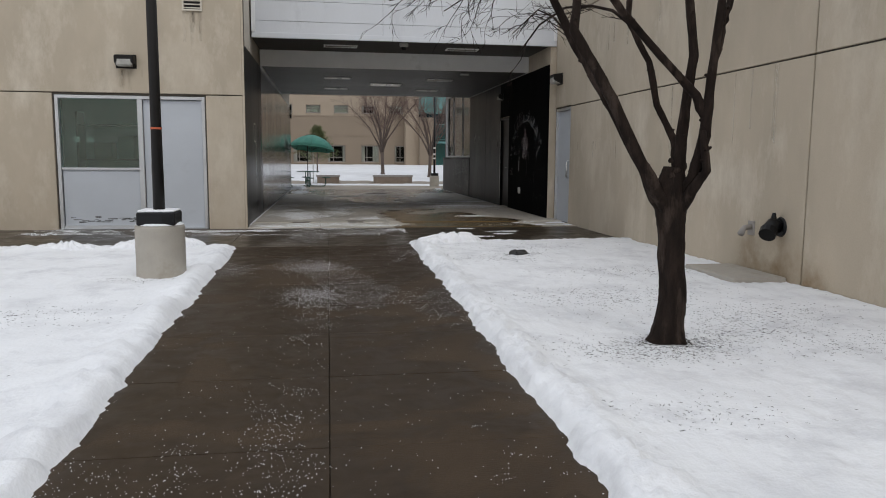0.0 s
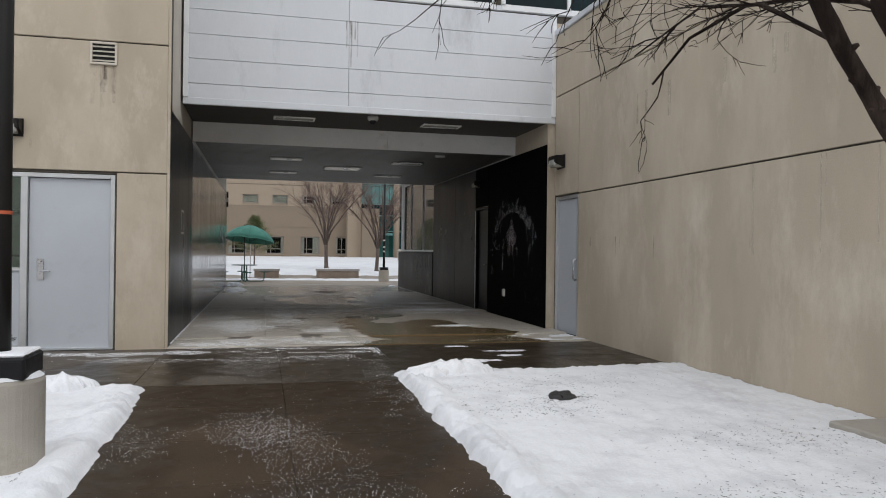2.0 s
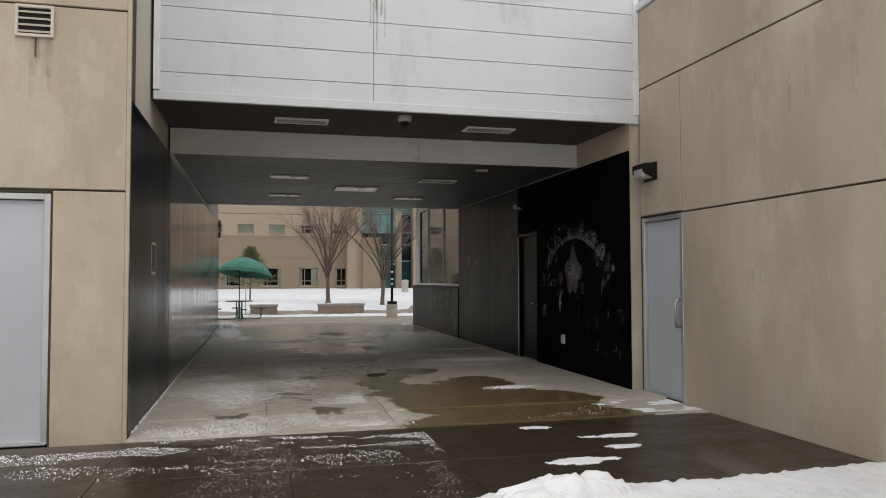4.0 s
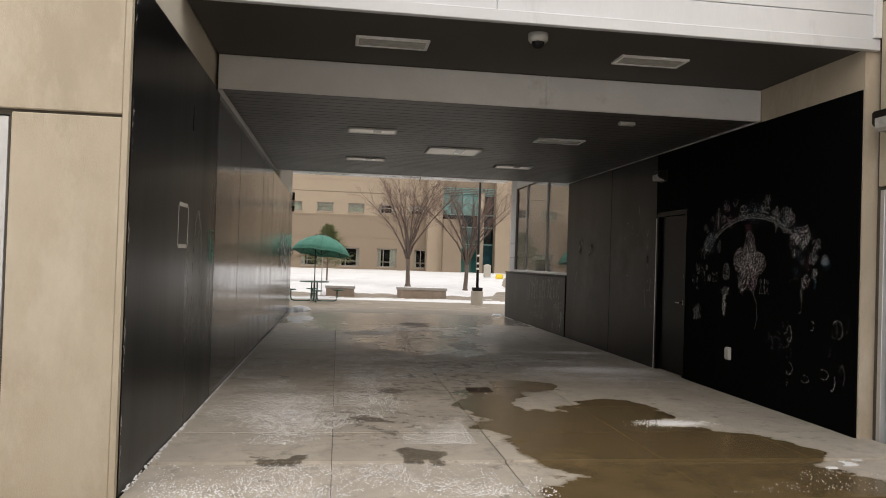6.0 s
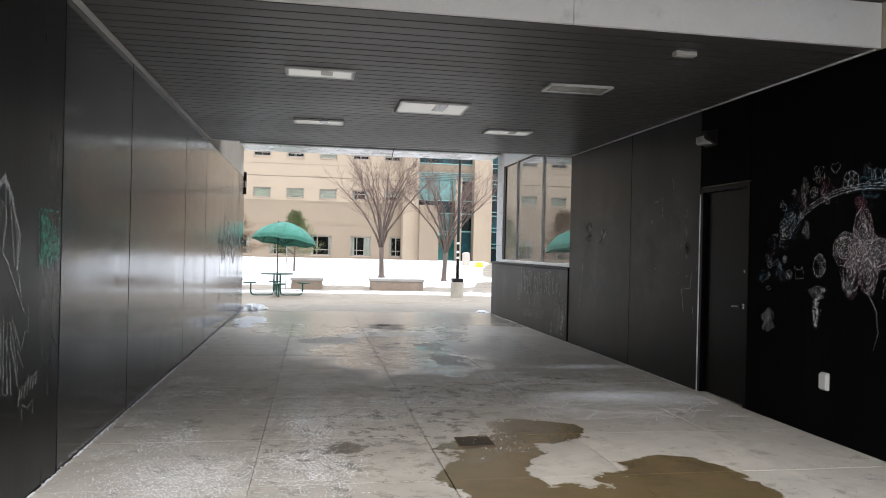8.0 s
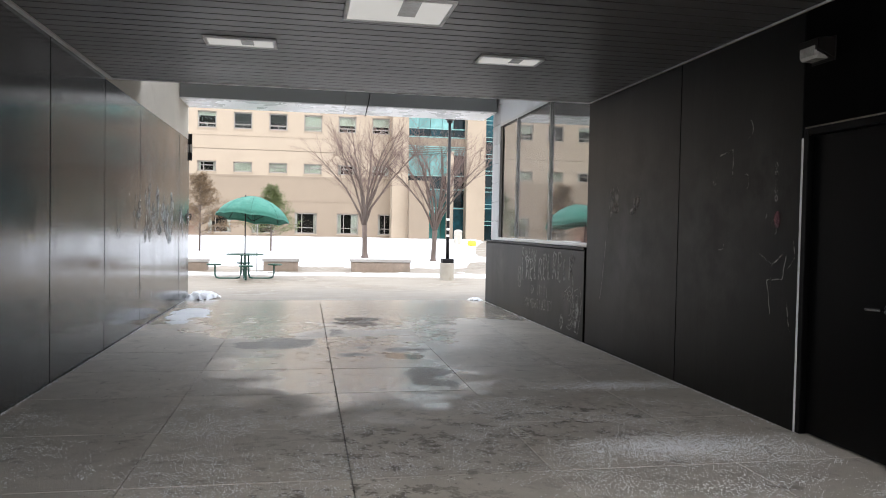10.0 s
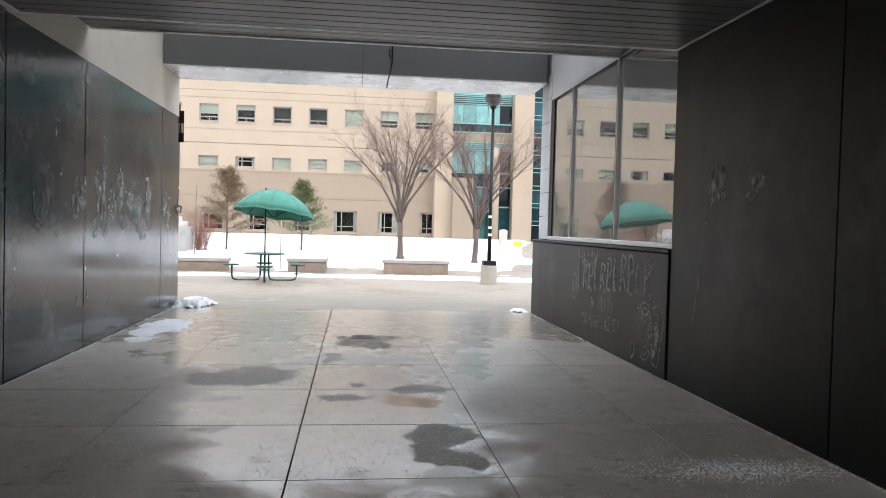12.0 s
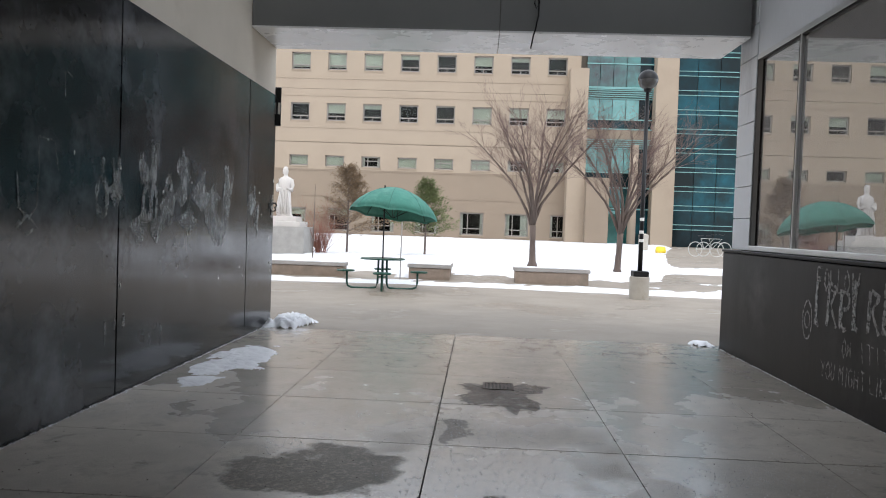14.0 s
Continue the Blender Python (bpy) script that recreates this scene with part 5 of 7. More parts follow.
def near_tree():
    r = random.Random(11)
    t = thing("bare_tree", "dark multi-stemmed bare deciduous tree in the snow beside the walk", "tree", (2.49, 4.93, -0.09))
    heights = (-0.08, 0.0, 0.06, 0.15, 0.35, 0.55, 0.75, 0.88, 1.0, 1.14, 1.24)
    widths = (0.21, 0.165, 0.122, 0.104, 0.094, 0.088, 0.088, 0.10, 0.112, 0.10, 0.055)
    levels = spread(-0.08, 1.24, 60)
    radii = [float(np.interp(z, heights, widths)) for z in levels]
    bm = tube(bmesh.new(), [(0.02 * math.sin(z * 4.5) - 0.012, 0.0, z) for z in levels], radii, 44)
    for v in bm.verts:
        out = Vector((v.co.x, v.co.y, 0)).normalized()
        v.co += out * (0.014 * noise.noise(Vector((v.co.x * 11, v.co.y * 11, v.co.z * 4))) + 0.011 * noise.noise(Vector((v.co.x * 38, v.co.y * 38, v.co.z * 6))) + 0.005 * noise.noise(Vector((v.co.x * 90, v.co.y * 90, v.co.z * 30))))
    part("trunk", bm, BARK, t, "rough dark trunk", smooth=True)
    limbs = [
        ([(0.18, 0.25, 0.76), (0.07, 0.32, 0.92), (0.02, 0.4, 1.1), (-0.18, 0.5, 1.52), (-0.31, 0.54, 1.74), (-0.43, 0.57, 1.94), (-0.61, 0.62, 2.31), (-0.85, 0.7, 2.8)], 0.052),
        ([(0.17, 0.22, 0.78), (0.0, 0.24, 1.04), (-0.07, 0.24, 1.15), (-0.28, 0.27, 1.57), (-0.42, 0.27, 1.8), (-0.54, 0.3, 2.0), (-0.50, 0.37, 2.24), (-0.52, 0.45, 2.9)], 0.054),
        ([(0.22, 0.34, 1.0), (0.30, 0.5, 1.12), (0.34, 0.62, 1.31), (0.24, 0.72, 1.57), (0.18, 0.75, 1.88), (0.02, 0.77, 2.16), (0.05, 0.82, 2.42), (0.0, 0.95, 3.0)], 0.036),
        ([(0.23, 0.3, 1.05), (0.24, 0.32, 1.27), (0.25, 0.3, 1.52), (0.28, 0.27, 1.86), (0.21, 0.27, 2.38), (0.2, 0.3, 3.1)], 0.05),
        ([(0.25, 0.25, 0.95), (0.29, 0.21, 1.08), (0.33, 0.17, 1.33), (0.33, 0.12, 1.71), (0.35, 0.07, 2.19), (0.42, 0.05, 3.0)], 0.05),
        ([(0.32, 0.16, 1.44), (0.26, 0.17, 1.59), (-0.02, 0.12, 1.83), (-0.33, 0.02, 2.08), (-0.52, -0.03, 2.27), (-0.8, -0.08, 2.7)], 0.037),
        ([(0.33, 0.12, 1.75), (0.40, 0.14, 2.0), (0.5, 0.2, 2.3), (0.7, 0.3, 2.9)], 0.034),
        ([(0.22, 0.22, 0.86), (0.27, 0.2, 0.97), (0.33, 0.12, 1.11), (0.30, 0.14, 1.37)], 0.05),
    ]
    for pts, rr in limbs:
        rr *= 0.88
        pts = [(x - 0.23, y - 0.35, z + 0.11) for x, y, z in pts]
        if pts[0][2] < 1.2:
            pts[0] = (0.02, 0.0, pts[0][2] - 0.08)
        n = len(pts)
        fine, rad = [], []
        for k in range(n - 1):
            for m in range(4):
                f = m / 4
                q0, q1 = Vector(pts[k]), Vector(pts[k + 1])
                fine.append(q0.lerp(q1, f) + Vector((1, 1, 0.3)) * 0.008 * noise.noise((q0.lerp(q1, f)) * 6))
                rad.append(rr * (1 - 0.5 * (k + f) / (n - 1)) * (1 + 0.16 * noise.noise(q0.lerp(q1, f) * 9) + 0.12 * noise.noise(q0.lerp(q1, f) * 24)) * (0.6 + 0.2 * m if k == 0 and m < 2 else 1.0))
        fine.append(Vector(pts[-1]))
        rad.append(rr * 0.45)
        bm = tube(bmesh.new(), fine, rad, 18)
        for v in bm.verts:
            v.co += Vector((1, 1, 0)) * (0.007 * noise.noise(v.co * 22) + 0.004 * noise.noise(Vector((v.co.x * 60, v.co.y * 60, v.co.z * 20))))
        limb = part("limb", bm, BARK, t, smooth=True)
        for k in range(12):
            q = fine[r.randrange(2, len(fine) - 2)]
            d = Vector((r.gauss(0, 1), r.gauss(0, 1), r.uniform(0.1, 0.8))).normalized()
            part("spur", tube(bmesh.new(), [q, q + d * (rr * 0.6), q + d * (rr * 0.75 + 0.014)], [0.022, 0.014, 0.006], 6), BARK, limb)
        if n >= 6:
            tw = bmesh.new()
            for _ in range(4):
                base = Vector(pts[-1]).lerp(Vector(pts[-2]), r.random() * 0.7)
                twig_spray(tw, base, Vector((r.gauss(-0.3, 0.7), r.gauss(0.4, 0.6), r.uniform(0.3, 1.0))), r.uniform(0.6, 1.0), 0.010, 2, r, 0.0, 5, 0.7, (2, 3), 0.5)
            tagged(part("crown", tw, BARK, limb), kind="stuff")
    sides = [([(0.02, 0.77, 2.15), (-0.04, 0.92, 2.26), (-0.14, 1.12, 2.33), (-0.27, 1.32, 2.35), (-0.42, 1.52, 2.25), (-0.55, 1.62, 2.05)], 0.014),
             ([(-0.61, 0.62, 2.31), (-0.70, 0.62, 2.44), (-0.93, 0.82, 2.43), (-1.18, 1.12, 2.43), (-1.64, 1.42, 2.37)], 0.012),
             ([(-0.80, 0.70, 2.43), (-0.93, 0.9, 2.40), (-1.05, 1.02, 2.38), (-1.26, 1.12, 2.25)], 0.009),
             ([(-0.43, 0.57, 1.96), (-0.5, 0.9, 2.2), (-0.5, 1.3, 2.32), (-0.6, 1.7, 2.2)], 0.009),
             ([(-0.52, 0.4, 2.4), (-0.7, 0.8, 2.6), (-1.0, 1.3, 2.62), (-1.3, 1.7, 2.5)], 0.011)]
    for pts, rr in sides:
        pts = [(x - 0.23, y - 0.35, z + 0.11) for x, y, z in pts]
        n = len(pts)
        limb = part("side_branch", tube(bmesh.new(), pts, [rr * (1 - 0.6 * k / (n - 1)) for k in range(n)], 7), BARK, t, smooth=True)
        tw = bmesh.new()
        for k in range(9):
            i = r.randrange(1, n)
            base = Vector(pts[i]).lerp(Vector(pts[i - 1]), r.random())
            d = (Vector(pts[i]) - Vector(pts[i - 1])).normalized() + Vector((r.gauss(-0.1, 0.5), r.gauss(0.1, 0.5), r.gauss(-0.05, 0.45)))
            twig_spray(tw, base, d, r.uniform(0.16, 0.34), 0.0045, 2, r, 0.03, 4, 0.75, (2, 3), 0.2)
        tagged(part("crown", tw, BARK, limb), kind="stuff")
    for k in range(14):
        bm = bmesh.new()
        bmesh.ops.create_icosphere(bm, subdivisions=2, radius=r.uniform(0.02, 0.036))
        for v in bm.verts:
            v.co += v.co.normalized() * 0.02 * noise.noise(v.co * 30 + Vector((k, 0, 0)))
        o = part("knot", bm, BARK, t, smooth=True)
        o.location = (r.uniform(-0.085, 0.09), r.uniform(-0.085, 0.02), 0.86 + 0.032 * k)


near_tree()


def far_tree(at, seed, height, lean, width):
    """A vase of limbs that bow outward and rise, with fine twigs in their outer reach."""
    r = random.Random(seed)
    t = thing("bare_tree", "vase-shaped bare tree with reddish fine twigs on the snowy lawn", "tree", at, 0, "bare lawn trees")
    fork = height * 0.21
    part("trunk", tube(bmesh.new(), [(0, 0, -0.15), (0, 0, 0.02), (0, 0, 0.14), (lean * 0.3, 0, fork * 0.6), (lean * 0.5, 0, fork + 0.05)], [0.21, 0.15, 0.105, 0.09, 0.10], 12), TRUNK_GREY, t, smooth=True)
    tw = bmesh.new()
    for k in range(12):
        a = 2 * math.pi * (k + 0.5 * (k % 2)) / 12 + r.uniform(-0.25, 0.25)
        out = r.choice((0.25, 0.6, 0.85, 1.0)) * width / 2 * r.uniform(0.85, 1.1)
        p0 = Vector((lean * 0.5, 0, fork - 0.05 + r.uniform(-0.15, 0.15)))
        rise = (height - fork) * r.uniform(0.62, 0.85) * (1 - 0.12 * out / (width / 2))
        side = Vector((-math.sin(a), math.cos(a), 0)) * r.gauss(0, 0.12)
        pts = []
        for m in range(7):
            f = m / 6
            pts.append(p0 + Vector((math.cos(a), math.sin(a), 0)) * out * (f ** 1.25) + Vector((0, 0, rise * (f ** 0.85))) + side * math.sin(f * 3) + Vector((r.gauss(0, 0.02), r.gauss(0, 0.02), 0)) * (m > 0))
        part("limb", tube(bmesh.new(), pts, [0.058, 0.045, 0.036, 0.029, 0.022, 0.016, 0.010], 7), TRUNK_GREY, t, smooth=True)
        for m in range(15):
            f = 0.28 + 0.72 * (m + r.random()) / 15
            i = min(5, int(f * 6))
            q = pts[i].lerp(pts[i + 1], f * 6 - i)
            d = (pts[i + 1] - pts[i]).normalized()
            dd = (d + Vector((r.gauss(0, 0.38), r.gauss(0, 0.38), r.gauss(0.05, 0.22)))).normalized()
            twig_spray(tw, q, dd, (height - fork) * r.uniform(0.13, 0.26) * (1.25 - 0.5 * f), 0.011, 2 if f < 0.5 else 3, r, -0.012, 3, 0.42, (2, 4), 0.75)
    tagged(part("crown", tw, TWIG, t, "fine reddish twigs"), kind="stuff")


far_tree((3.16, 42.0, 0.25), 3, 5.75, -0.05, 4.3)
far_tree((5.80, 42.0, 0.1), 8, 5.7, 0.1, 4.6)


def pine(at, height, seed, dry, label):
    r = random.Random(seed)
    t = thing("young_pine", label, "pine tree", at, 0, "young pines")
    part("trunk", tube(bmesh.new(), [(0, 0, -0.2), (0.02, 0, height * 0.5), (0, 0, height)], [0.045, 0.03, 0.01], 7), TRUNK_GREY, t)
    verts, faces = [], []
    br = bmesh.new()
    for k in range(100):
        z = height * (0.22 + 0.76 * (k / 100) ** 0.9)
        reach = height * 0.46 * (1 - (z / height - 0.22) / 0.85) * r.uniform(0.6, 1.15) + 0.06
        z += r.gauss(0, 0.06)
        a = r.uniform(0, 6.28)
        tip = Vector((math.cos(a) * reach, math.sin(a) * reach, z + reach * 0.35))
        tube(br, [(0, 0, z), tip], [0.010, 0.004], 3, False)
        for m in range(64):
            f = r.uniform(0.25, 1.05)
            c = Vector((0, 0, z)).lerp(tip, f) + Vector((r.gauss(0, 0.075), r.gauss(0, 0.075), r.gauss(0, 0.06)))
            d = (tip - Vector((0, 0, z))).normalized() + Vector((r.gauss(0, 0.6), r.gauss(0, 0.6), r.gauss(0.3, 0.5)))
            d = d.normalized() * r.uniform(0.07, 0.14)
            s = d.cross(Vector((r.random(), r.random(), r.random()))).normalized() * 0.015
            i = len(verts)
            verts += [c - s, c + s, c + d]
            faces.append((i, i + 1, i + 2))
    part("branch_frame", br, TRUNK_GREY, t)
    me = bpy.data.meshes.new("needles")
    me.from_pydata([tuple(v) for v in verts], [], faces)
    me.materials.append(NEEDLE_DRY if dry else NEEDLE)
    o = new("needles", me)
    o.parent = t


pine((-3.42, 46.0, 0.15), 3.35, 2, True, "sparse brownish young pine on the snowy lawn")
pine((-0.52, 46.0, 0.4), 2.6, 5, False, "bushy green young pine on the snowy lawn")
shrub = thing("red_shrub", "leafless reddish shrub beside the statue", "shrub", (-4.25, 45.0, 0.25))
r = random.Random(6)
bm = bmesh.new()
for k in range(80):
    a = r.uniform(0, 6.28)
    d = Vector((math.cos(a) * r.uniform(0.1, 0.9), math.sin(a) * r.uniform(0.1, 0.9), 1))
    twig_spray(bm, Vector((r.gauss(0, 0.12), r.gauss(0, 0.12), -0.1)), d, r.uniform(0.8, 1.3), 0.010, 2, r, 0.0, 3, 0.5, (2, 4))
part("growth", bm, RED_TWIG, shrub)
sap = thing("sapling", "thin bare sapling stem by the shrub", "tree", (-3.9, 42.5, 0.2))
part("stem", tube(bmesh.new(), [(0, 0, -0.1), (0.02, 0, 1.3), (0.03, 0, 2.4)], [0.018, 0.014, 0.006], 6), TRUNK_GREY, sap)

# ---- plaza furniture ----
def seat_wall(x0, x1, y, z0, z1, depth, label):
    t = thing("bench_wall", label, "bench", ((x0 + x1) / 2, y, z0), 0, "low bench walls")
    w, h = (x1 - x0) / 2, z1 - z0
    part("body", boxed(-w + 0.04, w - 0.04, 0.03, depth - 0.03, -0.05, h - 0.10, bevel=0.01), BENCH, t, "tan exposed-aggregate body")
    part("cap", boxed(-w, w, 0, depth, h - 0.098, h, bevel=0.012), CAP, t, "grey concrete cap")
    part("snow_cap", boxed(-w + 0.03, w - 0.03, 0.12, depth - 0.02, h, h + 0.02, bevel=0.009), SNOW, t, "thin snow on the cap")


seat_wall(-7.6, -2.2, 39.0, -0.22, 0.27, 0.55, "long low concrete bench wall topped with snow")
seat_wall(-0.47, 0.74, 39.0, -0.22, 0.31, 1.4, "short low concrete bench wall topped with snow")
seat_wall(2.45, 4.53, 39.0, -0.22, 0.32, 0.6, "low concrete bench wall in front of a bare tree")

table = thing("picnic_table", "round green coated-steel picnic table with attached seats", "table", (-0.83, 36.5, -0.185))
part("tabletop", lathe(bmesh.new(), [(0.03, 0.715), (0.53, 0.715), (0.54, 0.725), (0.54, 0.735), (0.53, 0.745), (0.03, 0.74)], 40), GREEN_STEEL, table, "round mesh tabletop")
for k in range(4):
    a = 2 * math.pi * k / 4 + 0.12
    c, s = math.cos(a), math.sin(a)
    part("leg", tube(bmesh.new(), [(0.10 * c, 0.10 * s, 0.70), (0.11 * c, 0.11 * s, 0.15), (0.15 * c, 0.15 * s, 0.04), (0.30 * c, 0.30 * s, 0.015), (0.72 * c, 0.72 * s, 0.02), (0.82 * c, 0.82 * s, 0.06), (0.85 * c, 0.85 * s, 0.15), (0.85 * c, 0.85 * s, 0.41)], 0.026, 10), GREEN_STEEL, table, smooth=True)
    part("seat", lathe(bmesh.new(), [(0, 0.41), (0.2, 0.41), (0.215, 0.425), (0.215, 0.44), (0.2, 0.45), (0, 0.445)], 24, (0.88 * c, 0.88 * s, 0)), GREEN_STEEL, table)
part("hub", lathe(bmesh.new(), [(0, 0.28), (0.13, 0.28), (0.13, 0.31), (0, 0.31)], 16), GREEN_STEEL, table)
part("centre_post", lathe(bmesh.new(), [(0.03, 0.0), (0.03, 0.72)], 12), GREEN_STEEL, table)

umb = thing("patio_umbrella", "green fabric patio umbrella standing in the picnic table", "umbrella", (-0.83, 36.5, -0.185))
TILT_U = pose(0, 0, 0, -7, 6, 0)


def dome(f):
    """Radius share and drop of the canopy at a share f from its tip."""
    return math.sin(f * 1.18) / math.sin(1.18), 0.66 * (0.18 * f + 0.82 * (1 - math.cos(f * 1.18)) / (1 - math.cos(1.18)))


o = part("pole", lathe(bmesh.new(), [(0, 0.05), (0.019, 0.05), (0.019, 2.5), (0, 2.5)], 14), BLACK_METAL, umb)
bm = bmesh.new()
N, RAD = 8, 1.08
ring_count = 7
rows = []
for j in range(ring_count + 1):
    f = j / ring_count
    row = []
    for k in range(N * 4):
        a = 2 * math.pi * k / (N * 4)
        seg_pos = (k % 4) / 4
        scallop = 1 - 0.045 * math.sin(math.pi * seg_pos)
        rr = RAD * dome(f)[0] * scallop
        zz = 2.5 - dome(f)[1] + 0.05 * f * f * f * math.sin(math.pi * seg_pos)
        row.append(bm.verts.new((rr * math.cos(a), rr * math.sin(a), zz)) if j else None)
    rows.append(row)
top = bm.verts.new((0, 0, 2.5))
for k in range(N * 4):
    k2 = (k + 1) % (N * 4)
    bm.faces.new((top, rows[1][k], rows[1][k2]))
    for j in range(1, ring_count):
        bm.faces.new((rows[j][k], rows[j][k2], rows[j + 1][k2], rows[j + 1][k]))
for e in bm.edges:
    u, v = e.verts
    if all(math.cos(N * math.atan2(w.co.y, w.co.x)) > 0.99 for w in (u, v)):
        e.smooth = False
canopy = part("canopy", bm, GREEN_CLOTH, umb, "sun-faded green canopy", smooth=True)
sol = canopy.modifiers.new("thickness", "SOLIDIFY")
sol.thickness = 0.006
canopy.matrix_basis = TILT_U
for k in range(N):
    a = 2 * math.pi * k / N
    c, w = math.cos(a), math.sin(a)
    ribp = [(RAD * dome(f)[0] * c * 0.985, RAD * dome(f)[0] * w * 0.985, 2.478 - dome(f)[1]) for f in (0.05, 0.2, 0.4, 0.6, 0.8, 0.98)]
    part("seam", tube(bmesh.new(), [(RAD * dome(f)[0] * c, RAD * dome(f)[0] * w, 2.501 - dome(f)[1]) for f in (0.0, 0.2, 0.4, 0.6, 0.8, 1.0)], 0.008, 5), SEAM, canopy)
    p0, p1 = [(RAD * c2, RAD * w2) for c2, w2 in ((c, w), (math.cos(a + 2 * math.pi / N), math.sin(a + 2 * math.pi / N)))]
    hem = bmesh.new()
    edge_z = 2.5 - dome(1.0)[1]
    top_row, low_row = [], []
    for m in range(5):
        f = m / 4
        q = 1 - 0.045 * math.sin(math.pi * f)
        aa = a + 2 * math.pi / N * f
        top_row.append(hem.verts.new((RAD * q * math.cos(aa), RAD * q * math.sin(aa), edge_z + 0.05 * math.sin(math.pi * f))))
        low_row.append(hem.verts.new((RAD * q * 1.006 * math.cos(aa), RAD * q * 1.006 * math.sin(aa), edge_z - 0.045 + 0.04 * math.sin(math.pi * f))))
    for m in range(4):
        hem.faces.new((top_row[m], top_row[m + 1], low_row[m + 1], low_row[m]))
    part("valance", hem, GREEN_CLOTH, canopy)
    part("rib", tube(bmesh.new(), ribp, 0.007, 5), BLACK_METAL, canopy)
    part("strut", tube(bmesh.new(), [ribp[3], (0.02 * math.cos(a), 0.02 * math.sin(a), 1.75)], 0.006, 5), BLACK_METAL, canopy)

pole2 = thing("lawn_stake", "thin bare stake on the lawn behind the table", "stake", (-0.62, 38.6, -0.1))
part("stem", tube(bmesh.new(), [(0, 0, 0), (0.01, 0, 1.9)], 0.016, 6), CAP, pole2)

statue = bmesh.new()
lathe(statue, [(0, 0), (0.36, 0.0), (0.34, 0.06), (0.30, 0.1), (0.29, 0.45), (0.25, 0.85), (0.27, 1.1), (0.29, 1.25), (0.22, 1.36), (0.09, 1.42), (0.08, 1.47), (0.12, 1.53), (0.135, 1.62), (0.11, 1.71), (0.05, 1.755), (0, 1.76)], 20)
for side in (-1, 1):
    tube(statue, [(0.25 * side, 0.0, 1.30), (0.33 * side, -0.03, 1.1), (0.31 * side, -0.12, 0.92), (0.14 * side, -0.3, 0.98)], [0.085, 0.08, 0.07, 0.05], 10)
for k in range(7):
    u = -0.24 + 0.08 * k
    tube(statue, [(u * 0.7, -0.27, 0.95), (u, -0.31, 0.5), (u * 1.2, -0.33, 0.06)], [0.015, 0.028, 0.035], 6)
for v in statue.verts:
    v.co.y *= 0.72
    v.co += Vector((1, 1, 0)) * 0.03 * noise.noise(Vector((v.co.x * 9, v.co.y * 9, v.co.z * 2)))
st = tagged(new("statue", mesh_of("statue", statue, STATUE, True)), "weathered white stone statue in a long robe on its pedestal", "statue")
st.location, st.scale = (-5.25, 44.0, 1.53), (0.78, 0.9, 0.97)
ped = thing("statue_pedestal", "stepped grey granite pedestal under the statue", "pedestal", (-5.25, 44.0, 0.0))
part("block", boxed(-0.85, 0.85, -0.7, 0.7, 0.0, 1.18, bevel=0.015), GRANITE, ped)
part("step", boxed(-0.68, 0.68, -0.55, 0.55, 1.18, 1.36, bevel=0.01), STATUE, ped)
part("step", boxed(-0.5, 0.5, -0.42, 0.42, 1.36, 1.53, bevel=0.01), STATUE, ped)

yb = thing("yellow_bollard", "low yellow plastic barrel beside the entrance", "barrel", (10.25, 55.0, 0.45))
part("body", lathe(bmesh.new(), [(0, 0), (0.24, 0), (0.26, 0.1), (0.22, 0.27), (0.12, 0.3), (0, 0.3)], 18), YELLOW, yb, smooth=True)
bin_ = thing("litter_bin", "tan concrete litter bin near the entrance", "bin", (9.85, 57.0, 0.5))
part("body", lathe(bmesh.new(), [(0, 0), (0.24, 0), (0.25, 0.7), (0, 0.7)], 16), CAST, bin_)
part("lid", lathe(bmesh.new(), [(0.26, 0.7), (0.25, 0.78), (0.1, 0.84), (0, 0.85)], 16), CAST, bin_)
for k in range(2):
    bk = thing("bicycle", "parked pale bicycle at the rack by the glass wing", "bicycle", (11.5 + 0.5 * k, 52.0 + 0.5 * k, 0.42), 10, "parked bicycles")
    for cx, nm in ((-0.5, "wheel"), (0.5, "wheel")):
        ring = [(cx + 0.32 * math.cos(a), 0, 0.33 + 0.32 * math.sin(a)) for a in [2 * math.pi * q / 20 for q in range(21)]]
        part(nm, tube(bmesh.new(), ring, 0.018, 5, False), PLASTIC, bk)
    part("frame", tube(bmesh.new(), [(-0.5, 0, 0.33), (-0.1, 0, 0.35), (0.35, 0, 0.8), (-0.25, 0, 0.8), (-0.1, 0, 0.35)], 0.02, 6), PLASTIC, bk)
    part("saddle", boxed(-0.38, -0.15, -0.06, 0.06, 0.9, 0.95, bevel=0.015), CHARCOAL, bk)
    part("handlebar", tube(bmesh.new(), [(0.35, -0.25, 1.0), (0.38, 0, 0.98), (0.35, 0.25, 1.0)], 0.014, 6), CHARCOAL, bk)

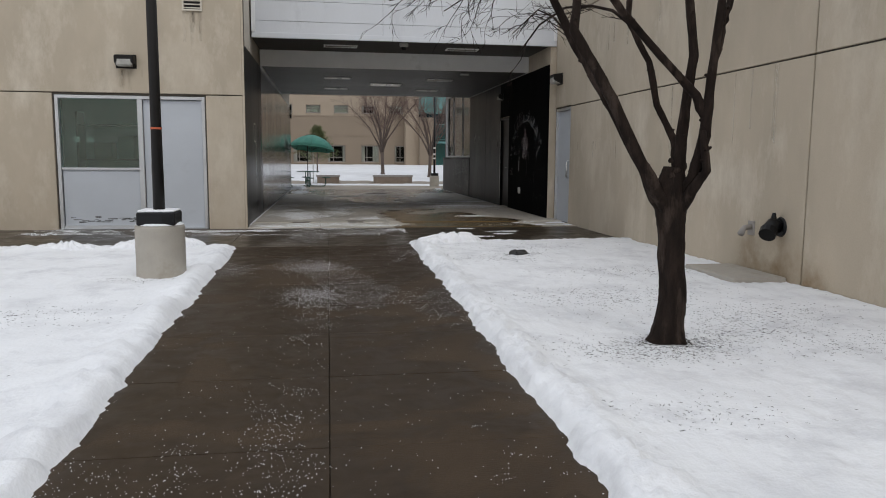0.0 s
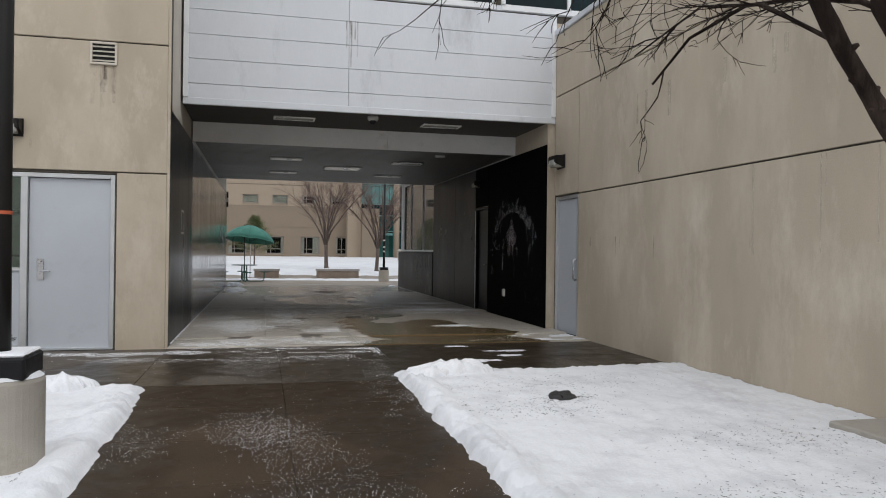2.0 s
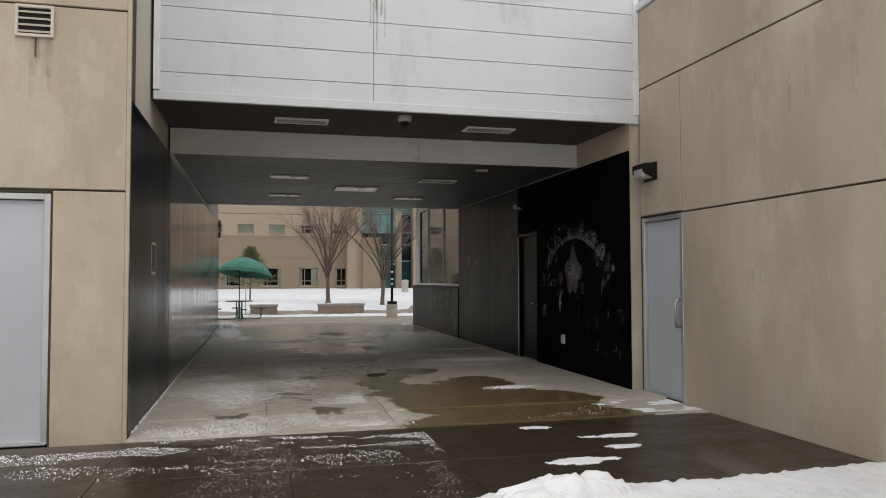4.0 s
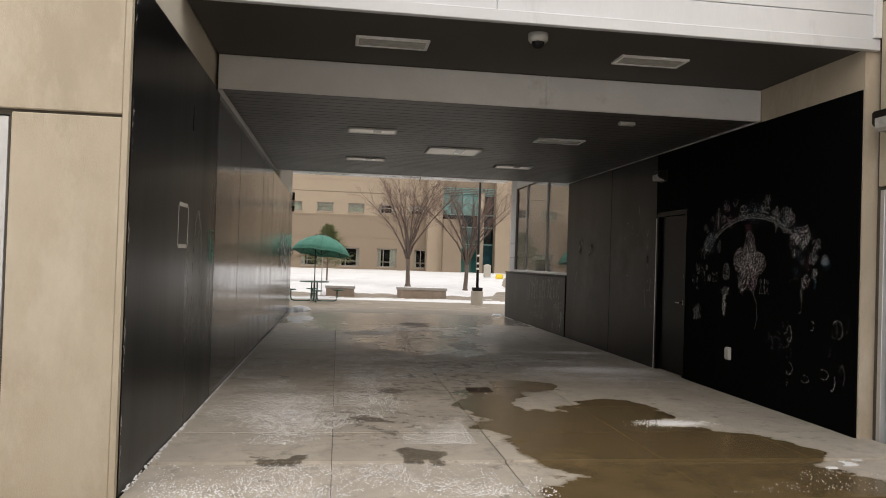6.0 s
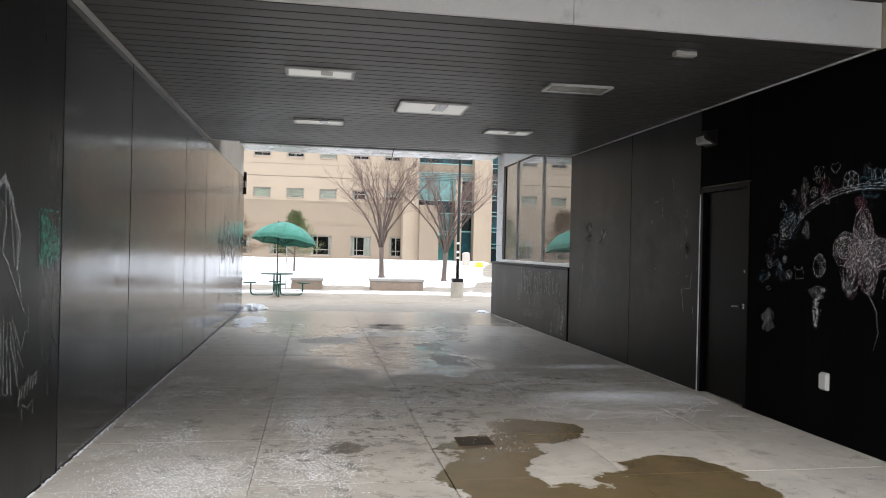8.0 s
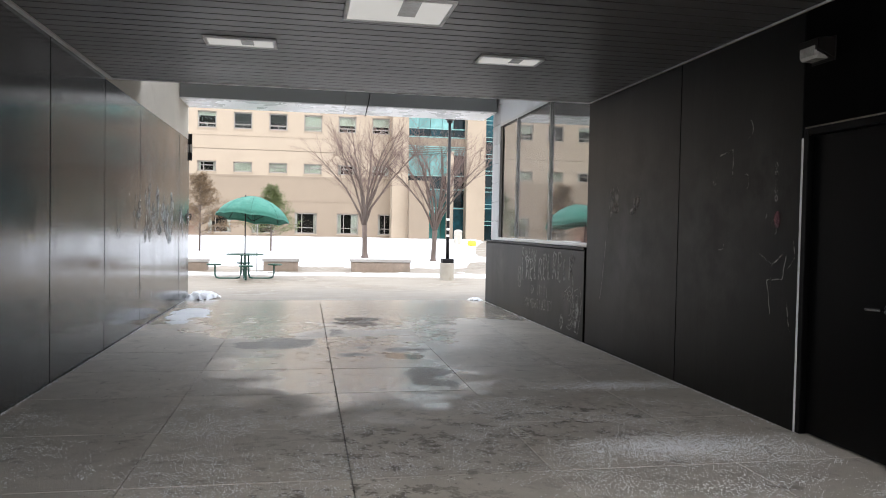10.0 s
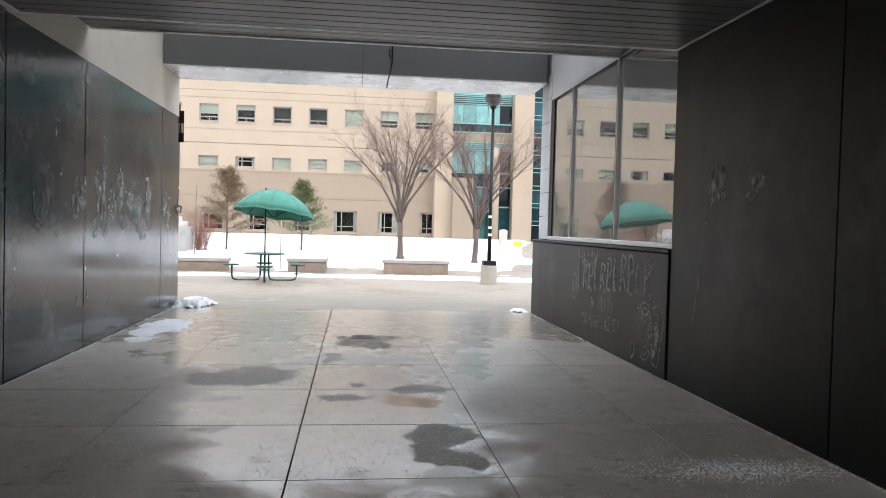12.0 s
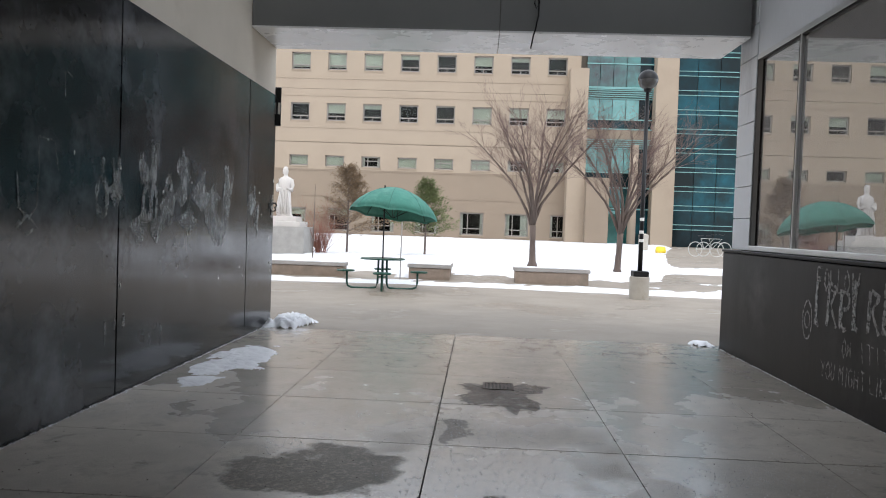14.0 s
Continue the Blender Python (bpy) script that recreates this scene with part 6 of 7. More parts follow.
# ---- puddles, snow bits and litter ----
def blob(name, label, cat, x, y, z, rx, ry, material, seed, rough=0.35, thick=0.0, kind=""):
    bm = bmesh.new()
    n = 160
    pts, smooth_pts = [], []
    for k in range(n):
        a = 2 * math.pi * k / n
        q = 1 + rough * (noise.noise((math.cos(a) * 1.3 + seed, math.sin(a) * 1.3, seed)) * 1.3 + 0.6 * noise.noise((math.cos(a) * 4 + seed, math.sin(a) * 4, 3)) + 0.3 * noise.noise((math.cos(a) * 11, math.sin(a) * 11 + seed, 5)) + 0.14 * noise.noise((math.cos(a) * 30, math.sin(a) * 30 + seed, 9)))
        pts.append((math.cos(a) * rx * q, math.sin(a) * ry * q))
        smooth_pts.append((math.cos(a) * rx, math.sin(a) * ry))
    if thick:
        rings = []
        for f, h in ((1.0, 0.0), (0.93, 0.4), (0.82, 0.62), (0.68, 0.8), (0.54, 0.9), (0.4, 0.97), (0.27, 1.0), (0.14, 1.0)):
            blend_f = f ** 3
            loop = [((c0 + (u0 - c0) * blend_f) * f, (c1 + (u1 - c1) * blend_f) * f) for (u0, u1), (c0, c1) in zip(pts, smooth_pts)]
            rings.append([bm.verts.new((u, v, thick * h * (1 + (0.35 if thick > 0.08 else 0.7) * noise.noise((u * 9 + seed, v * 9, 2)) + (0.2 if thick > 0.08 else 0.6) * noise.noise((u * 26 + seed, v * 26, 2))) if h else -0.004)) for u, v in loop])
        for a_, b_ in zip(rings, rings[1:]):
            for k in range(n):
                j = (k + 1) % n
                bm.faces.new((a_[k], a_[j], b_[j], b_[k]))
        bm.faces.new(rings[-1])
    else:
        bm.faces.new([bm.verts.new((u, v, 0)) for u, v in pts])
    o = tagged(new(name, mesh_of(name, bm, material, bool(thick))), label, cat, kind=kind)
    o.location = (x, y, z)
    return o


def snow_sheet(x, y, z, rx, ry, thick, seed, step=0.022):
    """A ragged remnant of snow: a fine sheet with lumps, kept only where it stands over the floor."""
    nx, ny = int(2.8 * rx / step), int(2.8 * ry / step)
    grid, verts, faces = {}, [], []
    for j in range(ny + 1):
        for i in range(nx + 1):
            u, v = -1.4 * rx + i * step, -1.4 * ry + j * step
            d = math.hypot(u / rx, v / ry)
            n1 = noise.noise((u * 3.2 + seed, v * 3.2, seed)) + 0.5 * noise.noise((u * 9 + seed, v * 9, 4)) + 0.3 * noise.noise((u * 24, v * 24 + seed, 7))
            h = 1 - d + 0.55 * n1
            if h > -0.05:
                lump = 0.5 + 0.35 * noise.noise((u * 14 + seed, v * 14, 2)) + 0.35 * noise.noise((u * 34, v * 34 + seed, 9))
                grid[i, j] = len(verts)
                verts.append((u, v, -0.004 if h < 0.02 else thick * min(1.0, 2.2 * h) * (0.45 + lump)))
    for i, j in grid:
        if all(q in grid for q in ((i + 1, j), (i + 1, j + 1), (i, j + 1))):
            faces.append((grid[i, j], grid[i + 1, j], grid[i + 1, j + 1], grid[i, j + 1]))
    me = bpy.data.meshes.new("snow_patch")
    me.from_pydata(verts, [], faces)
    me.materials.append(SNOW)
    me.shade_smooth()
    o = tagged(new("snow_patch", me), "thin ragged remnant of snow on the concrete", "snow")
    o.location = (x, y, z)


for k, (x, y, rx, ry, th) in enumerate(((-0.80, 25.75, 0.30, 0.75, 0.022), (-0.84, 24.7, 0.20, 0.28, 0.010), (-0.95, 28.25, 0.34, 0.45, 0.10), (4.25, 27.95, 0.14, 0.22, 0.04), (3.0, 12.1, 0.24, 0.09, 0.006), (2.5, 12.6, 0.18, 0.08, 0.006), (2.3, 11.3, 0.3, 0.10, 0.01), (2.9, 11.7, 0.17, 0.07, 0.006))):
    snow_sheet(x, y, 0.041 if y > 14.2 else 0.021 if y > 12.9 else 0.006, rx, ry, th, 3.7 * k)
for k, (x, y, rx, ry, th) in enumerate(((1.9, 10.42, 0.45, 0.16, 0.13), (1.62, 10.3, 0.2, 0.14, 0.09), (-1.75, 10.12, 0.34, 0.16, 0.13), (-2.3, 10.05, 0.3, 0.15, 0.1), (-3.1, 10.0, 0.4, 0.14, 0.08))):
    blob("snow_heap", "lumpy shovelled heap of snow at the paving edge", "snow", x, y, 0.02, rx, ry, SNOW, 5.7 * k, 0.4, th)


def scatter(name, label, n, place, size, material, seed, flat=True):
    r = random.Random(seed)
    verts, faces = [], []
    for _ in range(n):
        x, y, z = place(r)
        a = r.uniform(0, 6.28)
        s = size * r.uniform(0.5, 1.6)
        d, e = Vector((math.cos(a), math.sin(a), r.uniform(-0.15, 0.25))) * s * (1.8 if flat else 1.0), Vector((-math.sin(a), math.cos(a), 0)) * s * (r.uniform(0.12, 0.35) if flat else r.uniform(0.4, 0.9))
        c = Vector((x, y, z))
        i = len(verts)
        up = Vector((0, 0, s * (0.25 if flat else 0.9)))
        verts += [c - d, c + e, c + d, c - e, c + up]
        faces += [(i, i + 1, i + 4), (i + 1, i + 2, i + 4), (i + 2, i + 3, i + 4), (i + 3, i, i + 4)]
    me = bpy.data.meshes.new(name)
    me.from_pydata([tuple(v) for v in verts], [], faces)
    me.materials.append(material)
    return tagged(new(name, me), label, "debris", kind="stuff")


CLUSTERS = [(2.5, 4.86, 0.22, 160), (2.25, 4.6, 0.5, 170), (3.0, 4.95, 0.5, 130), (2.47, 8.95, 0.2, 60), (2.6, 6.2, 0.7, 170), (3.3, 5.4, 0.6, 120), (2.1, 8.6, 0.5, 70), (3.4, 7.4, 0.7, 90), (2.6, 9.6, 0.8, 60), (3.6, 4.4, 0.5, 70), (1.9, 3.3, 0.4, 30), (-2.1, 5.8, 0.7, 60), (-2.8, 4.3, 0.7, 60), (-2.2, 3.2, 0.5, 40), (-1.6, 7.4, 0.3, 30)]
BAG = [c for c in CLUSTERS for _ in range(c[3])]


def in_litter(r):
    c = r.choice(BAG)
    x, y = r.gauss(c[0], c[2] * 0.7), r.gauss(c[1], c[2] * 0.35)
    x = min(4.4, max(1.45, x)) if c[0] > 0 else min(-1.3, x)
    return x, y, (right_snow(x, y) if x > 0 else left_snow(x, y)) + 0.002


scatter("leaf_litter", "dark leaf litter and bare grass showing through the snow", 9500, in_litter, 0.0056, LITTER, 21)


def on_walk(r):
    while True:
        x, y = r.uniform(-1.0, 1.3), r.uniform(2.2, 13.5)
        if noise.noise((x * 1.3, y * 0.55, 8)) + 0.35 * noise.noise((x * 5, y * 5, 2)) + 0.4 * math.exp(-((x - 0.14) / 0.35) ** 2) > 0.32 or r.random() < 0.06:
            return x, y, 0.001 if y < 10.28 else (0.008 if y < 12.9 else 0.022)


scatter("salt_grains", "white de-icing salt grains scattered on the walk", 9000, on_walk, 0.0026, SNOW, 5, False)


def at_mouth(r):
    while True:
        x, y = r.uniform(-4.5, 1.4), r.gauss(12.55, 0.45)
        if noise.noise((x * 0.9, y * 3.0, 11)) + 0.5 * noise.noise((x * 4, y * 9, 2)) > 0.08:
            return x, y, 0.008 if y < 12.9 else 0.022


def in_passage(r):
    while True:
        x, y = r.uniform(-1.15, 4.3), r.uniform(13.0, 24.0)
        if math.hypot((x - 2.3) / 1.2, (y - 14.6) / 1.6) > 1 and noise.noise((x * 1.0, y * 0.6, 4)) + 0.4 * noise.noise((x * 4, y * 4, 2)) > 0.16:
            return x, y, 0.042 if y > 14.2 else 0.022


scatter("salt_grains", "white de-icing salt grains on the passage floor", 7000, in_passage, 0.0034, SNOW, 6, False)
scatter("salt_grains", "dense patch of salt on the walk", 1900, lambda r: (r.gauss(-0.08 if r.random() < 0.6 else 0.12, 0.13), r.gauss(6.6 if r.random() < 0.6 else 8.3, 0.25), 0.002), 0.0030, SNOW, 8, False)
scatter("salt_grains", "band of salt and ice at the passage mouth", 7000, at_mouth, 0.0055, SNOW, 9, False)
scatter("salt_grains", "pale salt line along the foot of the black wall", 1500, lambda r: (-1.20 + abs(r.gauss(0, 0.012)), r.uniform(13.1, 28.0), 0.043), 0.007, SNOW, 10, False)
scatter("salt_grains", "pale salt patch beside the black door", 9000, lambda r: (r.gauss(3.35, 0.36), r.gauss(18.2, 0.14 if r.random() < 0.7 else 0.4), 0.042), 0.0035, SNOW, 12, False)
scatter("salt_grains", "pale salt line along the foot of the east wall", 900, lambda r: (4.378 - abs(r.gauss(0, 0.010)), r.uniform(18.6, 27.6), 0.043), 0.0055, SNOW, 18, False)
scatter("salt_grains", "thin crust of ice and salt on the wet floor", 1700, lambda r: (r.gauss(3.02, 0.16), r.gauss(14.93, 0.06), 0.042), 0.0045, SNOW, 15, False)
def by_glazed_door(r):
    while True:
        x, y = r.uniform(3.0, 4.5), r.uniform(13.0, 14.15)
        if noise.noise((x * 2.2, y * 3.5, 6)) + 0.5 * noise.noise((x * 8, y * 9, 3)) > 0.75 - 0.5 * (x - 3.0):
            return x, y, 0.022


scatter("salt_grains", "thin crust of ice and salt beside the glazed door", 9000, by_glazed_door, 0.0055, SNOW, 16, False)
def front_left(r):
    while True:
        x, y = r.uniform(-1.1, 1.1), r.uniform(13.0, 17.6)
        if noise.noise((x * 1.6, y * 1.1, 6)) + 0.4 * noise.noise((x * 6, y * 6, 3)) + r.gauss(0, 0.25) > 0.25 + 0.06 * (y - 14.5):
            return x, y, 0.042 if y > 14.2 else 0.022


scatter("salt_grains", "white salt crust speckled over the dry slabs", 14000, front_left, 0.0038, SNOW, 17, False)
def mid_passage(r):
    while True:
        x, y = r.uniform(-1.1, 4.3), r.uniform(17.2, 19.7)
        if noise.noise((x * 1.4, y * 1.8, 31)) + 0.6 * noise.noise((x * 6, y * 7, 3)) + r.gauss(0, 0.2) > 0.15 + 0.3 * max(0, y - 19.2):
            return x, y, 0.042


scatter("salt_grains", "fine salt frost over the middle of the passage floor", 17000, mid_passage, 0.0034, SNOW, 44, False)
scatter("grit", "dark grit scattered over the floor", 1500, lambda r: (r.uniform(-1.1, 4.3), r.uniform(14.5, 27.5), 0.042), 0.0034, LITTER, 14, False)

blob("drain_stain", "brown rusty water stain round the floor drain", "stain", 1.72, 24.75, 0.0432, 0.34, 0.46, DRAIN_STAIN, 3.1, 0.7)
for k, (x, y) in enumerate(((1.57, 16.57), (1.68, 25.0))):
    dr = thing("floor_drain", "square cast-iron grated drain set in the concrete floor", "drain", (x, y, 0.0445), 0, "floor drains")
    bm = bmesh.new()
    for a in ((-0.13, 0.13, -0.13, -0.11), (-0.13, 0.13, 0.11, 0.13), (-0.13, -0.11, -0.11, 0.11), (0.11, 0.13, -0.11, 0.11)):
        box(bm, a[0], a[1], a[2], a[3], -0.01, 0.004)
    part("frame", bm, IRON, dr)
    part("pit", boxed(-0.11, 0.11, -0.11, 0.11, -0.012, -0.002), GROUT, dr)
    for q in range(7):
        u = -0.095 + q * 0.0317
        part("bar", boxed(u - 0.008, u + 0.008, -0.11, 0.11, -0.002, 0.004), IRON, dr)

def along_joints(r):
    if r.random() < 0.45:
        x, y = r.choice((0.0, 1.222, 1.222, 1.222, 1.222, 2.4, 3.58)) + r.gauss(0, 0.011), r.uniform(14.2, 27.6)
        weight = noise.noise((x * 0.8, y * 1.3, 21))
    else:
        x, y = r.uniform(-1.15, 4.3), 14.6 + 1.08 * r.randint(0, 11) + r.gauss(0, 0.008)
        weight = noise.noise((x * 1.3, y * 0.8, 21))
    return x, y, 0.0405 if weight > -0.15 or r.random() < 0.25 else -0.02


scatter("joint_dirt", "dark wet dirt crumbled along the slab joints", 2600, along_joints, 0.0030, LITTER, 41, False)
scatter("salt_grains", "crust of coarse salt on the dry slabs by the black wall", 6500, lambda r: (min(0.7, max(-1.15, r.gauss(-0.45, 0.26))), r.gauss(15.9 if r.random() < 0.6 else 15.2, 0.28), 0.042), 0.0032, SNOW, 42, False)
scatter("salt_grains", "salt crumbs along the wet edge of the floor", 2500, lambda r: (r.gauss(3.75, 0.35), r.gauss(20.05, 0.10), 0.042), 0.0042, SNOW, 43, False)

# ---- chalk drawings ----
r = random.Random(31)
tape = thing("tape_frame", "narrow rectangle of white tape strips on the black wall", "tape", (-1.21, 14.6, 1.65))
for a in ((-0.185, -0.177, -0.16, 0.15), (0.177, 0.185, -0.15, 0.16), (-0.15, 0.15, -0.175, -0.145), (-0.155, 0.145, 0.148, 0.178)):
    part("strip", boxed(0.0005, 0.002, a[0], a[1], a[2], a[3]), TAPE, tape)
LAYER = [0]


def stroke(bm, pts, wall_x, normal, width):
    """A hand-drawn line through (y, z) points, wavering a little, each laid over the last."""
    fine = []
    for (y0, z0), (y1, z1) in zip(pts, pts[1:]):
        n = max(2, int(math.hypot(y1 - y0, z1 - z0) / 0.03))
        for k in range(n):
            f = k / n
            fine.append((wall_x, y0 + (y1 - y0) * f + r.gauss(0, 0.0025), z0 + (z1 - z0) * f + r.gauss(0, 0.0025)))
    fine.append((wall_x, *pts[-1]))
    LAYER[0] = (LAYER[0] + 1) % 60
    ribbon(bm, fine, width, normal, 0.0012 + 0.00007 * LAYER[0])


def smear(bm, cy, cz, w, h, normal, lean=0.0):
    """A wiped patch of chalk dust, taller than wide, ragged at its sides."""
    LAYER[0] = (LAYER[0] + 1) % 60
    x = normal[0] * (0.0012 + 0.00007 * LAYER[0])
    seed = r.uniform(0, 50)
    n = 14
    left, right = [], []
    for k in range(n + 1):
        f = k / n
        half = w / 2 * (math.sin(math.pi * min(1, max(0.03, f))) ** 0.6) * (0.75 + 0.6 * noise.noise((f * 3.5, seed, 1)))
        mid = cy + lean * (f - 0.5) + 0.25 * w * noise.noise((f * 3, seed, 9))
        z = cz + h * (f - 0.5)
        left.append(bm.verts.new((x, mid - half, z)))
        right.append(bm.verts.new((x, mid + half, z)))
    for k in range(n):
        bm.faces.new((left[k], right[k], right[k + 1], left[k + 1]))


def ring(cy, cz, ry, rz, a0=0.0, a1=6.4, n=14):
    w = r.uniform(0.85, 1.15)
    return [(cy + ry * w * math.cos(a0 + (a1 - a0) * k / n), cz + rz / w * math.sin(a0 + (a1 - a0) * k / n)) for k in range(n + 1)]


def flower(bm, y, z, s, nrm, w=0.005, petals=5):
    stroke(bm, ring(y, z, s * 0.22, s * 0.22, n=8), 0, nrm, w)
    turn = r.random()
    for k in range(petals):
        a = 2 * math.pi * k / petals + turn
        stroke(bm, ring(y + math.cos(a) * s * 0.6, z + math.sin(a) * s * 0.6, s * 0.32, s * 0.32, n=9), 0, nrm, w)


def heart(bm, y, z, s, nrm):
    pts = [(y + s * 0.06 * 16 * math.sin(a) ** 3, z + s * 0.06 * (13 * math.cos(a) - 5 * math.cos(2 * a) - 2 * math.cos(3 * a) - math.cos(4 * a))) for a in [2 * math.pi * k / 20 for k in range(21)]]
    stroke(bm, pts, 0, nrm, 0.005)


def chalk(name, label, x, strokes, material):
    t = thing(name, label, "chalk drawing", (x, 0, 0))
    tagged(part("drawing", strokes, material, t), kind="stuff")
    return t


E_N, W_N = (-1, 0, 0), (1, 0, 0)
arch_t = thing("chalk_arch", "chalk arch of flowers and hearts on the black wall", "chalk drawing", (4.399, 0, 0))
white, pink, haze, blue = bmesh.new(), bmesh.new(), bmesh.new(), bmesh.new()
CY, CZ, RY, RZ = 16.06, 1.45, 0.96, 0.60
for off in (0, 0.02, 0.04):
    stroke(white, [(CY + (RY - off) * math.cos(a), CZ + (RZ - off) * math.sin(a)) for a in [0.35 + 2.25 * k / 24 for k in range(25)]], 0, E_N, 0.007)
for k in range(125):
    a = r.choice((r.uniform(-0.35, 0.9), r.uniform(0.2, 3.0), r.uniform(2.2, 3.5)))
    f = 1.08 + r.gauss(0, 0.12)
    y, z = CY + RY * f * math.cos(a), CZ + RZ * f * math.sin(a)
    q = r.random()
    ink = r.choice((white, white, white, haze, pink, blue))
    if q < 0.42:
        flower(ink, y, z, r.uniform(0.035, 0.085), E_N, 0.004, r.randint(4, 7))
    elif q < 0.54:
        heart(ink, y, z, r.uniform(0.02, 0.04), E_N)
    elif q < 0.8:
        stroke(ink, ring(y, z, r.uniform(0.012, 0.035), r.uniform(0.015, 0.045)), 0, E_N, 0.005)
    else:
        b = r.uniform(0, 6.28)
        for m in range(3):
            stroke(ink, ring(y, z, 0.008 + 0.008 * m, 0.02 + 0.012 * m, b, b + 4.0, 7), 0, E_N, 0.004)
flower(pink, 16.48, 2.04, 0.11, E_N, 0.010)
flower(blue, 15.97, 2.05, 0.13, E_N, 0.009, 6)
flower(white, 16.19, 2.07, 0.10, E_N, 0.006, 7)
flower(white, 15.78, 2.08, 0.10, E_N, 0.006, 6)
flower(pink, 16.08, 1.90, 0.07, E_N, 0.010)
heart(white, 16.36, 2.2, 0.055, E_N)
for ly, lz, sgn in ((16.71, 2.03, 1), (15.58, 1.97, -1)):
    stroke(white, [(ly, lz - 0.14), (ly + 0.03 * sgn, lz), (ly + 0.03 * sgn, lz + 0.13)], 0, E_N, 0.005)
    for k in range(11):
        y, z, w = ly + 0.02 * sgn, lz - 0.11 + 0.021 * k, 0.05 * math.sin(0.4 + 0.24 * k)
        stroke(white, [(y - w, z + 0.03), (y, z), (y + w, z + 0.03)], 0, E_N, 0.004)
for py, pz, pw, ph in ((16.05, 1.69, 0.22, 0.36), (16.23, 1.56, 0.32, 0.28), (15.90, 1.53, 0.32, 0.28), (16.17, 1.37, 0.22, 0.36), (15.99, 1.37, 0.2, 0.32), (16.07, 1.53, 0.2, 0.2)):
    smear(haze, py, pz, pw, ph, E_N)
    for m in range(13):
        g = 0.2 + 0.065 * m
        stroke(pink if m % 3 else white, ring(py + r.gauss(0, 0.01), pz + r.gauss(0, 0.012), pw / 2 * g, ph / 2 * g, r.uniform(0, 6), r.uniform(9, 12), 12), 0, E_N, 0.004)
stroke(white, [(15.98, 1.22), (15.9, 1.1), (15.88, 0.95), (15.92, 0.82)], 0, E_N, 0.006)
stroke(white, ring(16.53, 1.42, 0.075, 0.09), 0, E_N, 0.007)
smear(haze, 16.53, 1.42, 0.15, 0.2, E_N)
smear(white, 16.56, 1.03, 0.10, 0.26, E_N)
smear(haze, 16.55, 1.2, 0.22, 0.12, E_N)
smear(haze, 16.70, 1.71, 0.12, 0.16, E_N)
smear(haze, 17.2, 0.92, 0.3, 0.22, E_N)
for k in range(8):
    stroke(white, [(16.55 + r.gauss(0, 0.03), 1.05 + r.gauss(0, 0.06)), (16.55 + r.gauss(0, 0.03), 1.05 + r.gauss(0, 0.06))], 0, E_N, 0.005)
stroke(white, [(16.82, 1.30), (16.84, 1.41), (16.81, 1.38), (16.76, 1.38), (16.73, 1.41), (16.73, 1.31), (16.82, 1.30)], 0, E_N, 0.006)
for k in range(5):
    stroke(white, ring(17.34 - 0.025 * k, 1.29, 0.01, 0.018, r.uniform(0, 3), r.uniform(4, 6), 6), 0, E_N, 0.004)
for k in range(3):
    y = 15.70 + 0.06 * k
    stroke(white, ring(y, 1.33, 0.018, 0.02, n=8), 0, E_N, 0.005)
    stroke(white, [(y - 0.02, 1.2), (y, 1.31), (y + 0.02, 1.2)], 0, E_N, 0.005)
for k in range(22):
    y, z = r.uniform(14.5, 15.7), r.uniform(0.35, 1.2)
    stroke(haze if r.random() < 0.6 else white, ring(y, z, r.uniform(0.02, 0.07), r.uniform(0.03, 0.09), r.uniform(0, 3), r.uniform(4, 6)), 0, E_N, 0.005)
for nm, bm, m, lab in (("white_chalk", white, CHALK, "white chalk lines"), ("pink_chalk", pink, CHALK_PINK, "pink chalk lines"), ("blue_chalk", blue, CHALK_BLUE, "blue chalk lines"), ("smudge", haze, CHALK_FAINT, "faint smudged chalk")):
    tagged(part(nm, bm, m, arch_t, lab), kind="stuff")

fig = bmesh.new()
for k in range(5):
    g = 1 - 0.05 * k
    stroke(fig, [(15.02, 1.28), (15.06 + r.gauss(0, 0.01), 1.55), (15.12, 1.74 * (0.99 + 0.01 * g)), (15.22, 1.82 - 0.01 * k), (15.32 + r.gauss(0, 0.01), 1.7), (15.38 * (1 + 0.001 * k), 1.5), (15.40, 1.32)], 0, W_N, r.uniform(0.012, 0.026))
for pts in ([(15.22, 1.81), (15.24, 1.6), (15.2, 1.42), (15.28, 1.36)], [(15.12, 1.7), (15.2, 1.68), (15.14, 1.58), (15.1, 1.66)], [(15.26, 1.78), (15.33, 1.5), (15.36, 1.34)], [(15.42, 1.3), (15.46, 1.18)], [(15.3, 1.33), (15.5, 1.1)]):
    stroke(fig, pts, 0, W_N, 0.012)
    stroke(fig, [(y + 0.012, z - 0.01) for y, z in pts], 0, W_N, 0.008)
for k in range(16):
    f = k / 15
    y0, y1 = 14.98 + 0.42 * f, 14.82 + 0.72 * f
    low = 0.66 + 0.18 * abs(r.gauss(0, 1)) * (0.4 + f * 0.6)
    stroke(fig, [(y0 + r.gauss(0, 0.02), 1.02 + r.gauss(0, 0.04)), ((y0 + y1) / 2, 0.88), (y1 + r.gauss(0, 0.015), low)], 0, W_N, r.uniform(0.010, 0.022))
    if k % 3 == 0:
        stroke(fig, [(y1, low), (y1 + 0.035, low - 0.01), (y1 + 0.03, low + 0.14)], 0, W_N, 0.006)
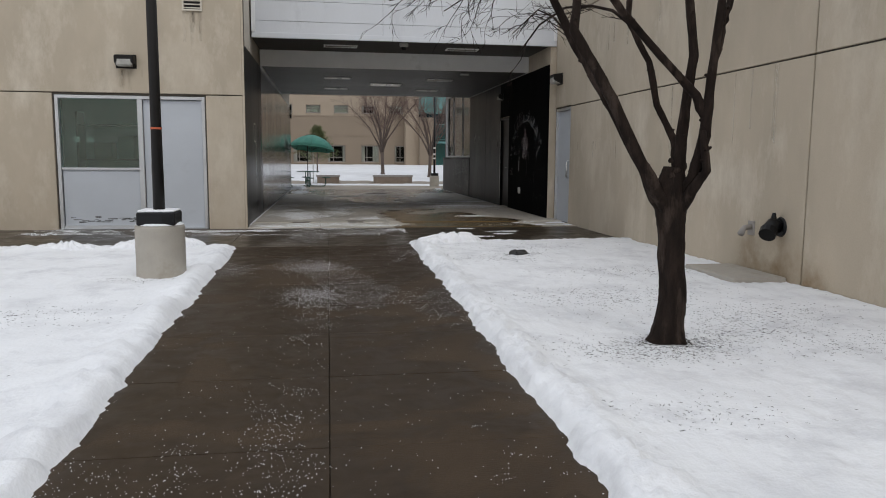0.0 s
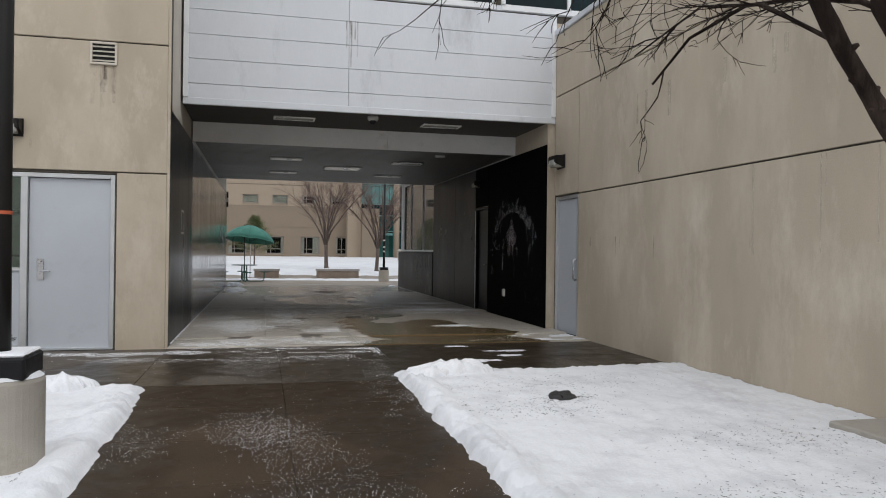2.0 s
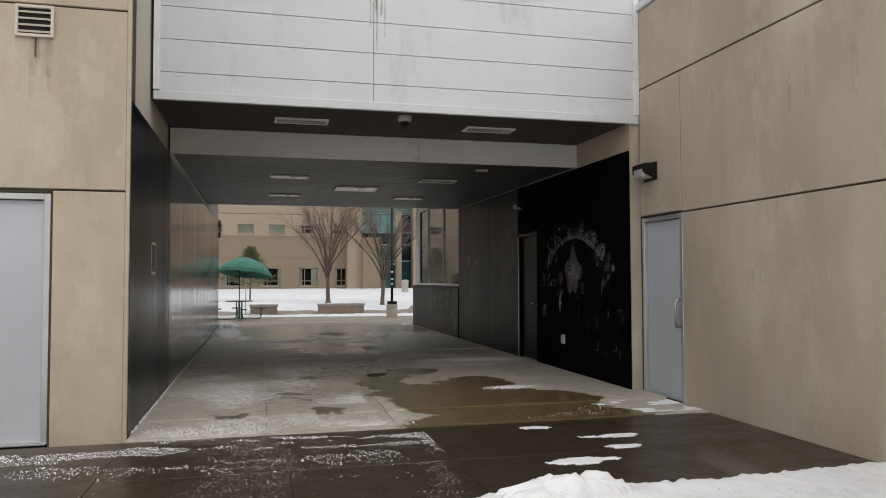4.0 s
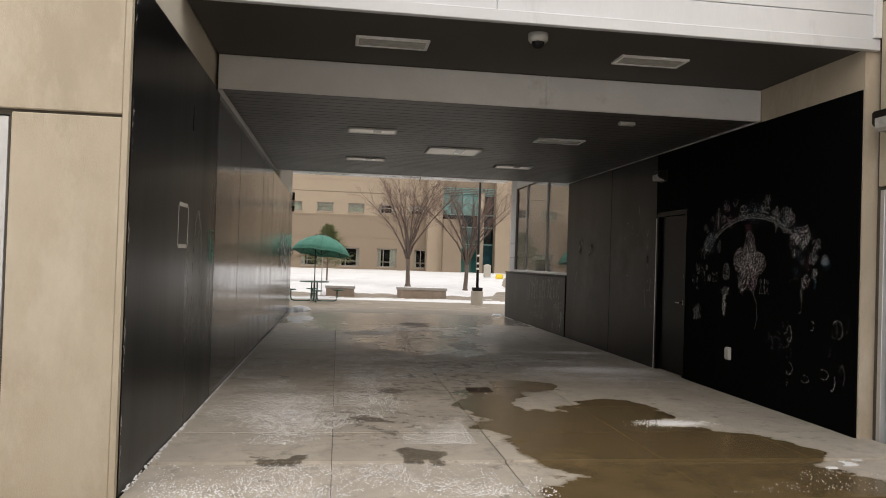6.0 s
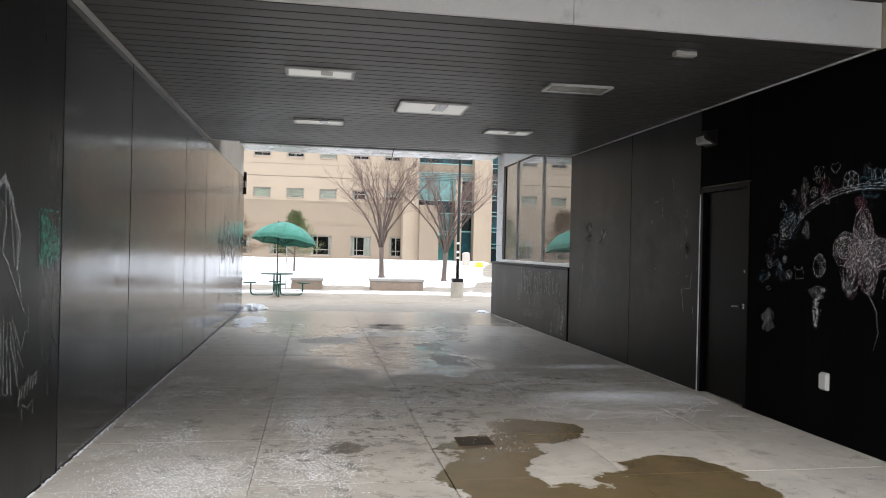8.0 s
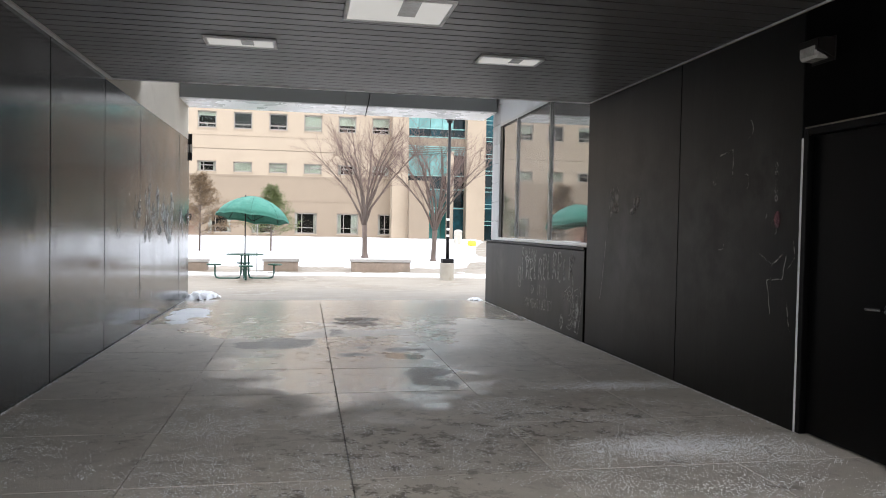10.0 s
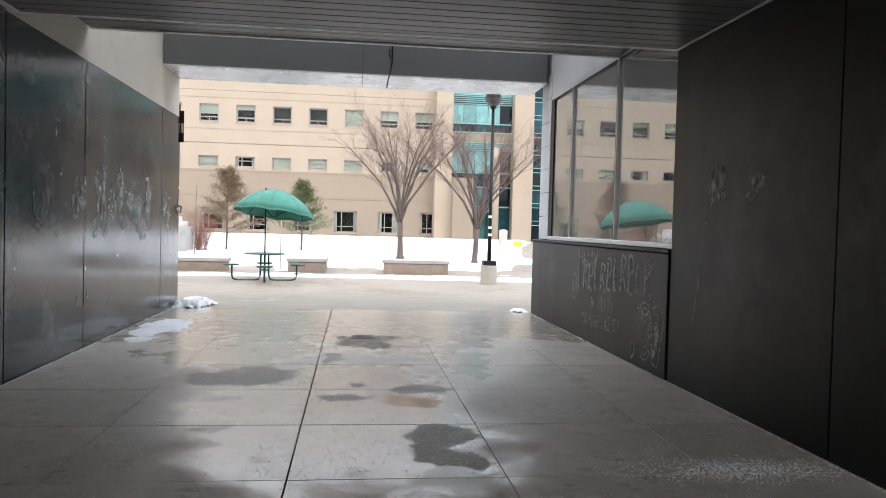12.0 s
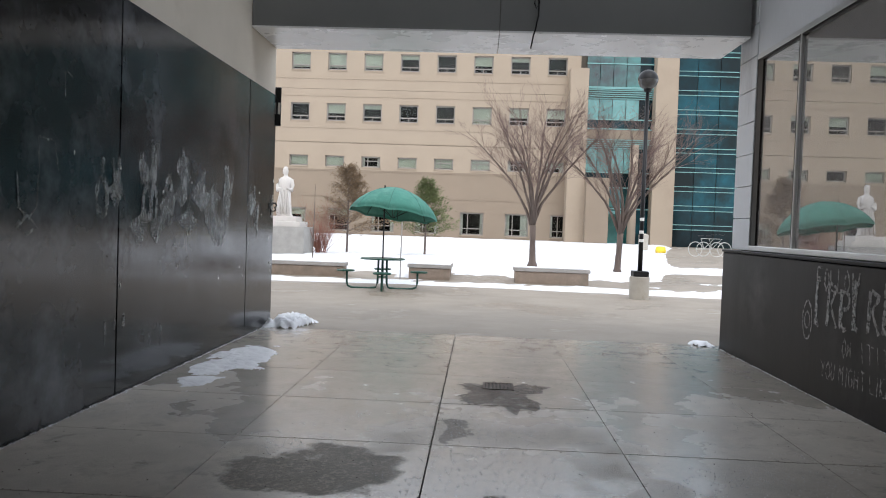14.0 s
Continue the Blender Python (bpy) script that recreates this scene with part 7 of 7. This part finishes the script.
for k in range(7):
    stroke(fig, [(15.45 + 0.04 * k, 0.60 + 0.012 * k + r.gauss(0, 0.01)), (15.47 + 0.04 * k, 0.68 + 0.012 * k + r.gauss(0, 0.01))], 0, W_N, 0.02)
stroke(fig, [(15.5, 0.5), (15.5, 0.58), (15.58, 0.55), (15.66, 0.58), (15.66, 0.5)], 0, W_N, 0.012)
chalk("chalk_figure", "white chalk veil with a fringe drawn on the black wall", -1.209, fig, CHALK_SMEAR)
gr = bmesh.new()
stroke(gr, [(15.72, 1.3), (15.70, 1.66), (16.04, 1.66), (16.04, 1.3)], 0, W_N, 0.010)
for k in range(6):
    smear(gr, 15.76 + 0.05 * k, 1.48 + r.gauss(0, 0.02), 0.09, 0.36 - 0.03 * k, W_N)
chalk("chalk_box", "smudged green chalk rectangle on the black wall", -1.209, gr, CHALK_GREEN)

# faded smears and hand-like shapes near the plaza
hz = bmesh.new()
SMEARS = ((24.07, 1.6, 0.17, 0.32), (24.48, 1.72, 0.10, 0.22), (24.68, 1.78, 0.11, 0.36), (24.95, 1.5, 0.16, 0.42), (25.27, 1.74, 0.22, 0.46), (25.7, 1.62, 0.20, 0.4), (25.95, 1.45, 0.34, 0.5), (26.45, 1.6, 0.14, 0.6), (24.45, 1.3, 0.2, 0.2), (25.4, 1.35, 0.25, 0.24), (26.15, 1.25, 0.3, 0.3), (27.3, 1.58, 0.25, 0.3), (27.5, 1.4, 0.12, 0.3), (24.75, 1.25, 0.14, 0.2))
for y, z, w, h in SMEARS:
    for m in range(2):
        smear(hz, y + r.gauss(0, 0.03), z + r.gauss(0, 0.03), w * r.uniform(1.1, 1.9), h * r.uniform(0.7, 1.05), W_N, r.gauss(0, 0.04))
    for m in range(r.randint(1, 3)):
        smear(hz, y + w * r.uniform(-0.5, 0.5), z + h * 0.45, 0.075, 0.16, W_N, r.gauss(0, 0.04))
for y, z, w, h in ((23.84, 1.54, 0.07, 0.14), (24.55, 1.52, 0.06, 0.15), (24.68, 1.5, 0.06, 0.14)):
    stroke(hz, ring(y, z - 0.03, w, h, n=16), 0, W_N, 0.05)
    smear(hz, y, z + 0.2, 0.09, 0.12, W_N)
for side in (-1, 1):
    for m in range(2):
        stroke(hz, [(26.5 + 0.12 * side + 0.02 * m, 1.85), (26.42 + 0.10 * side, 1.5), (26.4 + 0.04 * side, 1.25)], 0, W_N, 0.03)
        stroke(hz, [(22.98 + 0.11 * side, 1.62), (22.98 + 0.09 * side, 1.42), (22.98 + 0.02 * side, 1.36)], 0, W_N, 0.014)
stroke(hz, [(22.88, 1.3), (22.98, 1.26), (23.08, 1.3), (22.98, 1.37), (22.88, 1.3)], 0, W_N, 0.02)
stroke(hz, [(23.10, 1.62), (23.08, 1.85), (23.25, 1.84), (23.3, 1.66)], 0, W_N, 0.012)
stroke(hz, [(23.35, 2.3), (23.36, 2.14)], 0, W_N, 0.01)
stroke(hz, [(23.35, 2.3), (23.45, 2.28)], 0, W_N, 0.01)
for k in range(5):
    smear(hz, r.uniform(23.4, 25.6), r.uniform(0.35, 0.75), r.uniform(0.03, 0.06), r.uniform(0.1, 0.2), W_N)
chalk("chalk_smears", "washed-out row of chalk hand smears on the black wall", -1.209, hz, CHALK_WASH)
dot = bmesh.new()
for k in range(16):
    y, z = r.uniform(22.5, 27.9), r.uniform(0.7, 1.9)
    smear(dot, y, z, 0.02, r.uniform(0.015, 0.04), W_N)
for k in range(8):
    smear(dot, r.uniform(28.0, 28.2), r.uniform(0.7, 1.9), 0.03, r.uniform(0.02, 0.06), W_N)
chalk("chalk_dots", "small white chips in the black wall paint", -1.209, dot, TAPE)

chip = bmesh.new()
for k in range(70):
    z = r.uniform(0.1, 3.0)
    if noise.noise((z * 2.5, 3, 1)) > -0.1:
        stroke(chip, [(13.075 + r.gauss(0, 0.006), z), (13.075 + r.gauss(0, 0.006), z + r.uniform(0.01, 0.05))], 0, W_N, r.uniform(0.003, 0.010))
chalk("paint_chips", "pale chips along the corner of the black wall", -1.209, chip, TAPE)

fl = bmesh.new()
for k in range(4):
    a = math.pi / 4 + k * math.pi / 2
    smear(fl, 21.68 + 0.08 * math.cos(a), 1.79 + 0.09 * math.sin(a), 0.1, 0.15, E_N)
    stroke(fl, ring(21.68 + 0.09 * math.cos(a), 1.79 + 0.10 * math.sin(a), 0.055, 0.07, n=12), 0, E_N, 0.018)
stroke(fl, [(21.75, 1.66), (21.88, 1.42), (21.93, 1.1), (21.98, 0.85), (22.05, 0.6)], 0, E_N, 0.012)
smear(fl, 21.1, 1.76, 0.3, 0.14, E_N)
smear(fl, 21.2, 1.66, 0.2, 0.08, E_N)
for k in range(9):
    y, z = r.uniform(18.6, 19.6), r.uniform(1.0, 2.3)
    stroke(fl, ring(y, z, r.uniform(0.02, 0.06), r.uniform(0.03, 0.07), r.uniform(0, 3), r.uniform(3.5, 6), 8), 0, E_N, 0.006)
for k in range(5):
    stroke(fl, ring(18.72, 1.72 + 0.06 * k, 0.018, 0.02, n=8), 0, E_N, 0.008)
for pts in ([(18.75, 0.85), (18.8, 1.1), (18.62, 1.12), (18.58, 1.3)], [(18.5, 1.4), (18.48, 1.28), (18.56, 1.2)], [(18.9, 1.3), (18.75, 1.22), (18.62, 1.3)], [(18.52, 0.75), (18.56, 0.95)], [(19.5, 2.1), (19.3, 2.14), (19.3, 1.9)]):
    stroke(fl, pts, 0, E_N, 0.009)
chalk("chalk_flower", "faded chalk flower with a long stem on the black wall", 4.399, fl, CHALK_FLOWER)
pk = bmesh.new()
for m in range(4):
    smear(pk, 18.70 + r.gauss(0, 0.006), 1.56, 0.085, 0.13, E_N)
chalk("chalk_spot", "pink chalk spot on the black wall", 4.399, pk, CHALK_PINK)

LETTERS = {
    "F": ([(0, 0), (0, 1), (0.6, 1)], [(0, 0.55), (0.5, 0.55)]), "O": ([(0.3, 0), (0.05, 0.3), (0.05, 0.7), (0.3, 1), (0.55, 0.7), (0.55, 0.3), (0.3, 0)],),
    "L": ([(0, 1), (0, 0), (0.5, 0)],), "W": ([(0, 1), (0.15, 0), (0.35, 0.7), (0.5, 0), (0.7, 1)],), "N": ([(0, 0), (0, 1), (0.5, 0), (0.5, 1)],),
    "Y": ([(0, 1), (0.25, 0.5), (0.5, 1)], [(0.25, 0.5), (0.25, 0)]), "U": ([(0, 1), (0.03, 0.15), (0.25, 0), (0.47, 0.15), (0.5, 1)],),
    "M": ([(0, 0), (0.05, 1), (0.32, 0.35), (0.6, 1), (0.65, 0)],), "I": ([(0.1, 0), (0.1, 1)],), "G": ([(0.55, 0.85), (0.3, 1), (0.05, 0.7), (0.05, 0.3), (0.3, 0), (0.55, 0.15), (0.55, 0.45), (0.32, 0.45)],),
    "H": ([(0, 0), (0, 1)], [(0.5, 0), (0.5, 1)], [(0, 0.5), (0.5, 0.5)]), "T": ([(0, 1), (0.6, 1)], [(0.3, 1), (0.3, 0)]), "K": ([(0, 0), (0, 1)], [(0.5, 1), (0, 0.45), (0.5, 0)]),
    "E": ([(0.5, 1), (0, 1), (0, 0), (0.5, 0)], [(0, 0.5), (0.4, 0.5)]), "?": ([(0.05, 0.8), (0.25, 1), (0.5, 0.8), (0.25, 0.5), (0.25, 0.25)], [(0.25, 0.08), (0.25, 0)]),
}


def lettering(bm, text, y, z, size, width, slope=0.0):
    """Hand lettering on the low wall, reading from far to near."""
    for ch in text:
        adv = 0.42
        if ch in LETTERS:
            for line in LETTERS[ch]:
                stroke(bm, [(y - u * size * 0.8 + r.gauss(0, 0.006), z + v * size + r.gauss(0, 0.008)) for u, v in line], 0, E_N, width)
            adv = max(u for line in LETTERS[ch] for u, _ in line) + 0.28
        y -= adv * size * 0.8
        z += slope * adv * size


wt = thing("chalk_writing", "white chalk lettering and doodles on the low black wall", "chalk writing", (4.3835, 0, 0))
sc, bold = bmesh.new(), bmesh.new()
lettering(bold, "FOLLOW", 25.2, 0.97, 0.18, 0.020)
lettering(bold, "ON", 24.72, 0.47, 0.13, 0.012)
lettering(bold, "YOU MIGHT LIKE IT?", 25.06, 0.24, 0.14, 0.012, 0.03)
stroke(sc, ring(25.36, 0.68, 0.10, 0.15, n=18), 0, E_N, 0.018)
stroke(sc, ring(25.36, 0.68, 0.05, 0.07, n=12), 0, E_N, 0.016)
y = 25.2
for k in range(11):
    h = r.uniform(0.30, 0.40)
    z = 0.66 + 0.012 * k
    for m in range(2):
        stroke(sc, [(y + 0.012 * m, z), (y - 0.02 + 0.015 * m, z + h)], 0, E_N, 0.034)
    if k % 3 == 0:
        stroke(sc, ring(y - 0.06, z + h * 0.5, 0.07, h * 0.5, -1.6, 1.6, 10), 0, E_N, 0.034)
    elif k % 3 == 1:
        stroke(sc, [(y - 0.02, z + h), (y - 0.14, z + h * 0.9), (y - 0.05, z + h * 0.5), (y - 0.15, z)], 0, E_N, 0.034)
    else:
        stroke(sc, ring(y - 0.07, z + h * 0.72, 0.06, h * 0.25, 0.3, 4.4, 9), 0, E_N, 0.034)
        stroke(sc, ring(y - 0.07, z + h * 0.25, 0.06, h * 0.25, -2.2, 1.8, 9), 0, E_N, 0.034)
    y -= 0.215
for m in range(2):
    stroke(bold, [(22.88, 1.06), (22.96, 1.13), (23.02, 1.05), (22.98, 0.9), (22.9, 0.75), (22.93, 0.6), (23.05, 0.56), (23.16, 0.66), (23.22, 0.6), (23.24, 0.5)], 0, E_N, 0.034)
for k in range(5):
    stroke(bold, [(24.4 - 0.11 * k, 0.47), (24.42 - 0.11 * k, 0.62)], 0, E_N, 0.010)
    if k % 2:
        stroke(bold, [(24.46 - 0.11 * k, 0.62), (24.36 - 0.11 * k, 0.61)], 0, E_N, 0.010)
for m in range(4):
    stroke(bold, ring(23.02, 0.42, 0.07 + 0.045 * m, 0.09 + 0.055 * m, 0.6, 5.2, 16), 0, E_N, 0.012)
stroke(bold, [(22.85, 0.66), (22.65, 0.72), (22.58, 0.55), (22.70, 0.12), (22.82, 0.14), (22.84, 0.42), (22.92, 0.62)], 0, E_N, 0.013)
stroke(bold, [(22.95, 0.60), (22.85, 0.55), (22.78, 0.62), (22.70, 0.6), (22.75, 0.45), (22.9, 0.38), (22.92, 0.25), (22.82, 0.22)], 0, E_N, 0.012)
smear(sc, 22.74, 0.42, 0.14, 0.3, E_N)
smear(sc, 22.78, 0.24, 0.1, 0.16, E_N)
for m in range(3):
    stroke(sc, ring(23.32, 0.2, 0.045, 0.085, n=12), 0, E_N, 0.02)
tagged(part("lettering", bold, CHALK_BOLD, wt, "chalk words and a bird doodle"), kind="stuff")
tagged(part("scrawl", sc, CHALK_BOLD, wt, "broad faded chalk scrawl"), kind="stuff")


# ---- paving slabs ----
def slab_field(parent, x_edges, y0, y1, pitch, material, group_z, gap=0.0025):
    y = y0
    while y < y1 - 0.01:
        e = min(y + pitch, y1)
        for x0, x1 in zip(x_edges, x_edges[1:]):
            z = group_z(y)
            left, right = [gap if abs(x - 1.222) < 0.01 else 0.002 for x in (x0, x1)]
            key = (round(x1 - x0, 3), round(e - y, 3), left, right, material.name)
            if key not in SLABS:
                SLABS[key] = mesh_of("slab", boxed(-(x1 - x0) / 2 + left, (x1 - x0) / 2 - right, -(e - y) / 2 + 0.003, (e - y) / 2 - 0.003, -0.08, 0, bevel=0.0015), material)
            ob = new("slab", SLABS[key])
            ob.location = ((x0 + x1) / 2, (y + e) / 2, z + 0.002 * noise.noise((x0 * 3, y * 3, 1)))
            ob.rotation_euler = (0.0015 * noise.noise((x0, y, 4)), 0.0015 * noise.noise((x0, y, 7)), 0)
            ob.parent = parent
        y = e


SLABS = {}
walk_floor = structure("pavement_walk", boxed(-1.3, 1.5, -4.9, 10.3, -0.09, -0.034), GROUT, "wet brown concrete walk of square slabs strewn with salt", "pavement")
slab_field(walk_floor, [-1.2, 0.14, 1.45], -4.0, 10.28, 1.02, SIDEWALK, lambda y: 0.0)
apron_floor = structure("pavement_apron", boxed(-9.6, 4.5, 10.3, 12.98, -0.09, -0.034), GROUT, "wet concrete apron before the passage with thin ice", "pavement")
slab_field(apron_floor, [-9.6, -8.4, -7.2, -6.0, -4.8, -3.6, -2.4, -1.2, 0.14, 1.4, 2.7, 4.53], 10.28, 12.9, 1.31, APRON, lambda y: 0.005)
passage_floor = structure("floor_passage", boxed(-1.2, 4.5, 13, 27.8, -0.09, -0.034), GROUT, "damp concrete slab floor of the passage with puddles", "floor")
slab_field(passage_floor, [-1.205, 0.0, 1.222, 2.4, 3.58, 4.53], 12.9, 14.6, 0.85, PASSAGE, lambda y: 0.02 if y < 13.5 else 0.038, 0.004)
slab_field(passage_floor, [-1.205, 0.0, 1.222, 2.4, 3.58, 4.53], 14.6, 27.9, 1.08, PASSAGE, lambda y: 0.04, 0.004)
